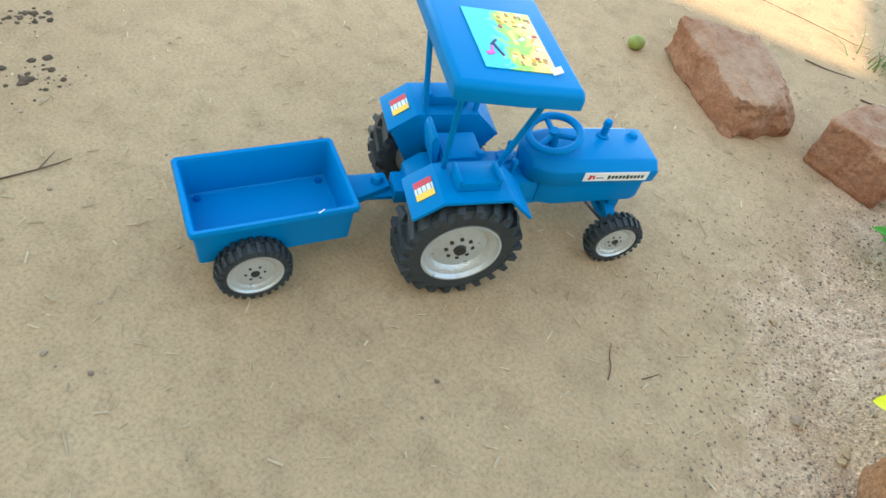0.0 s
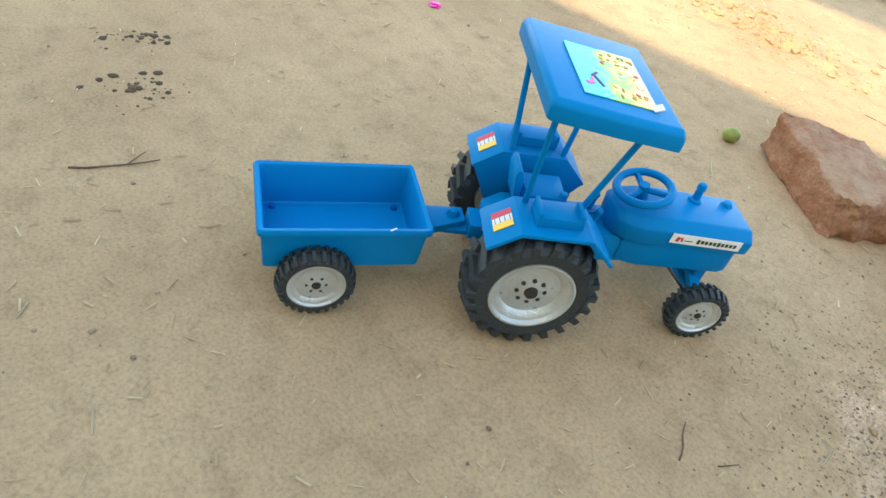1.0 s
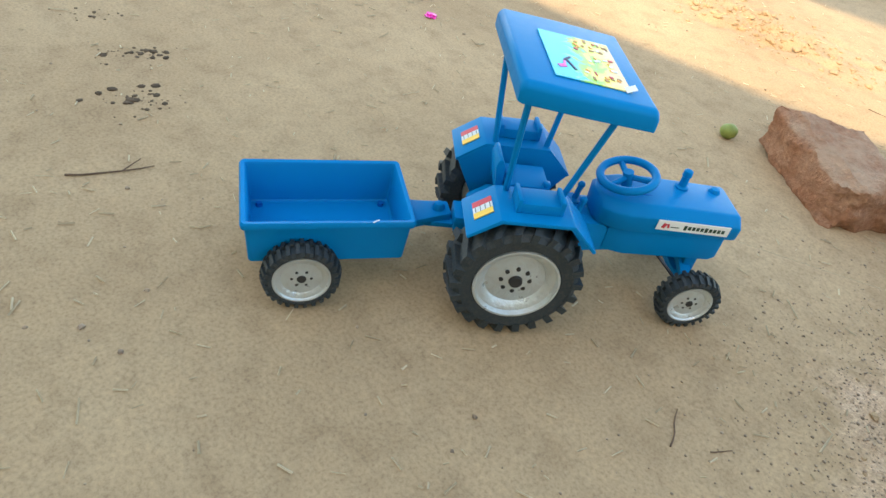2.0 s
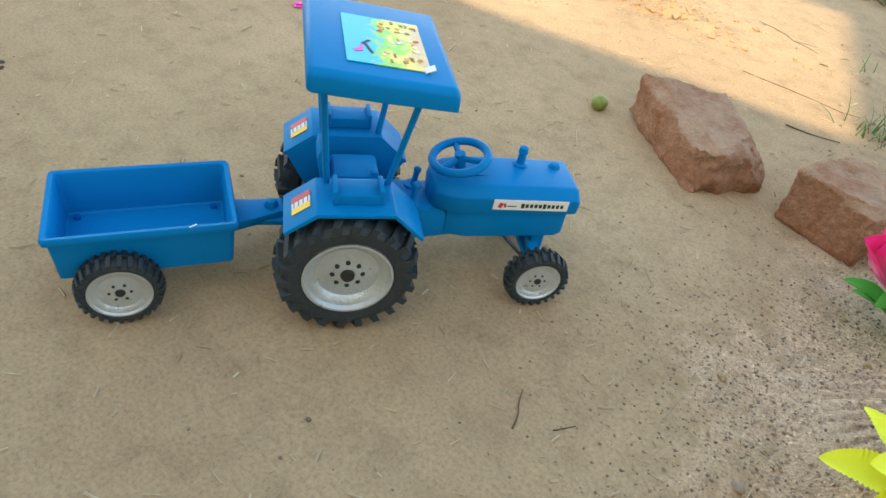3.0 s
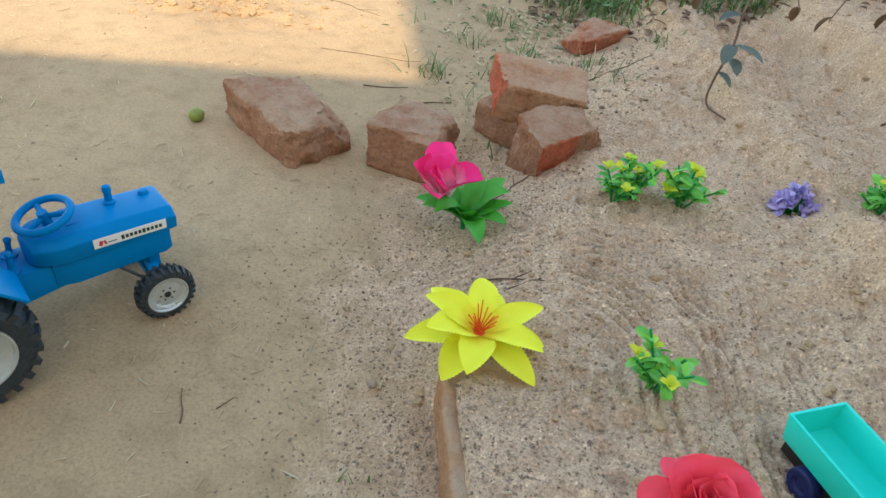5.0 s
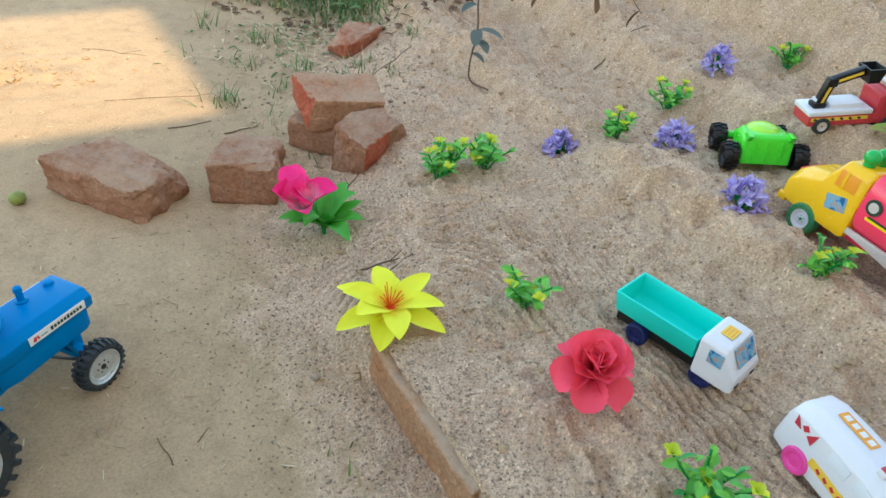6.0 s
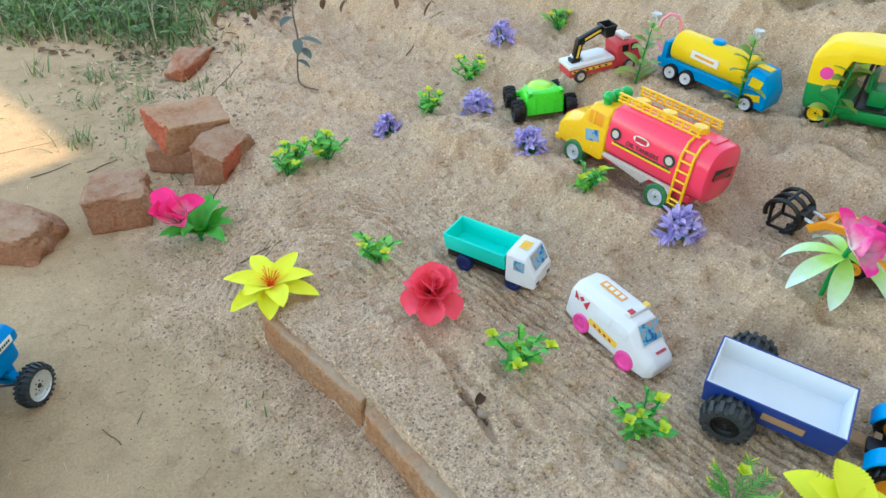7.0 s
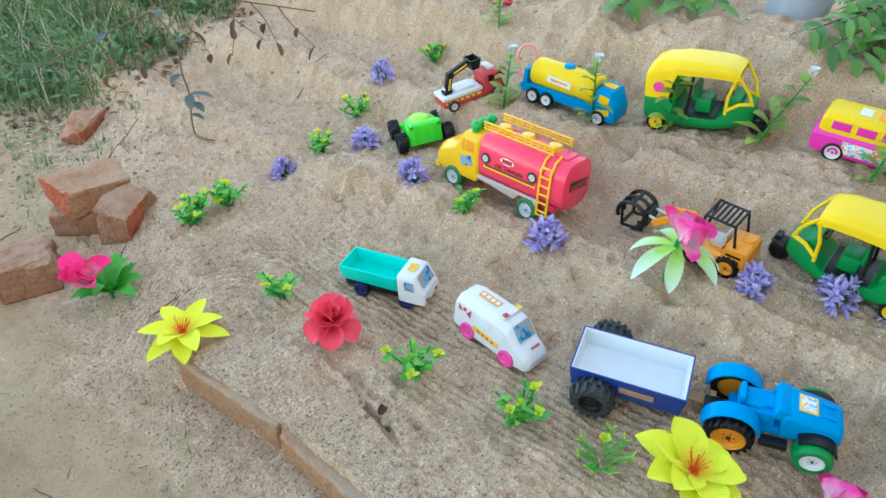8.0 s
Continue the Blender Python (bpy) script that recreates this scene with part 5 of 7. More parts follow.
def van():
    t = on_ground("toy_van", 0.703, -0.584, -81.7, "white toy ambulance van with pink wheels", "toy van", half=0.06, wide=0.04)
    rings = []
    for x, w, z0, z1, c in ((-0.112, 0.034, 0.022, 0.080, 0.012), (-0.106, 0.041, 0.016, 0.098, 0.016), (-0.08, 0.043, 0.014, 0.108, 0.018), (0.02, 0.043, 0.014, 0.110, 0.018), (0.05, 0.043, 0.014, 0.104, 0.018), (0.082, 0.042, 0.014, 0.068, 0.014), (0.108, 0.039, 0.015, 0.056, 0.014), (0.120, 0.031, 0.020, 0.044, 0.010)):
        rings.append(ring_of(x, w, z0, z1, c))
    body = part("body", outline_loft(rings, 0.004, 2, 20), WHITE, t)
    slope = turned("Y", math.degrees(math.atan2(0.036, 0.032)))
    part("windscreen", boxes([((0.0668, 0, 0.0875), (0.040, 0.054, 0.001), slope)]), POSTER, body, "printed blue windscreen sticker")
    for side in (-1, 1):
        part("stripe", boxes([((-0.005, side * 0.0437, 0.042), (0.078, 0.001, 0.014), turned("Y", 4))], 0.0003), YELLOW_INK, body, "yellow printed stripe")
        part("stripe_print", boxes([((-0.026 + 0.014 * k, side * 0.0443, 0.0425 - 0.001 * k), (0.008, 0.0006, 0.005), turned("Y", 30)) for k in range(4)]), RED_INK, body)
        part("side_window", boxes([((-0.012, side * 0.0437, 0.076), (0.034, 0.001, 0.022))], 0.0003), FOAM, body, "pale moulded window")
        part("side_window", boxes([((0.034, side * 0.0437, 0.076), (0.030, 0.001, 0.022), turned("Y", 8))], 0.0003), FOAM, body)
        for k in (-1, 1):
            bm = bmesh.new()
            prism(bm, [(-0.074 + k * 0.018, 0.066 - 0.004 * k), (-0.074 + k * 0.020, 0.086), (-0.074 + k * 0.006, 0.070)], side * 0.0432, side * 0.0442)
            part("printed_triangle", bm, RED_INK, body, "magenta printed triangle")
        part("printed_diamond", boxes([((-0.074, side * 0.0437, 0.078), (0.009, 0.001, 0.009), turned("Y", 45))]), RED_INK, body)
    part("roof_label", boxes([((-0.038, 0, 0.1105), (0.060, 0.020, 0.0012))], 0.0004), ORANGE_INK, body, "orange printed roof label")
    part("label_print", boxes([((-0.058 + 0.014 * k, 0, 0.1114), (0.009, 0.011, 0.0006)) for k in range(4)]), PAPER, body)
    bar = part("light_bar", boxes([((0.026, 0, 0.112), (0.014, 0.062, 0.010))], 0.003), WHITE, body)
    part("lens", boxes([((0.026, -0.022, 0.1165), (0.012, 0.014, 0.004))], 0.001), RED_INK, bar)
    part("lens", boxes([((0.026, 0.022, 0.1165), (0.012, 0.014, 0.004))], 0.001), YELLOW_INK, bar)
    part("hood_print", boxes([((0.101, -0.008 + 0.006 * k, 0.0625 - 0.0002 * k), (0.006, 0.004, 0.0008), turned("Y", 22)) for k in range(5)]), RED_INK, body)
    for side in (-1, 1):
        for x in (-0.059, 0.060):
            wheel(t, x, side * 0.040, 0.022, 0.022, 0.014, 0.015, side, PINK, PINK, hub=PINK)


def oil_tanker():
    t = on_ground("toy_tanker", 1.064, -0.1685, 100.1, "big red oil tanker with yellow cab and green wheels", "toy tanker truck", half=0.13, wide=0.05)
    part("chassis", boxes([((-0.01, 0, 0.052), (0.40, 0.075, 0.02))], 0.003), RED, t)
    for side in (-1, 1):
        bm = made(prism, [(-0.175, 0.070), (-0.168, 0.050), (-0.150, 0.066), (-0.105, 0.066), (-0.086, 0.046), (0.0, 0.058), (0.04, 0.062), (0.075, 0.056), (0.075, 0.074), (-0.175, 0.074)], side * 0.052, side * 0.060)
        soften(bm, 0.002)
        part("side_skirt", bm, CLEAR, t, "milky clear side skirt")
    bm = bmesh.new()
    rings = []
    for x, k in ((-0.250, 0.86), (-0.246, 0.97), (-0.238, 1.0), (0.036, 1.0), (0.042, 0.96)):
        ring = []
        for i in range(32):
            a = 2 * math.pi * i / 32
            c, s = math.cos(a), math.sin(a)
            ring.append((x, math.copysign(abs(c) ** 0.62, c) * 0.066 * k, 0.132 + math.copysign(abs(s) ** 0.72, s) * 0.070 * k))
        rings.append(ring)
    loft(bm, rings)
    tank = part("tank", bm, RED, t)
    # walkway, hatches and rails
    part("walkway", boxes([((-0.100, 0, 0.203), (0.25, 0.052, 0.006))], 0.002), RED, tank)
    for x in (0.005, -0.075, -0.165):
        bm = made(lathe, [(0.0, 0.200), (0.020, 0.200), (0.021, 0.212), (0.017, 0.220), (0.0, 0.222)], 20, (x, 0, 0), "z")
        part("hatch", bm, YELLOW, tank)
    for side in (-1, 1):
        bm = boxes([((-0.072, side * 0.042, 0.211), (0.240, 0.005, 0.005)), ((-0.072, side * 0.042, 0.229), (0.240, 0.005, 0.006)), ((-0.072, side * 0.042, 0.220), (0.240, 0.003, 0.004))] + [((-0.185 + 0.0226 * k, side * 0.042, 0.219), (0.006, 0.004, 0.020)) for k in range(11)], 0.0012, 1)
        part("rail", bm, YELLOW, tank, "yellow top rail")
    curve = [(-0.192, 0.030, 0.208), (-0.192, 0.055, 0.196), (-0.192, 0.069, 0.168), (-0.192, 0.071, 0.110), (-0.192, 0.070, 0.040)]
    bm = bmesh.new()
    for dx in (-0.016, 0.016):
        tube(bm, [(x + dx, y, z) for x, y, z in curve], 0.0035, 6)
    for y, z in ((0.066, 0.180), (0.070, 0.155), (0.071, 0.130), (0.071, 0.105), (0.0705, 0.080), (0.070, 0.055), (0.070, 0.042)):
        tube(bm, [(-0.208, y, z), (-0.176, y, z)], 0.003, 6)
    part("ladder", bm, YELLOW, t, "yellow moulded ladder")
    # print on the flanks and on the end
    for side in (-1, 1):
        face = Matrix.Rotation(radians(90 if side < 0 else -90), 4, "X") @ Matrix.Rotation(radians(0 if side < 0 else 180), 4, "Z")
        band = part("flank_sticker", boxes([((-0.070, side * 0.0668, 0.113), (0.180, 0.001, 0.006))], 0.0003), SUNNY, tank, "yellow and black oil tanker sticker")
        part("sticker_line", boxes([((-0.070, side * 0.0674, 0.1175), (0.17, 0.0008, 0.004))]), INK, band)
        lettering("OIL TANKERS", 0.016, INK, band, (-0.070, side * 0.0676, 0.129), face)
        bm = made(lathe, [(0.0, 0.0), (0.024, 0.0), (0.024, 0.0008), (0.0, 0.0008)], 24)
        bmesh.ops.transform(bm, matrix=Matrix.Translation((-0.062, side * 0.0668, 0.152)) @ Matrix.Diagonal((1.0, side * 1.0, 0.42, 1)), verts=bm.verts)
        bmesh.ops.recalc_face_normals(bm, faces=bm.faces[:])
        part("name_oval", bm, PAPER, tank, "white oval brand mark")
        part("name_bar", boxes([((-0.062, side * 0.0680, 0.152), (0.034, 0.0008, 0.012))]), RED_INK, tank)
        for x in (0.014, -0.148):
            bm = made(lathe, [(0.0, 0.0), (0.016, 0.0), (0.016, 0.0010), (0.0, 0.0010)], 20)
            bmesh.ops.transform(bm, matrix=Matrix.Translation((x, side * 0.0672, 0.138)) @ Matrix.Diagonal((1.0, side * 1.0, 1.0, 1)), verts=bm.verts)
            bmesh.ops.recalc_face_normals(bm, faces=bm.faces[:])
            disc = part("round_mark", bm, INK, tank)
            bm = made(lathe, [(0.007, 0.0010), (0.010, 0.0010), (0.010, 0.0016), (0.007, 0.0016)], 20)
            bmesh.ops.transform(bm, matrix=Matrix.Translation((x, side * 0.0672, 0.138)) @ Matrix.Diagonal((1.0, side * 1.0, 1.0, 1)), verts=bm.verts)
            bmesh.ops.recalc_face_normals(bm, faces=bm.faces[:])
            part("ring", bm, CLEAR, disc)
    end = part("end_sticker", boxes([((-0.2508, 0, 0.135), (0.001, 0.080, 0.026), turned("X", 6))], 0.0003), INK, tank, "dark printed sticker on the tank end")
    part("end_print", boxes([((-0.2516, -0.030 + 0.010 * k, 0.135 - 0.001 * k), (0.0008, 0.006, 0.016), turned("X", 6)) for k in range(7)]), RED_INK, end)
    # cab
    rings = [ring_of(0.044, 0.061, 0.052, 0.178, 0.012), ring_of(0.052, 0.064, 0.048, 0.188, 0.016), ring_of(0.110, 0.063, 0.048, 0.184, 0.016), ring_of(0.136, 0.061, 0.048, 0.142, 0.016), ring_of(0.184, 0.060, 0.048, 0.130, 0.022), ring_of(0.206, 0.055, 0.052, 0.112, 0.022), ring_of(0.214, 0.046, 0.058, 0.098, 0.016)]
    cab = part("cab", outline_loft(rings, 0.005, 2, 25), YELLOW, t)
    slope = turned("Y", math.degrees(math.atan2(0.042, 0.026)))
    part("windscreen", boxes([((0.1240, 0, 0.1640), (0.036, 0.080, 0.001), slope)], 0.0003), POSTER, cab, "printed windscreen sticker")
    for side in (-1, 1):
        # solid orange panel; its colour stands for the shaded inside of the cab
        part("window", boxes([((0.084, side * 0.0636, 0.152), (0.046, 0.0016, 0.034))], 0.0006), ORANGE, cab, "orange panel coloured as the dim inside of the cab")
        part("window_bar", boxes([((0.090, side * 0.0648, 0.152), (0.006, 0.0020, 0.036))], 0.0006), YELLOW, cab)
        part("door_sticker", boxes([((0.086, side * 0.0642, 0.104), (0.044, 0.0010, 0.030), turned("Y", 14))]), POSTER, cab, "printed door sticker")
        part("headlight", boxes([((0.207, side * 0.036, 0.080), (0.006, 0.018, 0.012))], 0.002), CLEAR, cab)
    part("bumper", boxes([((0.204, 0, 0.050), (0.022, 0.116, 0.018))], 0.005), YELLOW, cab)
    part("nose_mark", boxes([((0.206, 0.0, 0.112), (0.02, 0.05, 0.006), turned("Y", 40))], 0.002), FIRE_RED, cab)
    for k in (-1, 0, 1):
        bm = bmesh.new()
        ball(bm, (0.082, k * 0.034, 0.204), 0.017, (1.0, 0.95, 0.9), 16)
        lathe(bm, [(0.0, 0.178), (0.011, 0.178), (0.011, 0.190), (0.0, 0.190)], 14, (0.082, k * 0.034, 0.008), "z")
        part("roof_light", bm, LAMP_GREEN, cab, "bright green roof light")
    for side in (-1, 1):
        for x in (-0.1365, 0.1365):
            wheel(t, x, side * 0.052, 0.034, 0.034, 0.028, 0.020, side, WHEEL_GREEN, WHITE, lugs=0, holes=5, hub=GREEN)


def buggy():
    t = on_ground("toy_buggy", 1.076, 0.252, -110, "lime green buggy with chunky black wheels", "toy buggy", half=0.065, wide=0.06)
    rings = [ring_of(-0.088, 0.022, 0.036, 0.050, 0.005), ring_of(-0.066, 0.028, 0.030, 0.060, 0.008), ring_of(-0.035, 0.036, 0.024, 0.076, 0.010), ring_of(-0.005, 0.054, 0.020, 0.088, 0.012), ring_of(0.068, 0.058, 0.018, 0.090, 0.010), ring_of(0.076, 0.054, 0.020, 0.084, 0.008)]
    body = part("body", outline_loft(rings, 0.004, 2, 22), LIME, t)
    part("dome", made(ball, (0.014, 0, 0.082), 0.044, (1.1, 0.9, 0.42), 20), LIME_CLEAR, body, "clear yellow-green dome")
    for side in (-1, 1):
        bm = made(prism, [(0.044, 0.080), (0.064, 0.096), (0.096, 0.094), (0.076, 0.076)], side * 0.040, side * 0.052)
        soften(bm, 0.003)
        part("tail_fin", bm, LIME, body)
        part("front_arm", boxes([((-0.060, side * 0.040, 0.044), (0.020, 0.040, 0.014)), ((-0.034, side * 0.040, 0.060), (0.030, 0.012, 0.012), turned("Y", -14))], 0.004), LIME, body)
    for k in range(3):
        part("rib", boxes([((0.0775, -0.030 + 0.030 * k, 0.052), (0.004, 0.006, 0.046))], 0.0015), LIME, body)
        for side in (-1, 1):
            part("rib", boxes([((0.006 + 0.026 * k, side * 0.057, 0.052), (0.006, 0.004, 0.044))], 0.0015), LIME, body)
    part("nose_ram", boxes([((-0.090, 0, 0.045), (0.022, 0.030, 0.016))], 0.005), LIME, body)
    for side in (-1, 1):
        for x, y in ((-0.068, 0.076), (0.060, 0.078)):
            wheel(t, x, side * y, 0.034, 0.034, 0.032, 0.020, side, BLACK, BLACK, lugs=14, lug=0.003, bars=True, holes=5)
    for x in (-0.068, 0.062):
        part("axle", boxes([((x, 0, 0.034), (0.010, 0.11, 0.010))], 0.002), BLACK, t)


def crane_truck():
    t = on_ground("toy_crane_truck", 1.250, 0.205, -10, "red crane truck with white bed and black arm", "toy crane truck", half=0.08, wide=0.04)
    part("chassis", boxes([((0, 0, 0.032), (0.23, 0.072, 0.026))], 0.003), FIRE_RED, t)
    part("bed", boxes([((-0.045, 0, 0.050), (0.145, 0.078, 0.012)), ((-0.03, 0.0, 0.060), (0.075, 0.052, 0.014)), ((-0.085, 0, 0.062), (0.02, 0.022, 0.026))], 0.004), WHITE, t, "white moulded bed")
    cab = part("cab", outline_loft([ring_of(0.035, 0.037, 0.030, 0.088, 0.006), ring_of(0.042, 0.039, 0.028, 0.094, 0.008), ring_of(0.098, 0.039, 0.028, 0.092, 0.008), ring_of(0.116, 0.038, 0.028, 0.066, 0.008), ring_of(0.120, 0.036, 0.030, 0.060, 0.006)], 0.003), FIRE_RED, t)
    for side in (-1, 1):
        for x in (0.060, 0.088):
            part("window", boxes([((x, side * 0.0394, 0.074), (0.020, 0.001, 0.020))], 0.0003), BLACK, cab)
        part("side_stripe", boxes([((-0.045, side * 0.0364, 0.036), (0.13, 0.0012, 0.008))]), YELLOW_INK, t, "yellow and black printed stripe")
        part("stripe_print", boxes([((-0.10 + 0.02 * k, side * 0.0372, 0.036), (0.008, 0.0008, 0.005), turned("Y", 30)) for k in range(6)]), INK, t)
    part("roof_bar", boxes([((0.070, 0, 0.099), (0.024, 0.056, 0.010))], 0.003), CLEAR, cab, "pale roof light bar")
    bm = boxes([((-0.078, -0.006, 0.088), (0.020, 0.018, 0.066), turned("Y", 16)), ((-0.034, -0.006, 0.126), (0.080, 0.018, 0.019), turned("Y", -18)), ((-0.088, -0.006, 0.062), (0.028, 0.030, 0.012)), ((-0.068, -0.006, 0.114), (0.020, 0.022, 0.020))], 0.003)
    arm = part("arm", bm, BLACK, t, "jointed black crane arm")
    part("arm_stripe", boxes([((-0.078, -0.0157, 0.086), (0.006, 0.0010, 0.046), turned("Y", 16)), ((-0.034, -0.0157, 0.126), (0.056, 0.0010, 0.006), turned("Y", -18))]), YELLOW_INK, arm)
    bm = bmesh.new()
    loft(bm, [[(-0.004 + a, -0.032 + b, z), (0.036 - a, -0.032 + b, z), (0.036 - a, 0.020 - b, z), (-0.004 + a, 0.020 - b, z)] for a, b, z in ((0.008, 0.006, 0.112), (0.0, 0.0, 0.146), (0.003, 0.003, 0.146), (0.010, 0.008, 0.118))])
    part("bucket", bm, BLACK, arm)
    for side in (-1, 1):
        for x in (-0.082, 0.075):
            wheel(t, x, side * 0.034, 0.020, 0.020, 0.014, 0.011, side, RUBBER, CLEAR)


def water_tanker():
    t = on_ground("toy_tanker", 1.452, -0.052, -76, "blue truck with a yellow tank and pink hose", "toy tanker truck", half=0.11, wide=0.045)
    part("chassis", boxes([((-0.01, 0, 0.040), (0.33, 0.082, 0.026)), ((-0.02, 0, 0.054), (0.24, 0.092, 0.010))], 0.003), SKY_BLUE, t)
    bm = bmesh.new()
    rings = []
    for x, k in ((-0.142, 0.8), (-0.138, 0.94), (-0.128, 1.0), (0.078, 1.0), (0.088, 0.94), (0.092, 0.8)):
        rings.append([(x, 0.047 * k * math.copysign(abs(math.cos(a)) ** 0.8, math.cos(a)), 0.092 + 0.042 * k * math.sin(a)) for a in (2 * math.pi * i / 28 for i in range(28))])
    loft(bm, rings)
    tank = part("tank", bm, SUNNY, t)
    part("hatch", made(lathe, [(0.0, 0.128), (0.018, 0.128), (0.018, 0.139), (0.013, 0.143), (0.0, 0.143)], 18, (-0.025, 0, 0), "z"), SKY_BLUE, tank, "blue tank hatch")
    for side in (-1, 1):
        part("tank_label", boxes([((-0.03, side * 0.0478, 0.096), (0.086, 0.001, 0.022), turned("Y", 3))]), PAPER, tank, "white label with coloured bars")
        part("label_print", boxes([((-0.03, side * 0.0485, 0.096), (0.060, 0.0008, 0.007), turned("Y", 3))]), ORANGE_INK, tank)
    cab = part("cab", outline_loft([ring_of(0.098, 0.044, 0.022, 0.110, 0.008), ring_of(0.104, 0.046, 0.020, 0.118, 0.010), ring_of(0.146, 0.046, 0.020, 0.114, 0.010), ring_of(0.166, 0.045, 0.020, 0.074, 0.010), ring_of(0.170, 0.043, 0.022, 0.066, 0.008)], 0.004), SKY_BLUE, t)
    part("roof_stripe", boxes([((0.122, 0, 0.1175), (0.042, 0.030, 0.003), turned("Y", 3))], 0.001), SUNNY, cab, "yellow roof stripe")
    for side in (-1, 1):
        part("window", boxes([((0.128, side * 0.0466, 0.086), (0.034, 0.001, 0.026), turned("Y", 8))], 0.0003), SUNNY, cab)
        part("door_patch", boxes([((0.130, side * 0.0466, 0.046), (0.044, 0.001, 0.018), turned("Y", -12))], 0.0003), SUNNY, cab)
    part("rear_panel", boxes([((-0.158, 0, 0.072), (0.016, 0.080, 0.058))], 0.004), SKY_BLUE, t)
    bm = made(tube, [(-0.150, 0.01, 0.095), (-0.152, 0.0, 0.150), (-0.162, -0.010, 0.168), (-0.182, -0.022, 0.170), (-0.196, -0.030, 0.150), (-0.200, -0.034, 0.110), (-0.184, -0.030, 0.075), (-0.160, -0.030, 0.060)], 0.0045, 8)
    part("hose", bm, HOSE, t, "looped pink hose")
    for side in (-1, 1):
        for x in (-0.120, -0.068, 0.118):
            wheel(t, x, side * 0.042, 0.024, 0.024, 0.018, 0.016, side, BLACK, WHITE, holes=5)


def rickshaw(x, y, heading, size, label):
    t = on_ground("toy_rickshaw", x, y, heading, label, "toy auto rickshaw", half=0.10, wide=0.05)
    t.matrix_world = t.matrix_world @ Matrix.Diagonal((size, size, size, 1))

    def arch(px, half, low, high, power=0.45):
        """Points over the roof from one lower edge to the other."""
        mid = low + (high - low) * 0.35
        pts = [(px, -half, low), (px, -half, (low + mid) / 2)]
        for i in range(13):
            a = math.pi - math.pi * i / 12
            c, s = math.cos(a), math.sin(a)
            pts.append((px, math.copysign(abs(c) ** power, c) * half, mid + abs(s) ** power * (high - mid)))
        return pts + [(px, half, (low + mid) / 2), (px, half, low)]

    def shell(sections):
        bm = bmesh.new()
        rows = [[bm.verts.new(p) for p in ring] for ring in sections]
        for a, b in zip(rows, rows[1:]):
            for i in range(len(a) - 1):
                bm.faces.new((a[i], a[i + 1], b[i + 1], b[i]))
        bmesh.ops.remove_doubles(bm, verts=bm.verts[:], dist=1e-5)
        bmesh.ops.recalc_face_normals(bm, faces=bm.faces[:])
        bmesh.ops.solidify(bm, geom=bm.faces[:], thickness=0.004)
        bmesh.ops.recalc_face_normals(bm, faces=bm.faces[:])
        return bm

    # green lower body: high rear, low sill, rising nose
    bm = bmesh.new()
    loft(bm, [[(px, -w * 0.86, z0), (px, w * 0.86, z0), (px, w, z0 + 0.016), (px, w, z1), (px, -w, z1), (px, -w, z0 + 0.016)] for px, w, z0, z1 in ((-0.160, 0.060, 0.042, 0.104), (-0.154, 0.068, 0.032, 0.108), (-0.084, 0.071, 0.026, 0.106), (-0.072, 0.071, 0.024, 0.082), (-0.056, 0.071, 0.022, 0.062), (-0.02, 0.071, 0.022, 0.055), (0.050, 0.069, 0.022, 0.055), (0.072, 0.066, 0.026, 0.074), (0.098, 0.058, 0.032, 0.098), (0.130, 0.044, 0.040, 0.102), (0.146, 0.030, 0.050, 0.096))])
    soften(bm, 0.004, 2, 22)
    body = part("body", bm, GREEN, t, "green lower body")
    hood = part("hood", shell([arch(-0.160, 0.056, 0.104, 0.158), arch(-0.157, 0.066, 0.104, 0.180), arch(-0.146, 0.070, 0.104, 0.200), arch(-0.120, 0.071, 0.104, 0.212), arch(-0.086, 0.071, 0.104, 0.216), arch(-0.078, 0.071, 0.150, 0.216), arch(-0.066, 0.071, 0.178, 0.216), arch(0.0, 0.070, 0.180, 0.215), arch(0.060, 0.068, 0.178, 0.211), arch(0.092, 0.065, 0.172, 0.202), arch(0.100, 0.063, 0.170, 0.196)]), SUNNY, t, "glossy yellow hood, closed at the rear")
    part("rear_panel", boxes([((-0.157, 0, 0.134), (0.004, 0.112, 0.062))], 0.0015), SUNNY, hood)
    for side in (-1, 1):
        bm = bmesh.new()
        tube(bm, [(0.074, side * 0.064, 0.074), (0.078, side * 0.064, 0.130), (0.094, side * 0.063, 0.180)], 0.0046, 8)
        tube(bm, [(0.140, side * 0.034, 0.098), (0.128, side * 0.048, 0.140), (0.098, side * 0.060, 0.186)], 0.0046, 8)
        tube(bm, [(0.074, side * 0.064, 0.086), (0.106, side * 0.054, 0.104), (0.140, side * 0.034, 0.102)], 0.0055, 8)
        part("front_frame", bm, SUNNY, t, "yellow front window frame")
        part("pillar", made(tube, [(-0.036, side * 0.058, 0.052), (-0.020, side * 0.058, 0.206)], 0.004, 8), BLACK, t)
        bm = made(lathe, [(0.0, 0.0), (0.016, 0.0), (0.016, 0.001), (0.0, 0.001)], 18)
        bmesh.ops.transform(bm, matrix=Matrix.Translation((-0.116, side * 0.0712, 0.138)) @ Matrix.Diagonal((1, side, 1, 1)), verts=bm.verts)
        bmesh.ops.recalc_face_normals(bm, faces=bm.faces[:])
        part("round_sticker", bm, PINK if heading < 0 else CLEAR, hood, "small round sticker")
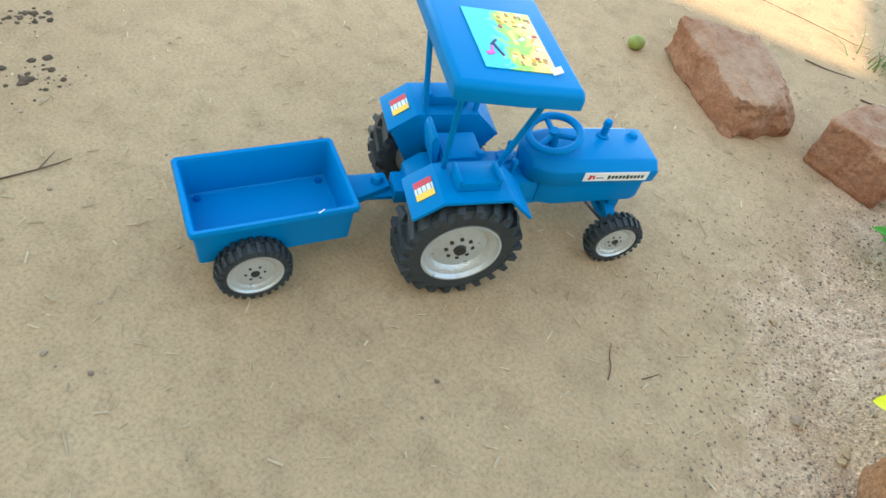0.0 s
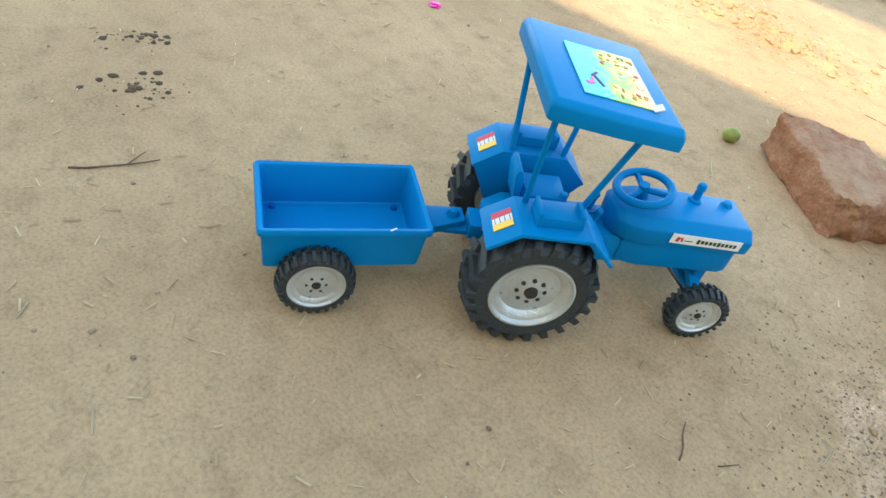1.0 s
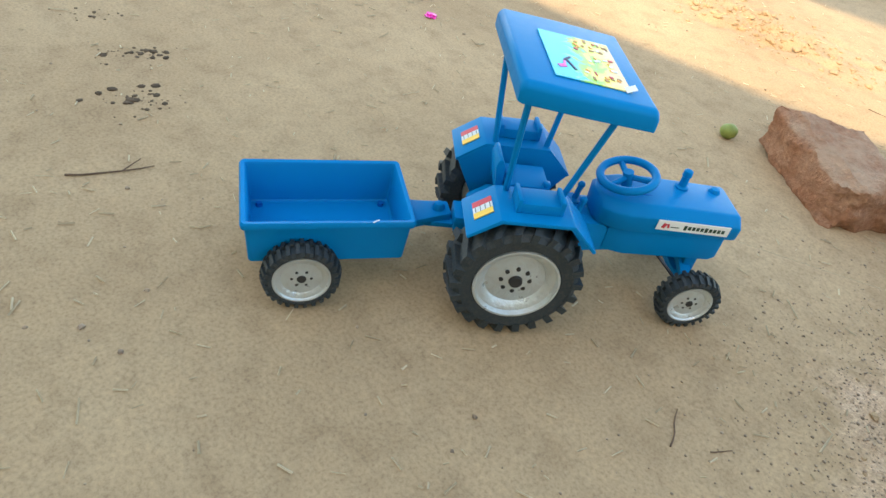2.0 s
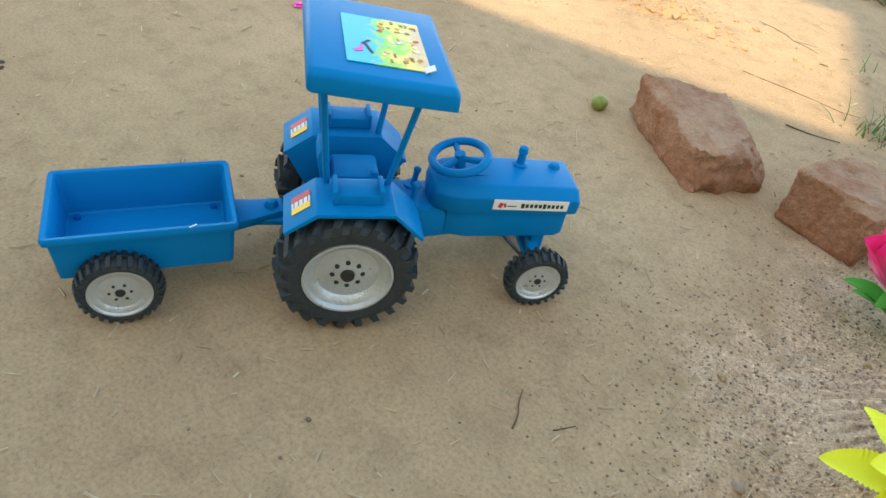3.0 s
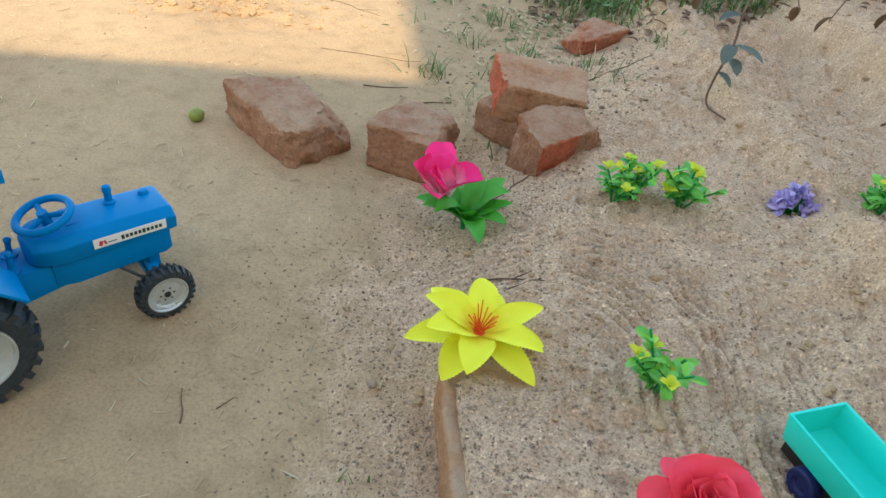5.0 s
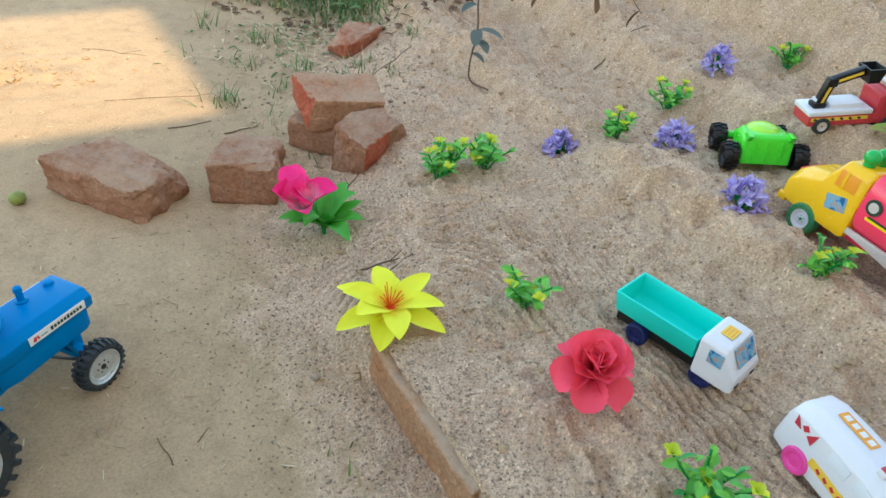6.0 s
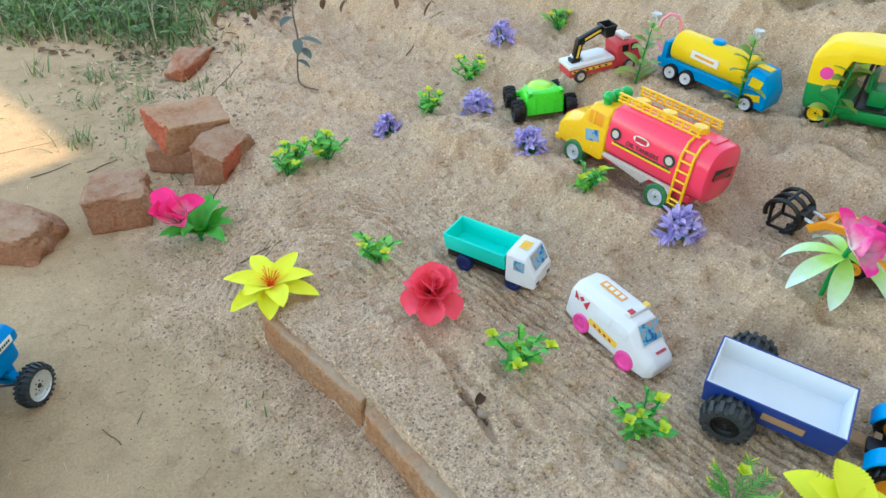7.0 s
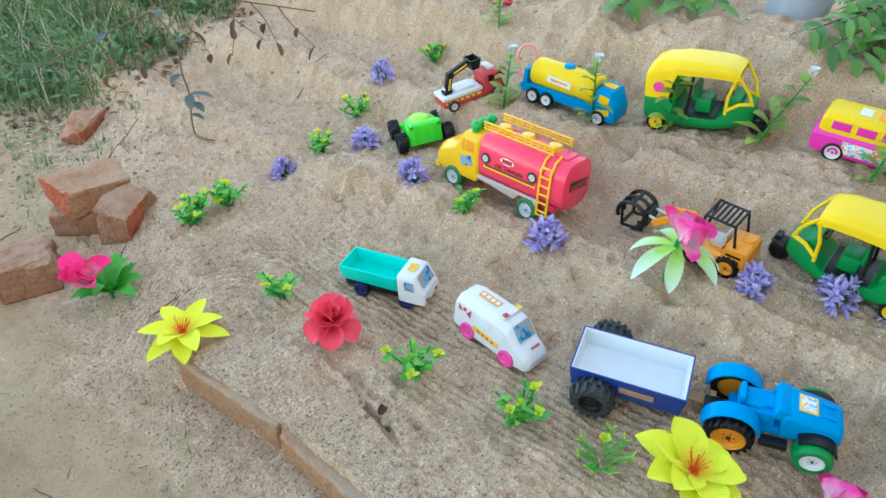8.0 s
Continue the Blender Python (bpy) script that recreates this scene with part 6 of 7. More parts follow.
    part("rear_seat", boxes([((-0.090, 0, 0.090), (0.05, 0.12, 0.030)), ((-0.116, 0, 0.136), (0.016, 0.12, 0.08))], 0.006), GREEN, t)
    part("driver_seat", boxes([((0.006, 0, 0.078), (0.045, 0.07, 0.048)), ((-0.020, 0, 0.116), (0.012, 0.07, 0.050))], 0.006), GREEN, t)
    part("dashboard", boxes([((0.092, 0, 0.106), (0.030, 0.09, 0.024), turned("Y", 20))], 0.005), GREEN, t)
    bm = bmesh.new()
    tube(bm, [(0.100, 0, 0.060), (0.074, 0, 0.126)], 0.004, 8)
    tube(bm, [(0.072, -0.040, 0.130), (0.070, 0, 0.126), (0.072, 0.040, 0.130)], 0.004, 8)
    part("handlebar", bm, BLACK, t)
    part("floor", boxes([((-0.01, 0, 0.058), (0.11, 0.126, 0.006))], 0.002), BLACK, t)
    for side in (-1, 1):
        wheel(t, -0.118, side * 0.064, 0.028, 0.028, 0.020, 0.019, side, BLACK, SUNNY, holes=5)
    part("front_fork", boxes([((0.140, 0, 0.044), (0.05, 0.026, 0.016))], 0.006), BLACK, t)
    bm = made(ball, (0.160, 0, 0.048), 0.027, (1.0, 0.95, 0.55), 14)
    box(bm, (0.174, 0, 0.064), (0.014, 0.030, 0.012))
    part("front_mudguard", bm, BLACK, t)
    wheel(t, 0.160, 0.0, 0.027, 0.027, 0.030, 0.016, -1, BLACK, BLACK)


def minibus():
    t = on_ground("toy_minibus", 1.738, -0.845, -74, "pink minibus with yellow roof and artwork", "toy minibus", half=0.08, wide=0.05)
    rings = [ring_of(-0.150, 0.050, 0.028, 0.072, 0.010), ring_of(-0.142, 0.057, 0.020, 0.080, 0.012), ring_of(0.0, 0.059, 0.018, 0.082, 0.012), ring_of(0.110, 0.058, 0.018, 0.076, 0.012), ring_of(0.145, 0.052, 0.022, 0.066, 0.012), ring_of(0.152, 0.046, 0.026, 0.056, 0.010)]
    body = part("body", outline_loft(rings, 0.005, 2, 22), HOT_PINK, t)
    rings = [ring_of(-0.138, 0.048, 0.074, 0.112, 0.010), ring_of(-0.128, 0.052, 0.074, 0.124, 0.012), ring_of(0.03, 0.053, 0.074, 0.126, 0.012), ring_of(0.070, 0.052, 0.074, 0.112, 0.012), ring_of(0.092, 0.050, 0.074, 0.082, 0.004)]
    top = part("upper_body", outline_loft(rings, 0.004, 2, 22), SUNNY, t, "yellow upper body")
    for side in (-1, 1):
        for x in (-0.088, -0.030, 0.028):
            part("window", boxes([((x, side * 0.0531, 0.098), (0.044, 0.0014, 0.022))], 0.0006), HOT_PINK, top, "pink window opening")
        part("artwork", boxes([((-0.01, side * 0.0592, 0.046), (0.125, 0.0012, 0.034))], 0.0004), CAR_ART, body, "colourful printed artwork")
    part("roof_hatch", boxes([((0.0, 0, 0.127), (0.04, 0.05, 0.004))], 0.001), ORANGE, top)
    part("roof_label", boxes([((-0.05, 0.0, 0.1265), (0.028, 0.040, 0.002))], 0.001), PAPER, top)
    for side in (-1, 1):
        for x in (-0.086, 0.092):
            wheel(t, x, side * 0.052, 0.026, 0.026, 0.018, 0.018, side, BLACK, WHITE, holes=6)


def loader():
    t = on_ground("toy_loader", 1.262, -0.745, 101, "orange loader with black cage cab and claw", "toy loader", half=0.06, wide=0.045)
    body = part("body", outline_loft([ring_of(-0.098, 0.036, 0.030, 0.088, 0.010), ring_of(-0.090, 0.042, 0.024, 0.096, 0.012), ring_of(-0.040, 0.043, 0.022, 0.090, 0.012), ring_of(-0.034, 0.042, 0.022, 0.056, 0.008), ring_of(0.050, 0.038, 0.022, 0.050, 0.008), ring_of(0.058, 0.034, 0.026, 0.046, 0.006)], 0.004, 2, 22), ORANGE, t)
    for side in (-1, 1):
        part("printed_stripe", boxes([((-0.064, side * 0.0434, 0.066), (0.036, 0.001, 0.006)), ((-0.064, side * 0.0434, 0.054), (0.030, 0.001, 0.004))]), BLACK, body)
    part("seat", boxes([((-0.012, 0, 0.064), (0.032, 0.040, 0.018)), ((-0.030, 0, 0.082), (0.008, 0.040, 0.034))], 0.004), CLEAR, t)
    bm = bmesh.new()
    for side in (-1, 1):
        tube(bm, [(-0.060, side * 0.036, 0.088), (-0.052, side * 0.036, 0.145), (0.020, side * 0.036, 0.148), (0.040, side * 0.036, 0.050)], 0.0038, 8)
    cage = part("cage", bm, BLACK, t, "black roll cage with slatted roof")
    for k in range(7):
        part("slat", made(tube, [(-0.052 + 0.012 * k, -0.036, 0.147), (-0.052 + 0.012 * k, 0.036, 0.147)], 0.0036, 6), BLACK, cage)
    part("rear_hump", made(lathe, [(0.0, 0.090), (0.014, 0.090), (0.013, 0.100), (0.0, 0.102)], 16, (-0.078, 0, 0), "z"), ORANGE, body)
    bm = bmesh.new()
    for side in (-1, 1):
        m = [(0.030, side * 0.024, 0.052), (0.070, side * 0.024, 0.088), (0.120, side * 0.024, 0.078), (0.150, side * 0.022, 0.052)]
        for p, q in zip(m, m[1:]):
            mid, d = (Vector(p) + Vector(q)) / 2, Vector(q) - Vector(p)
            box(bm, mid, (d.length + 0.01, 0.008, 0.018), turned("Y", -math.degrees(math.atan2(d.z, d.x))))
    box(bm, (0.120, 0, 0.074), (0.014, 0.05, 0.012))
    soften(bm, 0.002)
    part("arm", bm, ORANGE, t, "orange lifting arms")
    bm = bmesh.new()
    for side in (-1, 1):
        tube(bm, [(0.140, side * 0.018, 0.060), (0.170, side * 0.018, 0.064)], 0.004, 6)
    part("ram", bm, RIM, t, "silver ram")
    bm = bmesh.new()
    for side in (-1, 0, 1):
        y = side * 0.030
        tube(bm, [(0.172 + 0.040 * (1 - math.cos(a)), y, 0.052 + 0.040 * math.sin(a)) for a in (radians(-80 + 20 * k) for k in range(15))], 0.0055, 8)
    for a in (-70, 10, 90, 170):
        p = (0.172 + 0.040 * (1 - math.cos(radians(a))), 0.052 + 0.040 * math.sin(radians(a)))
        tube(bm, [(p[0], -0.032, p[1]), (p[0], 0.032, p[1])], 0.0045, 8)
    box(bm, (0.176, 0, 0.054), (0.016, 0.05, 0.04))
    for y in (-0.030, 0.030):
        tube(bm, [(0.176, y, 0.020), (0.236, y, 0.014), (0.240, y, 0.070)], 0.005, 6)
    tube(bm, [(0.238, -0.030, 0.016), (0.238, 0.030, 0.016)], 0.005, 6)
    tube(bm, [(0.240, -0.030, 0.070), (0.240, 0.030, 0.070)], 0.005, 6)
    part("claw", bm, BLACK, t, "round black grab claw")
    for side in (-1, 1):
        wheel(t, -0.055, side * 0.042, 0.030, 0.030, 0.022, 0.018, side, BLACK, ORANGE, lugs=14, lug=0.003, bars=True, holes=5)
        wheel(t, 0.030, side * 0.040, 0.026, 0.026, 0.020, 0.015, side, BLACK, ORANGE, holes=5)


def card_trailer():
    t = on_ground("toy_trailer", 0.832, -0.868, -60, "home-made blue card trailer with white inside", "toy trailer", half=0.07, wide=0.06)

    def ring(hx, hy, z):
        return [(-hx, -hy, z), (hx, -hy, z), (hx, hy, z), (-hx, hy, z)]

    bm = bmesh.new()
    loft(bm, [ring(0.112, 0.056, 0.040), ring(0.118, 0.062, 0.098), ring(0.1155, 0.0595, 0.098), ring(0.110, 0.054, 0.046)])
    tub = part("tub", bm, COBALT, t)
    bm = bmesh.new()
    loft(bm, [ring(0.1148, 0.0588, 0.0975), ring(0.1125, 0.0565, 0.0975), ring(0.107, 0.051, 0.056), ring(0.02, 0.01, 0.0558)], caps=False)
    bmesh.ops.contextual_create(bm, geom=[e for e in bm.edges if e.is_boundary and max(abs(v.co.x) for v in e.verts) < 0.03])
    bmesh.ops.recalc_face_normals(bm, faces=bm.faces[:])
    for f in bm.faces:
        if f.calc_center_median().z < 0.0565 and f.normal.z < 0:
            f.normal_flip()
    part("lining", bm, FOAM, tub, "white foam board lining")
    part("tape", boxes([((0.022, -0.0606, 0.070), (0.070, 0.0012, 0.018), turned("X", 6))]), CARD, tub, "strip of brown tape")
    part("drawbar", boxes([((0.140, 0, 0.046), (0.060, 0.024, 0.006)), ((0.166, 0, 0.055), (0.012, 0.030, 0.018))], 0.001), CARD, t, "brown card drawbar")
    for side in (-1, 1):
        wheel(t, -0.060, side * (0.082 if side < 0 else 0.090), 0.047, 0.047, 0.040, 0.024, side, GREY_RUBBER, BLACK, lugs=16, lug=0.006, bars=True, holes=6)
    part("axle", made(lathe, [(0.0, -0.08), (0.006, -0.08), (0.006, 0.08), (0.0, 0.08)], 10, (-0.060, 0, 0.046)), BLACK, t)


def small_tractor():
    t = on_ground("toy_tractor", 0.959, -1.112, -58.8, "small sky-blue toy tractor with orange and green wheels", "toy tractor", half=0.07, wide=0.05)
    hood = part("hood", outline_loft([ring_of(0.018, 0.036, 0.042, 0.104, 0.008), ring_of(0.026, 0.040, 0.040, 0.112, 0.010), ring_of(0.080, 0.040, 0.042, 0.102, 0.012), ring_of(0.118, 0.037, 0.044, 0.090, 0.010), ring_of(0.124, 0.033, 0.048, 0.082, 0.008)], 0.004, 2, 22), SKY_BLUE, t)
    slope = turned("Y", 10.5)
    part("hood_sticker", boxes([((0.060, 0, 0.1075), (0.034, 0.040, 0.0014), slope)], 0.0004), YELLOW_INK, hood, "bordered picture sticker")
    part("sticker_picture", boxes([((0.060, 0, 0.1084), (0.027, 0.032, 0.0012), slope)]), CAR_ART, hood)
    for k in (-1, 1):
        part("vent", boxes([((0.096, k * 0.014, 0.0985), (0.026, 0.006, 0.003), slope)], 0.001), SKY_BLUE, hood)
    part("floor", boxes([((-0.02, 0, 0.046), (0.11, 0.070, 0.018)), ((-0.010, 0, 0.060), (0.03, 0.05, 0.016))], 0.004), SKY_BLUE, t)
    part("seat", boxes([((-0.026, 0, 0.072), (0.07, 0.062, 0.036)), ((-0.030, 0, 0.090), (0.036, 0.044, 0.016)), ((-0.052, 0, 0.098), (0.012, 0.044, 0.030), turned("Y", -10))], 0.006), SKY_BLUE, t)
    part("dashboard", boxes([((0.016, 0, 0.100), (0.022, 0.072, 0.030), turned("Y", 20)), ((-0.005, 0, 0.082), (0.03, 0.03, 0.03))], 0.003), SKY_BLUE, t)
    for side in (-1, 1):
        bm = bmesh.new()
        arc = [(-0.068 + 0.056 * math.cos(radians(a)), 0.050 + 0.058 * math.sin(radians(a))) for a in range(10, 171, 16)]
        inner = [(-0.068 + 0.050 * math.cos(radians(a)), 0.050 + 0.052 * math.sin(radians(a))) for a in range(170, 9, -16)]
        prism(bm, arc + inner, side * 0.032, side * 0.068)
        soften(bm, 0.002, 1, 40)
        part("mudguard", bm, SKY_BLUE, t)
        bm = made(prism, [(0.080 + 0.042 * math.cos(radians(a)), 0.036 + 0.042 * math.sin(radians(a))) for a in range(15, 136, 12)] + [(0.080 + 0.038 * math.cos(radians(a)), 0.036 + 0.038 * math.sin(radians(a))) for a in range(135, 14, -12)], side * 0.036, side * 0.064)
        part("front_mudguard", bm, BLACK, t)
        wheel(t, -0.068, side * 0.062, 0.047, 0.047, 0.034, 0.031, side, BLACK, ORANGE, lugs=18, lug=0.004, holes=5)
        wheel(t, 0.080, side * 0.062, 0.036, 0.036, 0.034, 0.021, side, GREEN, WHITE, holes=5, hub=GREEN)
    for s in (-1, 1):
        part("step", boxes([((0.012, s * 0.050, 0.034), (0.05, 0.02, 0.014))], 0.002), BLACK, t)
    part("hitch", boxes([((-0.100, 0, 0.046), (0.04, 0.03, 0.014))], 0.003), BLACK, t)


def blue_car():
    t = on_ground("toy_car", 1.170, -1.345, -62, "rounded blue plastic toy car on the sand", "toy car", half=0.06, wide=0.05)
    rings = [ring_of(-0.110, 0.036, 0.030, 0.062, 0.012), ring_of(-0.098, 0.050, 0.022, 0.082, 0.018), ring_of(-0.02, 0.054, 0.020, 0.096, 0.020), ring_of(0.06, 0.052, 0.020, 0.078, 0.018), ring_of(0.105, 0.040, 0.026, 0.056, 0.012)]
    part("body", outline_loft(rings, 0.006, 3, 18), SKY_BLUE, t)
    for side in (-1, 1):
        for x in (-0.062, 0.060):
            wheel(t, x, side * 0.046, 0.024, 0.024, 0.018, 0.016, side, BLACK, WHITE)


tip_truck()
van()
oil_tanker()
buggy()
crane_truck()
water_tanker()
rickshaw(1.628, -0.412, -68, 0.98, "green and yellow auto rickshaw facing down the track")
rickshaw(1.386, -1.008, 103, 0.94, "green and yellow auto rickshaw facing up the track")
minibus()
loader()
card_trailer()
small_tractor()
blue_car()


# ---- what lies and grows about ----
def blade(bm, x, y, z, length, width, heading, lean, curl):
    """One grass blade of three bent pieces."""
    h = radians(heading)
    side = Vector((-math.sin(h), math.cos(h), 0)) * width
    p, rows = Vector((x, y, z)), []
    for k in range(4):
        w = side * (1, 0.85, 0.55, 0.08)[k]
        rows.append((bm.verts.new(p - w), bm.verts.new(p + w)))
        a = radians(lean + curl * k)
        p = p + Vector((math.cos(h) * math.sin(a), math.sin(h) * math.sin(a), math.cos(a))) * length / 3
    for a, b in zip(rows, rows[1:]):
        bm.faces.new((a[0], a[1], b[1], b[0]))


def scatter_grass():
    rng = random.Random(31)
    bm, dry = bmesh.new(), bmesh.new()

    def edge(x):
        return float(np.interp(x, (-1.6, -0.6, -0.3, 0.0, 0.2, 0.36, 0.6, 0.95, 1.3, 1.8), (2.25, 2.12, 1.92, 1.72, 1.50, 1.40, 1.60, 1.62, 2.0, 2.5)))

    n = 0
    while n < 24000:
        x, y = rng.uniform(-1.6, 1.8), rng.uniform(1.3, 3.6)
        over = y - edge(x)
        if over < -0.02 or rng.random() > 0.35 + over * 1.6:
            continue
        n += 1
        tall = rng.uniform(0.07, 0.20) * min(1.0, 0.5 + over * 2.2)
        if n % 160 == 0:  # a long dry stalk bent over the rest
            blade(dry, x, y, lift_fast(x, y) + 0.03, rng.uniform(0.2, 0.4), 0.0022, rng.uniform(0, 360), rng.uniform(40, 70), rng.uniform(2, 12))
        blade(bm if rng.random() < 0.88 else dry, x, y, lift_fast(x, y) - 0.004, tall, rng.uniform(0.0018, 0.0042), rng.uniform(0, 360), rng.uniform(5, 60), rng.uniform(5, 34))
    # broad weeds among the blades
    for k in range(2600):
        x, y = rng.uniform(-1.2, 1.6), rng.uniform(1.4, 3.3)
        if y > edge(x) + 0.03:
            petal(bm, spin(x, y, lift_fast(x, y) + rng.uniform(0.01, 0.10), rng.uniform(0, 360)), rng.uniform(0.03, 0.07), rng.uniform(0.012, 0.026), rng.uniform(10, 60), rng.uniform(-40, 10), cup=0.3, steps=5, cross=2)
    tufts = [(-0.188, 0.955, 26, 0.07), (-0.225, 0.99, 14, 0.09), (-0.16, 1.23, 26, 0.08), (-0.29, 1.60, 20, 0.15), (-0.10, 1.45, 30, 0.09), (0.02, 1.20, 30, 0.06), (0.20, 1.15, 34, 0.06), (0.14, 1.02, 18, 0.09), (-0.013, -0.331, 7, 0.05), (-0.08, 0.86, 12, 0.06), (0.30, 0.98, 12, 0.07), (-0.05, 1.05, 24, 0.05), (0.40, 1.25, 24, 0.07), (-0.2, 0.6, 7, 0.035), (0.06, 0.60, 8, 0.05), (-0.35, 1.30, 8, 0.10)]
    for k in range(620):  # trampled weeds and clippings that thin out towards the bricks
        y = 1.62 - abs(rng.gauss(0, 0.26))
        x = rng.gauss(0.02, 0.15) + 0.10 * (y - 1.1)
        if y > 0.80:
            petal(bm if rng.random() < 0.4 else dry, spin(x, y, lift_fast(x, y) + 0.002, rng.uniform(0, 360), rng.uniform(-30, 30)), rng.uniform(0.010, 0.034), rng.uniform(0.003, 0.009), rng.uniform(0, 50), rng.uniform(-40, 10), cup=0.4, steps=4, cross=2)
    for x, y, count, tall in tufts:
        for k in range(count):
            px, py = x + rng.gauss(0, 0.028), y + rng.gauss(0, 0.028)
            blade(bm if rng.random() < 0.8 else dry, px, py, lift_fast(px, py) - 0.003, tall * rng.uniform(0.5, 1.2), rng.uniform(0.0012, 0.0026), rng.uniform(0, 360), rng.uniform(10, 60), rng.uniform(0, 25))
    tagged(new("grass", finish(bm, GRASS, "grass", False)), "rank green grass and weeds at the yard's edge", "grass", kind="stuff")
    tagged(new("dry_grass", finish(dry, STRAW, "dry_grass", False)), "dry straw-coloured blades among the grass", "grass", kind="stuff")


GX, GY = np.arange(-2.4, 3.0, 0.01), np.arange(-2.0, 4.0, 0.01)
TABLE = ground_height(*np.meshgrid(GX, GY, indexing="ij"))


def lift_fast(x, y):
    return float(TABLE[min(len(GX) - 1, max(0, int((x + 2.4) / 0.01 + 0.5))), min(len(GY) - 1, max(0, int((y + 2.0) / 0.01 + 0.5)))])


def lumps(name, count, place, small, large, mat, label, seed, flat=0.7):
    """Many small broken lumps as one scatter."""
    rng = random.Random(seed)
    base = bmesh.new()
    bmesh.ops.create_icosphere(base, subdivisions=1, radius=1)
    shape = [v.co.copy() for v in base.verts]
    tris = [[v.index for v in f.verts] for f in base.faces]
    base.free()
    verts, faces = [], []
    while len(verts) < count * len(shape):
        spot = place(rng)
        if spot is None:
            continue
        x, y = spot
        r = small * (large / small) ** (rng.random() ** 2.2)
        turn = Euler((rng.uniform(0, 6), rng.uniform(0, 6), rng.uniform(0, 6))).to_matrix()
        k = len(verts)
        z = lift_fast(x, y) + r * flat * 0.25
        for co in shape:
            p = turn @ (co * r * rng.uniform(0.7, 1.25))
            verts.append(((x + p.x) * U, (y + p.y) * U, (z + p.z * flat) * U))
        faces += [[k + i for i in t] for t in tris]
    me = bpy.data.meshes.new(name)
    me.from_pydata(verts, [], faces)
    me.materials.append(mat)
    tagged(new(name, me), label, "gravel", kind="stuff")


def in_sand(rng):
    x, y = rng.uniform(-0.25, 2.0), rng.uniform(-1.4, 1.6)
    off = x - float(np.interp(y, EDGE_Y, EDGE_X))
    return (x, y) if off > -0.16 and (off > 0 or rng.random() < 0.8) else None


def by_edging(rng):
    return (rng.uniform(0.05, 0.80), rng.uniform(-0.85, 0.40))


def near_edge(rng):
    y = rng.uniform(-1.0, 1.2)
    x = float(np.interp(y, EDGE_Y, EDGE_X)) + rng.gauss(-0.03, 0.13)
    return (x, y)


def on_dirt(rng):
    x, y = rng.uniform(-1.7, 0.2), rng.uniform(-1.1, 1.7)
    return (x, y) if x < float(np.interp(y, EDGE_Y, EDGE_X)) - 0.02 else None


def churned(rng):
    return (-1.0 + rng.gauss(0, 0.22), 1.2 + rng.gauss(0, 0.075))


def behind(rng):
    x, y = rng.choice(((-1.40, -0.47), (-1.42, -0.52), (-1.22, -0.53), (-1.27, -0.55), (-1.60, -0.49)))
    return (x + rng.gauss(0, 0.018), y + rng.gauss(0, 0.030))


def by_bricks(rng):
    return (rng.uniform(-0.25, 0.4), rng.uniform(0.75, 1.45))


def leaf_litter():
    """Dead leaves along the foot of the grass."""
    rng = random.Random(57)
    bm = bmesh.new()
    for k in range(230):
        x = rng.uniform(-1.0, 1.3)
        y = float(np.interp(x, (-1.6, -0.6, -0.3, 0.0, 0.2, 0.36, 0.6, 0.95, 1.3, 1.8), (2.25, 2.12, 1.92, 1.72, 1.50, 1.40, 1.60, 1.62, 2.0, 2.5))) + rng.gauss(0.0, 0.10)
        petal(bm, spin(x, y, lift_fast(x, y) + 0.004, rng.uniform(0, 360), rng.uniform(-20, 20)), rng.uniform(0.02, 0.05), rng.uniform(0.010, 0.022), rng.uniform(0, 40), rng.uniform(-40, 10), cup=0.5, steps=5, cross=2)
    tagged(new("leaf_litter", finish(bm, BROWN_LEAF, "leaf_litter", False)), "dead brown leaves along the grass edge", "leaves", kind="stuff")


def straw_bits():
    rng = random.Random(53)
    verts, faces = [], []
    for k in range(1700):
        spot = on_dirt(rng) if k % 5 else in_sand(rng)
        if spot is None:
            continue
        x, y = spot
        long, wide, a = rng.uniform(0.003, 0.011) * (2.2 if rng.random() < 0.04 else 1), rng.uniform(0.0007, 0.0016), rng.uniform(0, math.pi)
        dx, dy = math.cos(a) * long, math.sin(a) * long
        nx, ny = -math.sin(a) * wide, math.cos(a) * wide
        z = lift_fast(x, y) + 0.0022
        i = len(verts)
        for sx, sy, up in ((-1, -1, 0), (1, -1, 0), (1, 1, 0), (-1, 1, 0), (-1, 0, 1), (1, 0, 1)):
            verts.append(((x + sx * dx + sy * nx) * U, (y + sx * dy + sy * ny) * U, (z + up * wide) * U))
        faces += [[i, i + 1, i + 5, i + 4], [i + 2, i + 3, i + 4, i + 5]]
    me = bpy.data.meshes.new("straw")
    me.from_pydata(verts, [], faces)
    me.materials.append(STRAW)
    tagged(new("straw", me), "short flecks of straw strewn over the yard", "straw", kind="stuff")


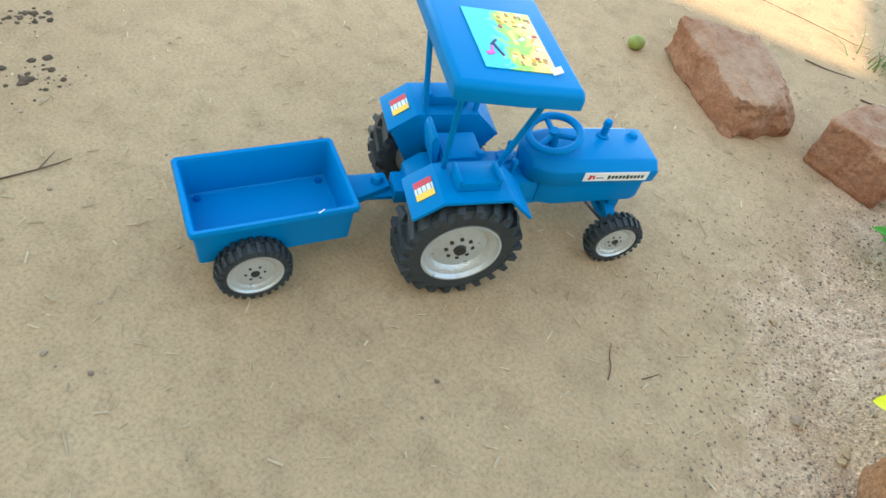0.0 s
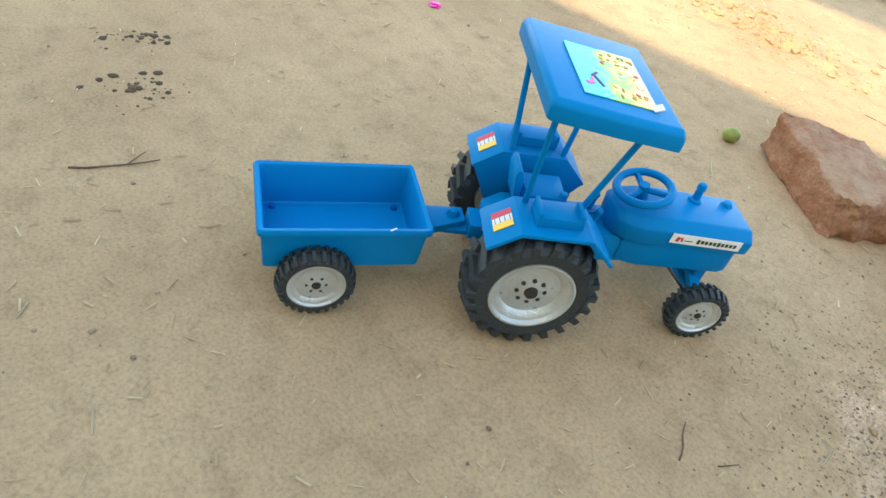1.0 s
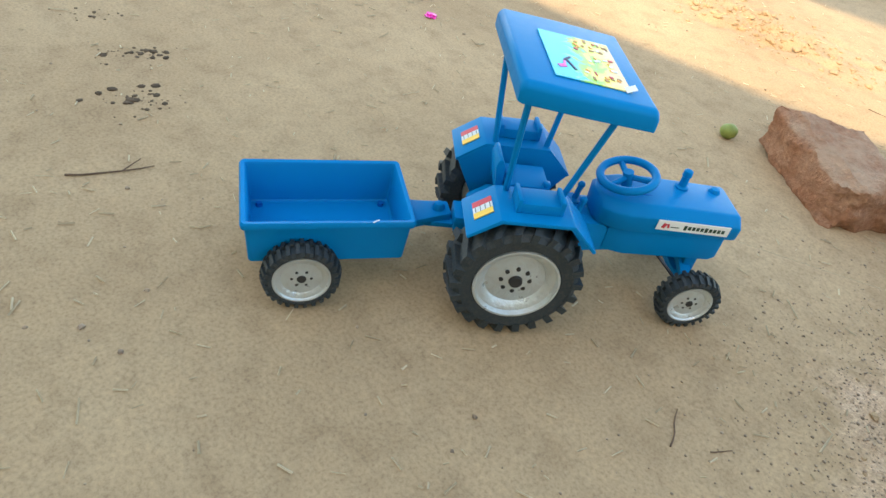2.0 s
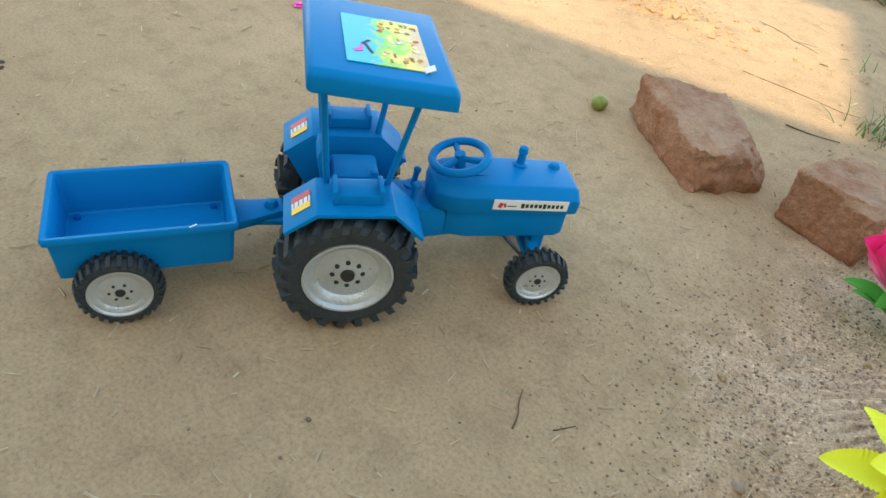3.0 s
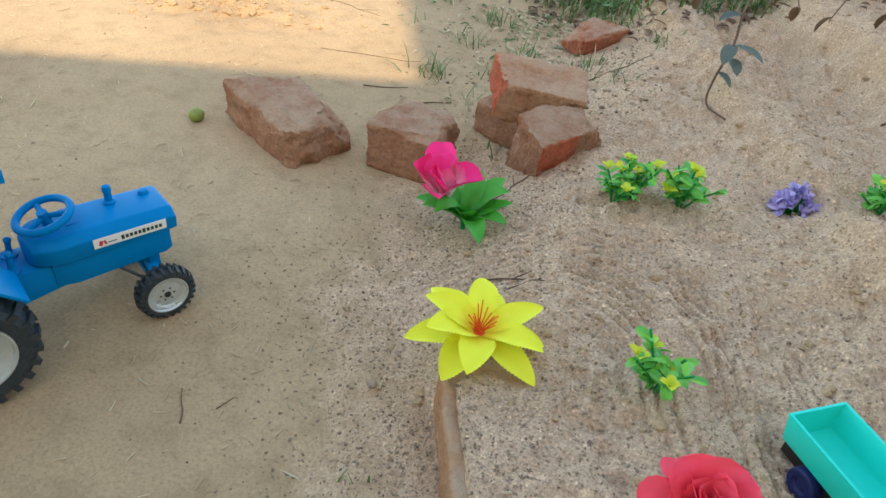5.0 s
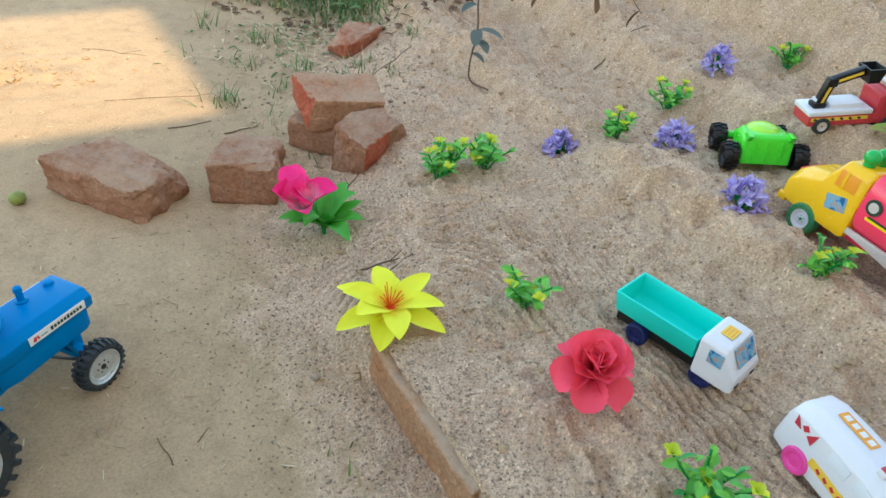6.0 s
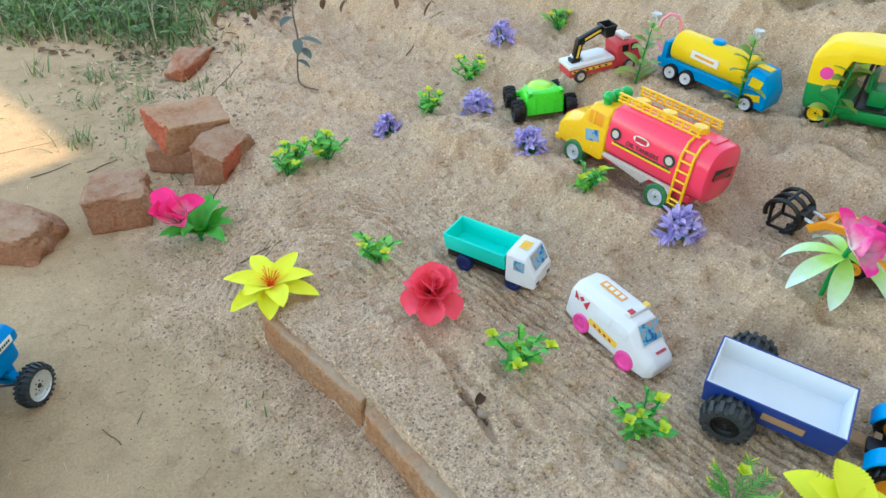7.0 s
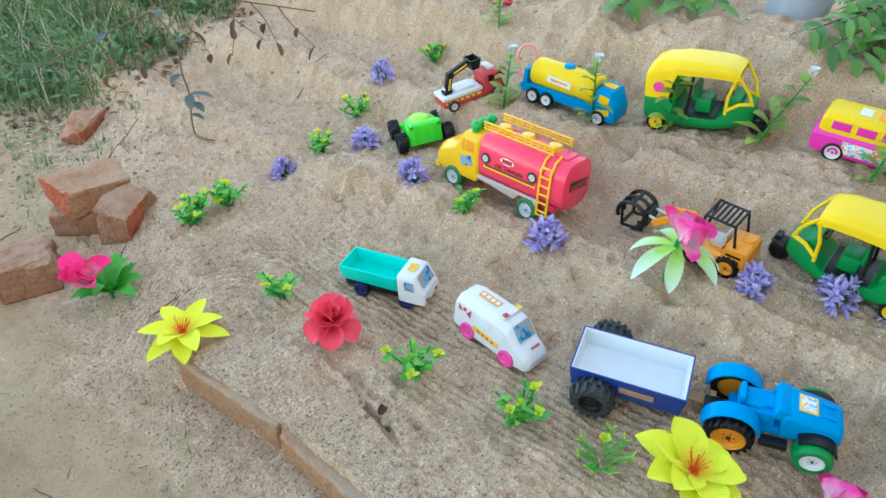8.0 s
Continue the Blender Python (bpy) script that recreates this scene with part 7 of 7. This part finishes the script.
def twig(x, y, heading, long, thick, seed, label="thin dry twig lying on the dirt", fork=False):
    rng = random.Random(seed)
    h = radians(heading)
    pts = []
    for k in range(6):
        u = k / 5 - 0.5
        px, py = x + math.cos(h) * long * u + rng.uniform(-1, 1) * long * 0.03, y + math.sin(h) * long * u + rng.uniform(-1, 1) * long * 0.03
        pts.append(Vector((px - x, py - y, lift_fast(px, py) + thick * 1.2)))
    bm = made(tube, pts, thick, 6, taper=0.5)
    if fork:
        a = h + 0.7
        q = pts[3]
        e = q + Vector((math.cos(a), math.sin(a), 0)) * long * 0.3
        e.z = lift_fast(x + e.x, y + e.y) + thick * 2
        tube(bm, [q, e], thick * 0.7, 5, taper=0.5)
    solid("twig", bm, BARK, x, y, 0, 0, label, "twig", "fallen twigs")


def dry_branch():
    """A bare branch over the bank, with a hanging shoot of wilted leaves."""
    b = thing("branch", 0.51, 0.85, lift(0.51, 0.85), 0, "bare wilted branch with grey leaves standing over sand", "branch")
    wood, grey, brown = bmesh.new(), bmesh.new(), bmesh.new()
    rng = random.Random(19)
    shoot = [(0.04, -0.06, 0.004), (0.0, 0.0, 0.008), (0.0, 0.02, 0.06), (0.025, 0.06, 0.14), (0.03, 0.10, 0.21), (0.06, 0.20, 0.28), (0.05, 0.34, 0.36)]
    tube(wood, flow(shoot), 0.0026, 6, taper=1.3)
    main = [(-0.36, 0.62, 0.16), (-0.10, 0.52, 0.26), (0.05, 0.34, 0.36), (0.20, 0.24, 0.40), (0.36, 0.20, 0.36), (0.58, 0.12, 0.30)]
    part("limb", made(tube, flow(main), 0.004, 6, taper=0.6), BARK, b)
    for q, e in (((0.20, 0.24, 0.40), (0.30, 0.36, 0.46)), ((0.20, 0.24, 0.40), (0.34, 0.06, 0.26)), ((0.05, 0.34, 0.36), (0.10, 0.50, 0.44)), ((-0.10, 0.52, 0.26), (-0.16, 0.40, 0.14)), ((0.36, 0.20, 0.36), (0.40, 0.10, 0.22)), ((0.30, 0.22, 0.38), (0.22, 0.10, 0.22)), ((0.10, 0.30, 0.375), (0.16, 0.14, 0.22)), ((0.45, 0.16, 0.335), (0.52, 0.02, 0.20)), ((0.02, 0.40, 0.33), (-0.06, 0.30, 0.18)), ((0.26, 0.23, 0.39), (0.42, 0.40, 0.42))):
        m = (Vector(q) + Vector(e)) / 2 + Vector((rng.uniform(-0.02, 0.02), rng.uniform(-0.02, 0.02), 0.01))
        part("twig", made(tube, flow([q, m, e], 4), 0.0028, 5, taper=0.5), BARK, b)
        for k in range(2):
            p = Vector(q).lerp(Vector(e), 0.5 + 0.45 * k)
            petal(brown, spin(p.x, p.y, p.z, rng.uniform(0, 360)), rng.uniform(0.045, 0.07), 0.022, rng.uniform(-70, -30), -80, cup=0.6, steps=6)
    for p, a, s in (((0.025, 0.06, 0.14), 250, 0.07), ((0.025, 0.06, 0.14), 330, 0.085), ((0.02, 0.05, 0.11), 300, 0.06), ((0.03, 0.10, 0.20), 200, 0.06), ((0.005, 0.03, 0.08), 340, 0.05), ((0.06, 0.20, 0.28), 20, 0.06), ((0.05, 0.34, 0.36), 270, 0.07), ((-0.10, 0.52, 0.26), 220, 0.07)):
        petal(grey, spin(*p, a), s, 0.034, rng.uniform(-20, 20), rng.uniform(-70, -30), cup=0.3, peak=0.5, tip=0.7, steps=7)
    part("shoot", wood, BARK, b)
    tagged(part("leaf", grey, GREY_LEAF, b, "wilted grey-green leaves"), kind="stuff")
    tagged(part("dead_leaf", brown, BROWN_LEAF, b, "curled brown leaves"), kind="stuff")


def shrub(x, y, spots, seed, label):
    """A leafy bush behind the bank, whose shoots reach over it."""
    rng = random.Random(seed)
    z = lift(x, y)
    s = thing("shrub", x, y, z, 0, label, "shrub", "shrubs behind the bank")
    wood, leaves = bmesh.new(), bmesh.new()
    for k, (px, py, pz) in enumerate(spots):
        end = Vector((px - x, py - y, pz - z))
        mid = end * 0.5 + Vector((0, 0, 0.10))
        tube(wood, [Vector((0, 0, -0.03)), mid, end], 0.006, 6, taper=0.35)
        for j in range(11):
            q = mid.lerp(end, 0.1 * j)
            for side in (-1, 1):
                way = math.degrees(math.atan2(end.y, end.x)) + side * rng.uniform(40, 85)
                petal(leaves, spin(q.x, q.y, q.z, way, side * rng.uniform(0, 30)), rng.uniform(0.055, 0.095), rng.uniform(0.020, 0.030), rng.uniform(-35, 15), rng.uniform(-85, -40), cup=0.25, peak=0.5, tip=0.7, steps=6, cross=2)
    part("wood", wood, BARK, s)
    tagged(part("foliage", leaves, LEAF, s), kind="stuff")


def bucket(x, y):
    z = lift(x, y)
    b = thing("bucket", x, y, z - 0.01, 20, "old grey plastic bucket behind the sand bank", "bucket", pitch=18)
    bm = made(lathe, [(0.0, 0.0), (0.085, 0.0), (0.105, 0.17), (0.112, 0.172), (0.112, 0.180), (0.102, 0.180), (0.082, 0.008), (0.0, 0.008)], 28, (0, 0, 0), "z")
    part("shell", bm, BUCKET, b)
    part("handle", made(tube, [(0.106 * math.cos(radians(a)), 0.106 * math.sin(radians(a)), 0.168 + 0.02 * math.sin(radians(a))) for a in range(0, 181, 15)], 0.003, 6), STEEL, b)


def scrap(x, y, size, mat, turn, label):
    """A crumpled piece of thin plastic."""
    rng = random.Random(int(turn))
    bm = bmesh.new()
    bmesh.ops.create_icosphere(bm, subdivisions=3, radius=size)
    for v in bm.verts:
        v.co *= 1 + 0.9 * noise.noise(v.co * (2.2 / size) + Vector((turn, 0, 0)))
        v.co.z *= 0.35
    solid("plastic_scrap", bm, mat, x, y, lift(x, y) + size * 0.2, turn, label, "litter", "plastic litter")


def thread():
    """The pulling thread from the tractor's nose."""
    a = Vector((-0.412, -0.026, 0.105))
    pts = [a.lerp(Vector((0.34, 0.56, lift(0.34, 0.56) + 0.004)), k / 12) - Vector((0, 0, 0.02 * math.sin(math.pi * k / 12))) for k in range(13)]
    for p in pts:
        p.z = max(p.z, lift(p.x, p.y) + 0.003)
    solid("thread", made(tube, pts, 0.00028, 5), STRAW, 0, 0, 0, 0, "thin pale thread tied to the blue tractor", "thread")


scatter_grass()
lumps("sand_clods", 1500, in_sand, 0.0035, 0.0105, EARTH, "crumbling clods on the loose sand", 66, 0.55)
lumps("gravel", 26000, in_sand, 0.0009, 0.0034, GRIT, "grit and small clods in the loose sand", 61)
lumps("edge_gravel", 16000, near_edge, 0.0009, 0.0028, GRIT, "coarse grit spilled along the sand's edge", 62)
lumps("fine_grit", 15000, by_edging, 0.0008, 0.0020, GRIT, "fine dark and pale grit on the low sand", 67)
lumps("dirt_crumbs", 420, on_dirt, 0.0012, 0.0050, GRIT, "dark crumbs on the trodden dirt", 63)
lumps("clods", 520, churned, 0.003, 0.015, EARTH, "clods of broken earth in the sun", 64, 0.6)
lumps("dirt_clods", 110, behind, 0.002, 0.010, DARK_CLOD, "dark crumbled clods on the trodden dirt", 68, 0.3)
lumps("rubble", 300, by_bricks, 0.002, 0.008, GRIT, "small rubble between the bricks and grass", 65)
straw_bits()
leaf_litter()
for n, (x, y, a, long, thick, fork) in enumerate(((-0.262, -0.275, 118, 0.062, 0.0012, False), (0.137, 0.070, -8, 0.11, 0.0019, True), (0.17, 0.045, 30, 0.07, 0.0015, False), (-1.06, -0.66, 75, 0.13, 0.0018, True), (-0.40, 1.02, 4, 0.30, 0.0010, False), (-0.30, 0.83, 14, 0.12, 0.0018, False), (-0.57, 1.36, -20, 0.22, 0.0010, True), (-0.16, 0.79, 24, 0.10, 0.002, False), (0.30, 1.08, 40, 0.22, 0.0022, True), (0.76, 0.644, 80, 0.02, 0.006, False), (-0.207, -0.254, 60, 0.03, 0.001, False), (1.02, 0.92, 10, 0.18, 0.002, False), (0.10, 0.42, 60, 0.12, 0.002, True))):
    twig(x, y, a, long, thick, 200 + n, "thin dry twig lying on the dirt" if x < 0.02 else "dry brown twig lying on the sand", fork)
bm = made(ball, (0, 0, 0.016), 0.019, (1.0, 0.92, 0.86), 16)
for v in bm.verts:
    v.co += v.co.normalized() * 0.002 * noise.noise(v.co * 120)
fruit = solid("fruit", bm, FRUIT, -0.651, 0.474, lift(-0.651, 0.474) - 0.001, 30, "small green fallen fruit on the dirt", "fruit")
for x, y, r, seed in ((0.372, -0.617, 0.012, 71), (0.518, -0.832, 0.013, 72), (0.345, -0.585, 0.007, 73), (0.42, -0.66, 0.008, 74), (-0.057, -0.417, 0.008, 75), (0.518, -0.131, 0.008, 76), (-0.02, -0.16, 0.008, 77), (0.45, -0.28, 0.009, 78)):
    bm = bmesh.new()
    bmesh.ops.create_icosphere(bm, subdivisions=3, radius=r)
    for v in bm.verts:
        v.co *= 1 + 0.28 * noise.noise(v.co * (1.4 / r) + Vector((seed, 0, 0)))
        v.co.z *= 0.6
    solid("stone", bm, GRIT, x, y, lift(x, y) + r * 0.2, 40 * seed, "small dark clod half sunk in sand" if x > 0 else "small dark stone on the dirt", "stone", "stones")
for x, y, a, size in ((0.366, -0.600, 30, 0.026), (0.360, -0.650, 100, 0.014)):
    bm = bmesh.new()
    petal(bm, spin(0, 0, 0.004, 0, 20), size, size * 0.7, 30, -30, cup=0.6, peak=0.5, tip=0.35, steps=8, cross=6, ripple=0.1, seed=a)
    bmesh.ops.solidify(bm, geom=bm.faces[:], thickness=0.0015)
    solid("bark_chip", bm, BARK, x, y, lift(x + 0.015, y) - 0.004, a, "curled brown chip of bark in a crack", "bark chip")
dry_branch()
shrub(2.55, -0.75, ((1.87, -0.60, 0.54), (1.88, -0.66, 0.52), (1.90, -0.71, 0.50), (1.85, -0.54, 0.57), (1.92, -0.60, 0.60), (1.95, -0.70, 0.57), (2.00, -0.55, 0.62), (2.02, -0.78, 0.56)), 91, "green leafy bush reaching over the sand bank")
shrub(2.35, 0.25, ((1.72, 0.02, 0.52), (1.84, -0.12, 0.54), (1.90, -0.20, 0.55), (1.80, 0.10, 0.52)), 92, "green leafy bush reaching over the sand bank")
bucket(2.15, -0.33)
thread()
scrap(1.640, 0.655, 0.035, SCRAP, 20, "crumpled white plastic scrap on the sand")
scrap(1.676, 0.617, 0.028, CARD, 75, "crumpled brown wrapper on the sand")
scrap(-1.368, 0.224, 0.014, HOT_PINK, 33, "small scrap of pink plastic on the dirt")
scrap(1.700, 0.550, 0.030, FIRE_RED, 140, "crumpled red plastic scrap on the sand")
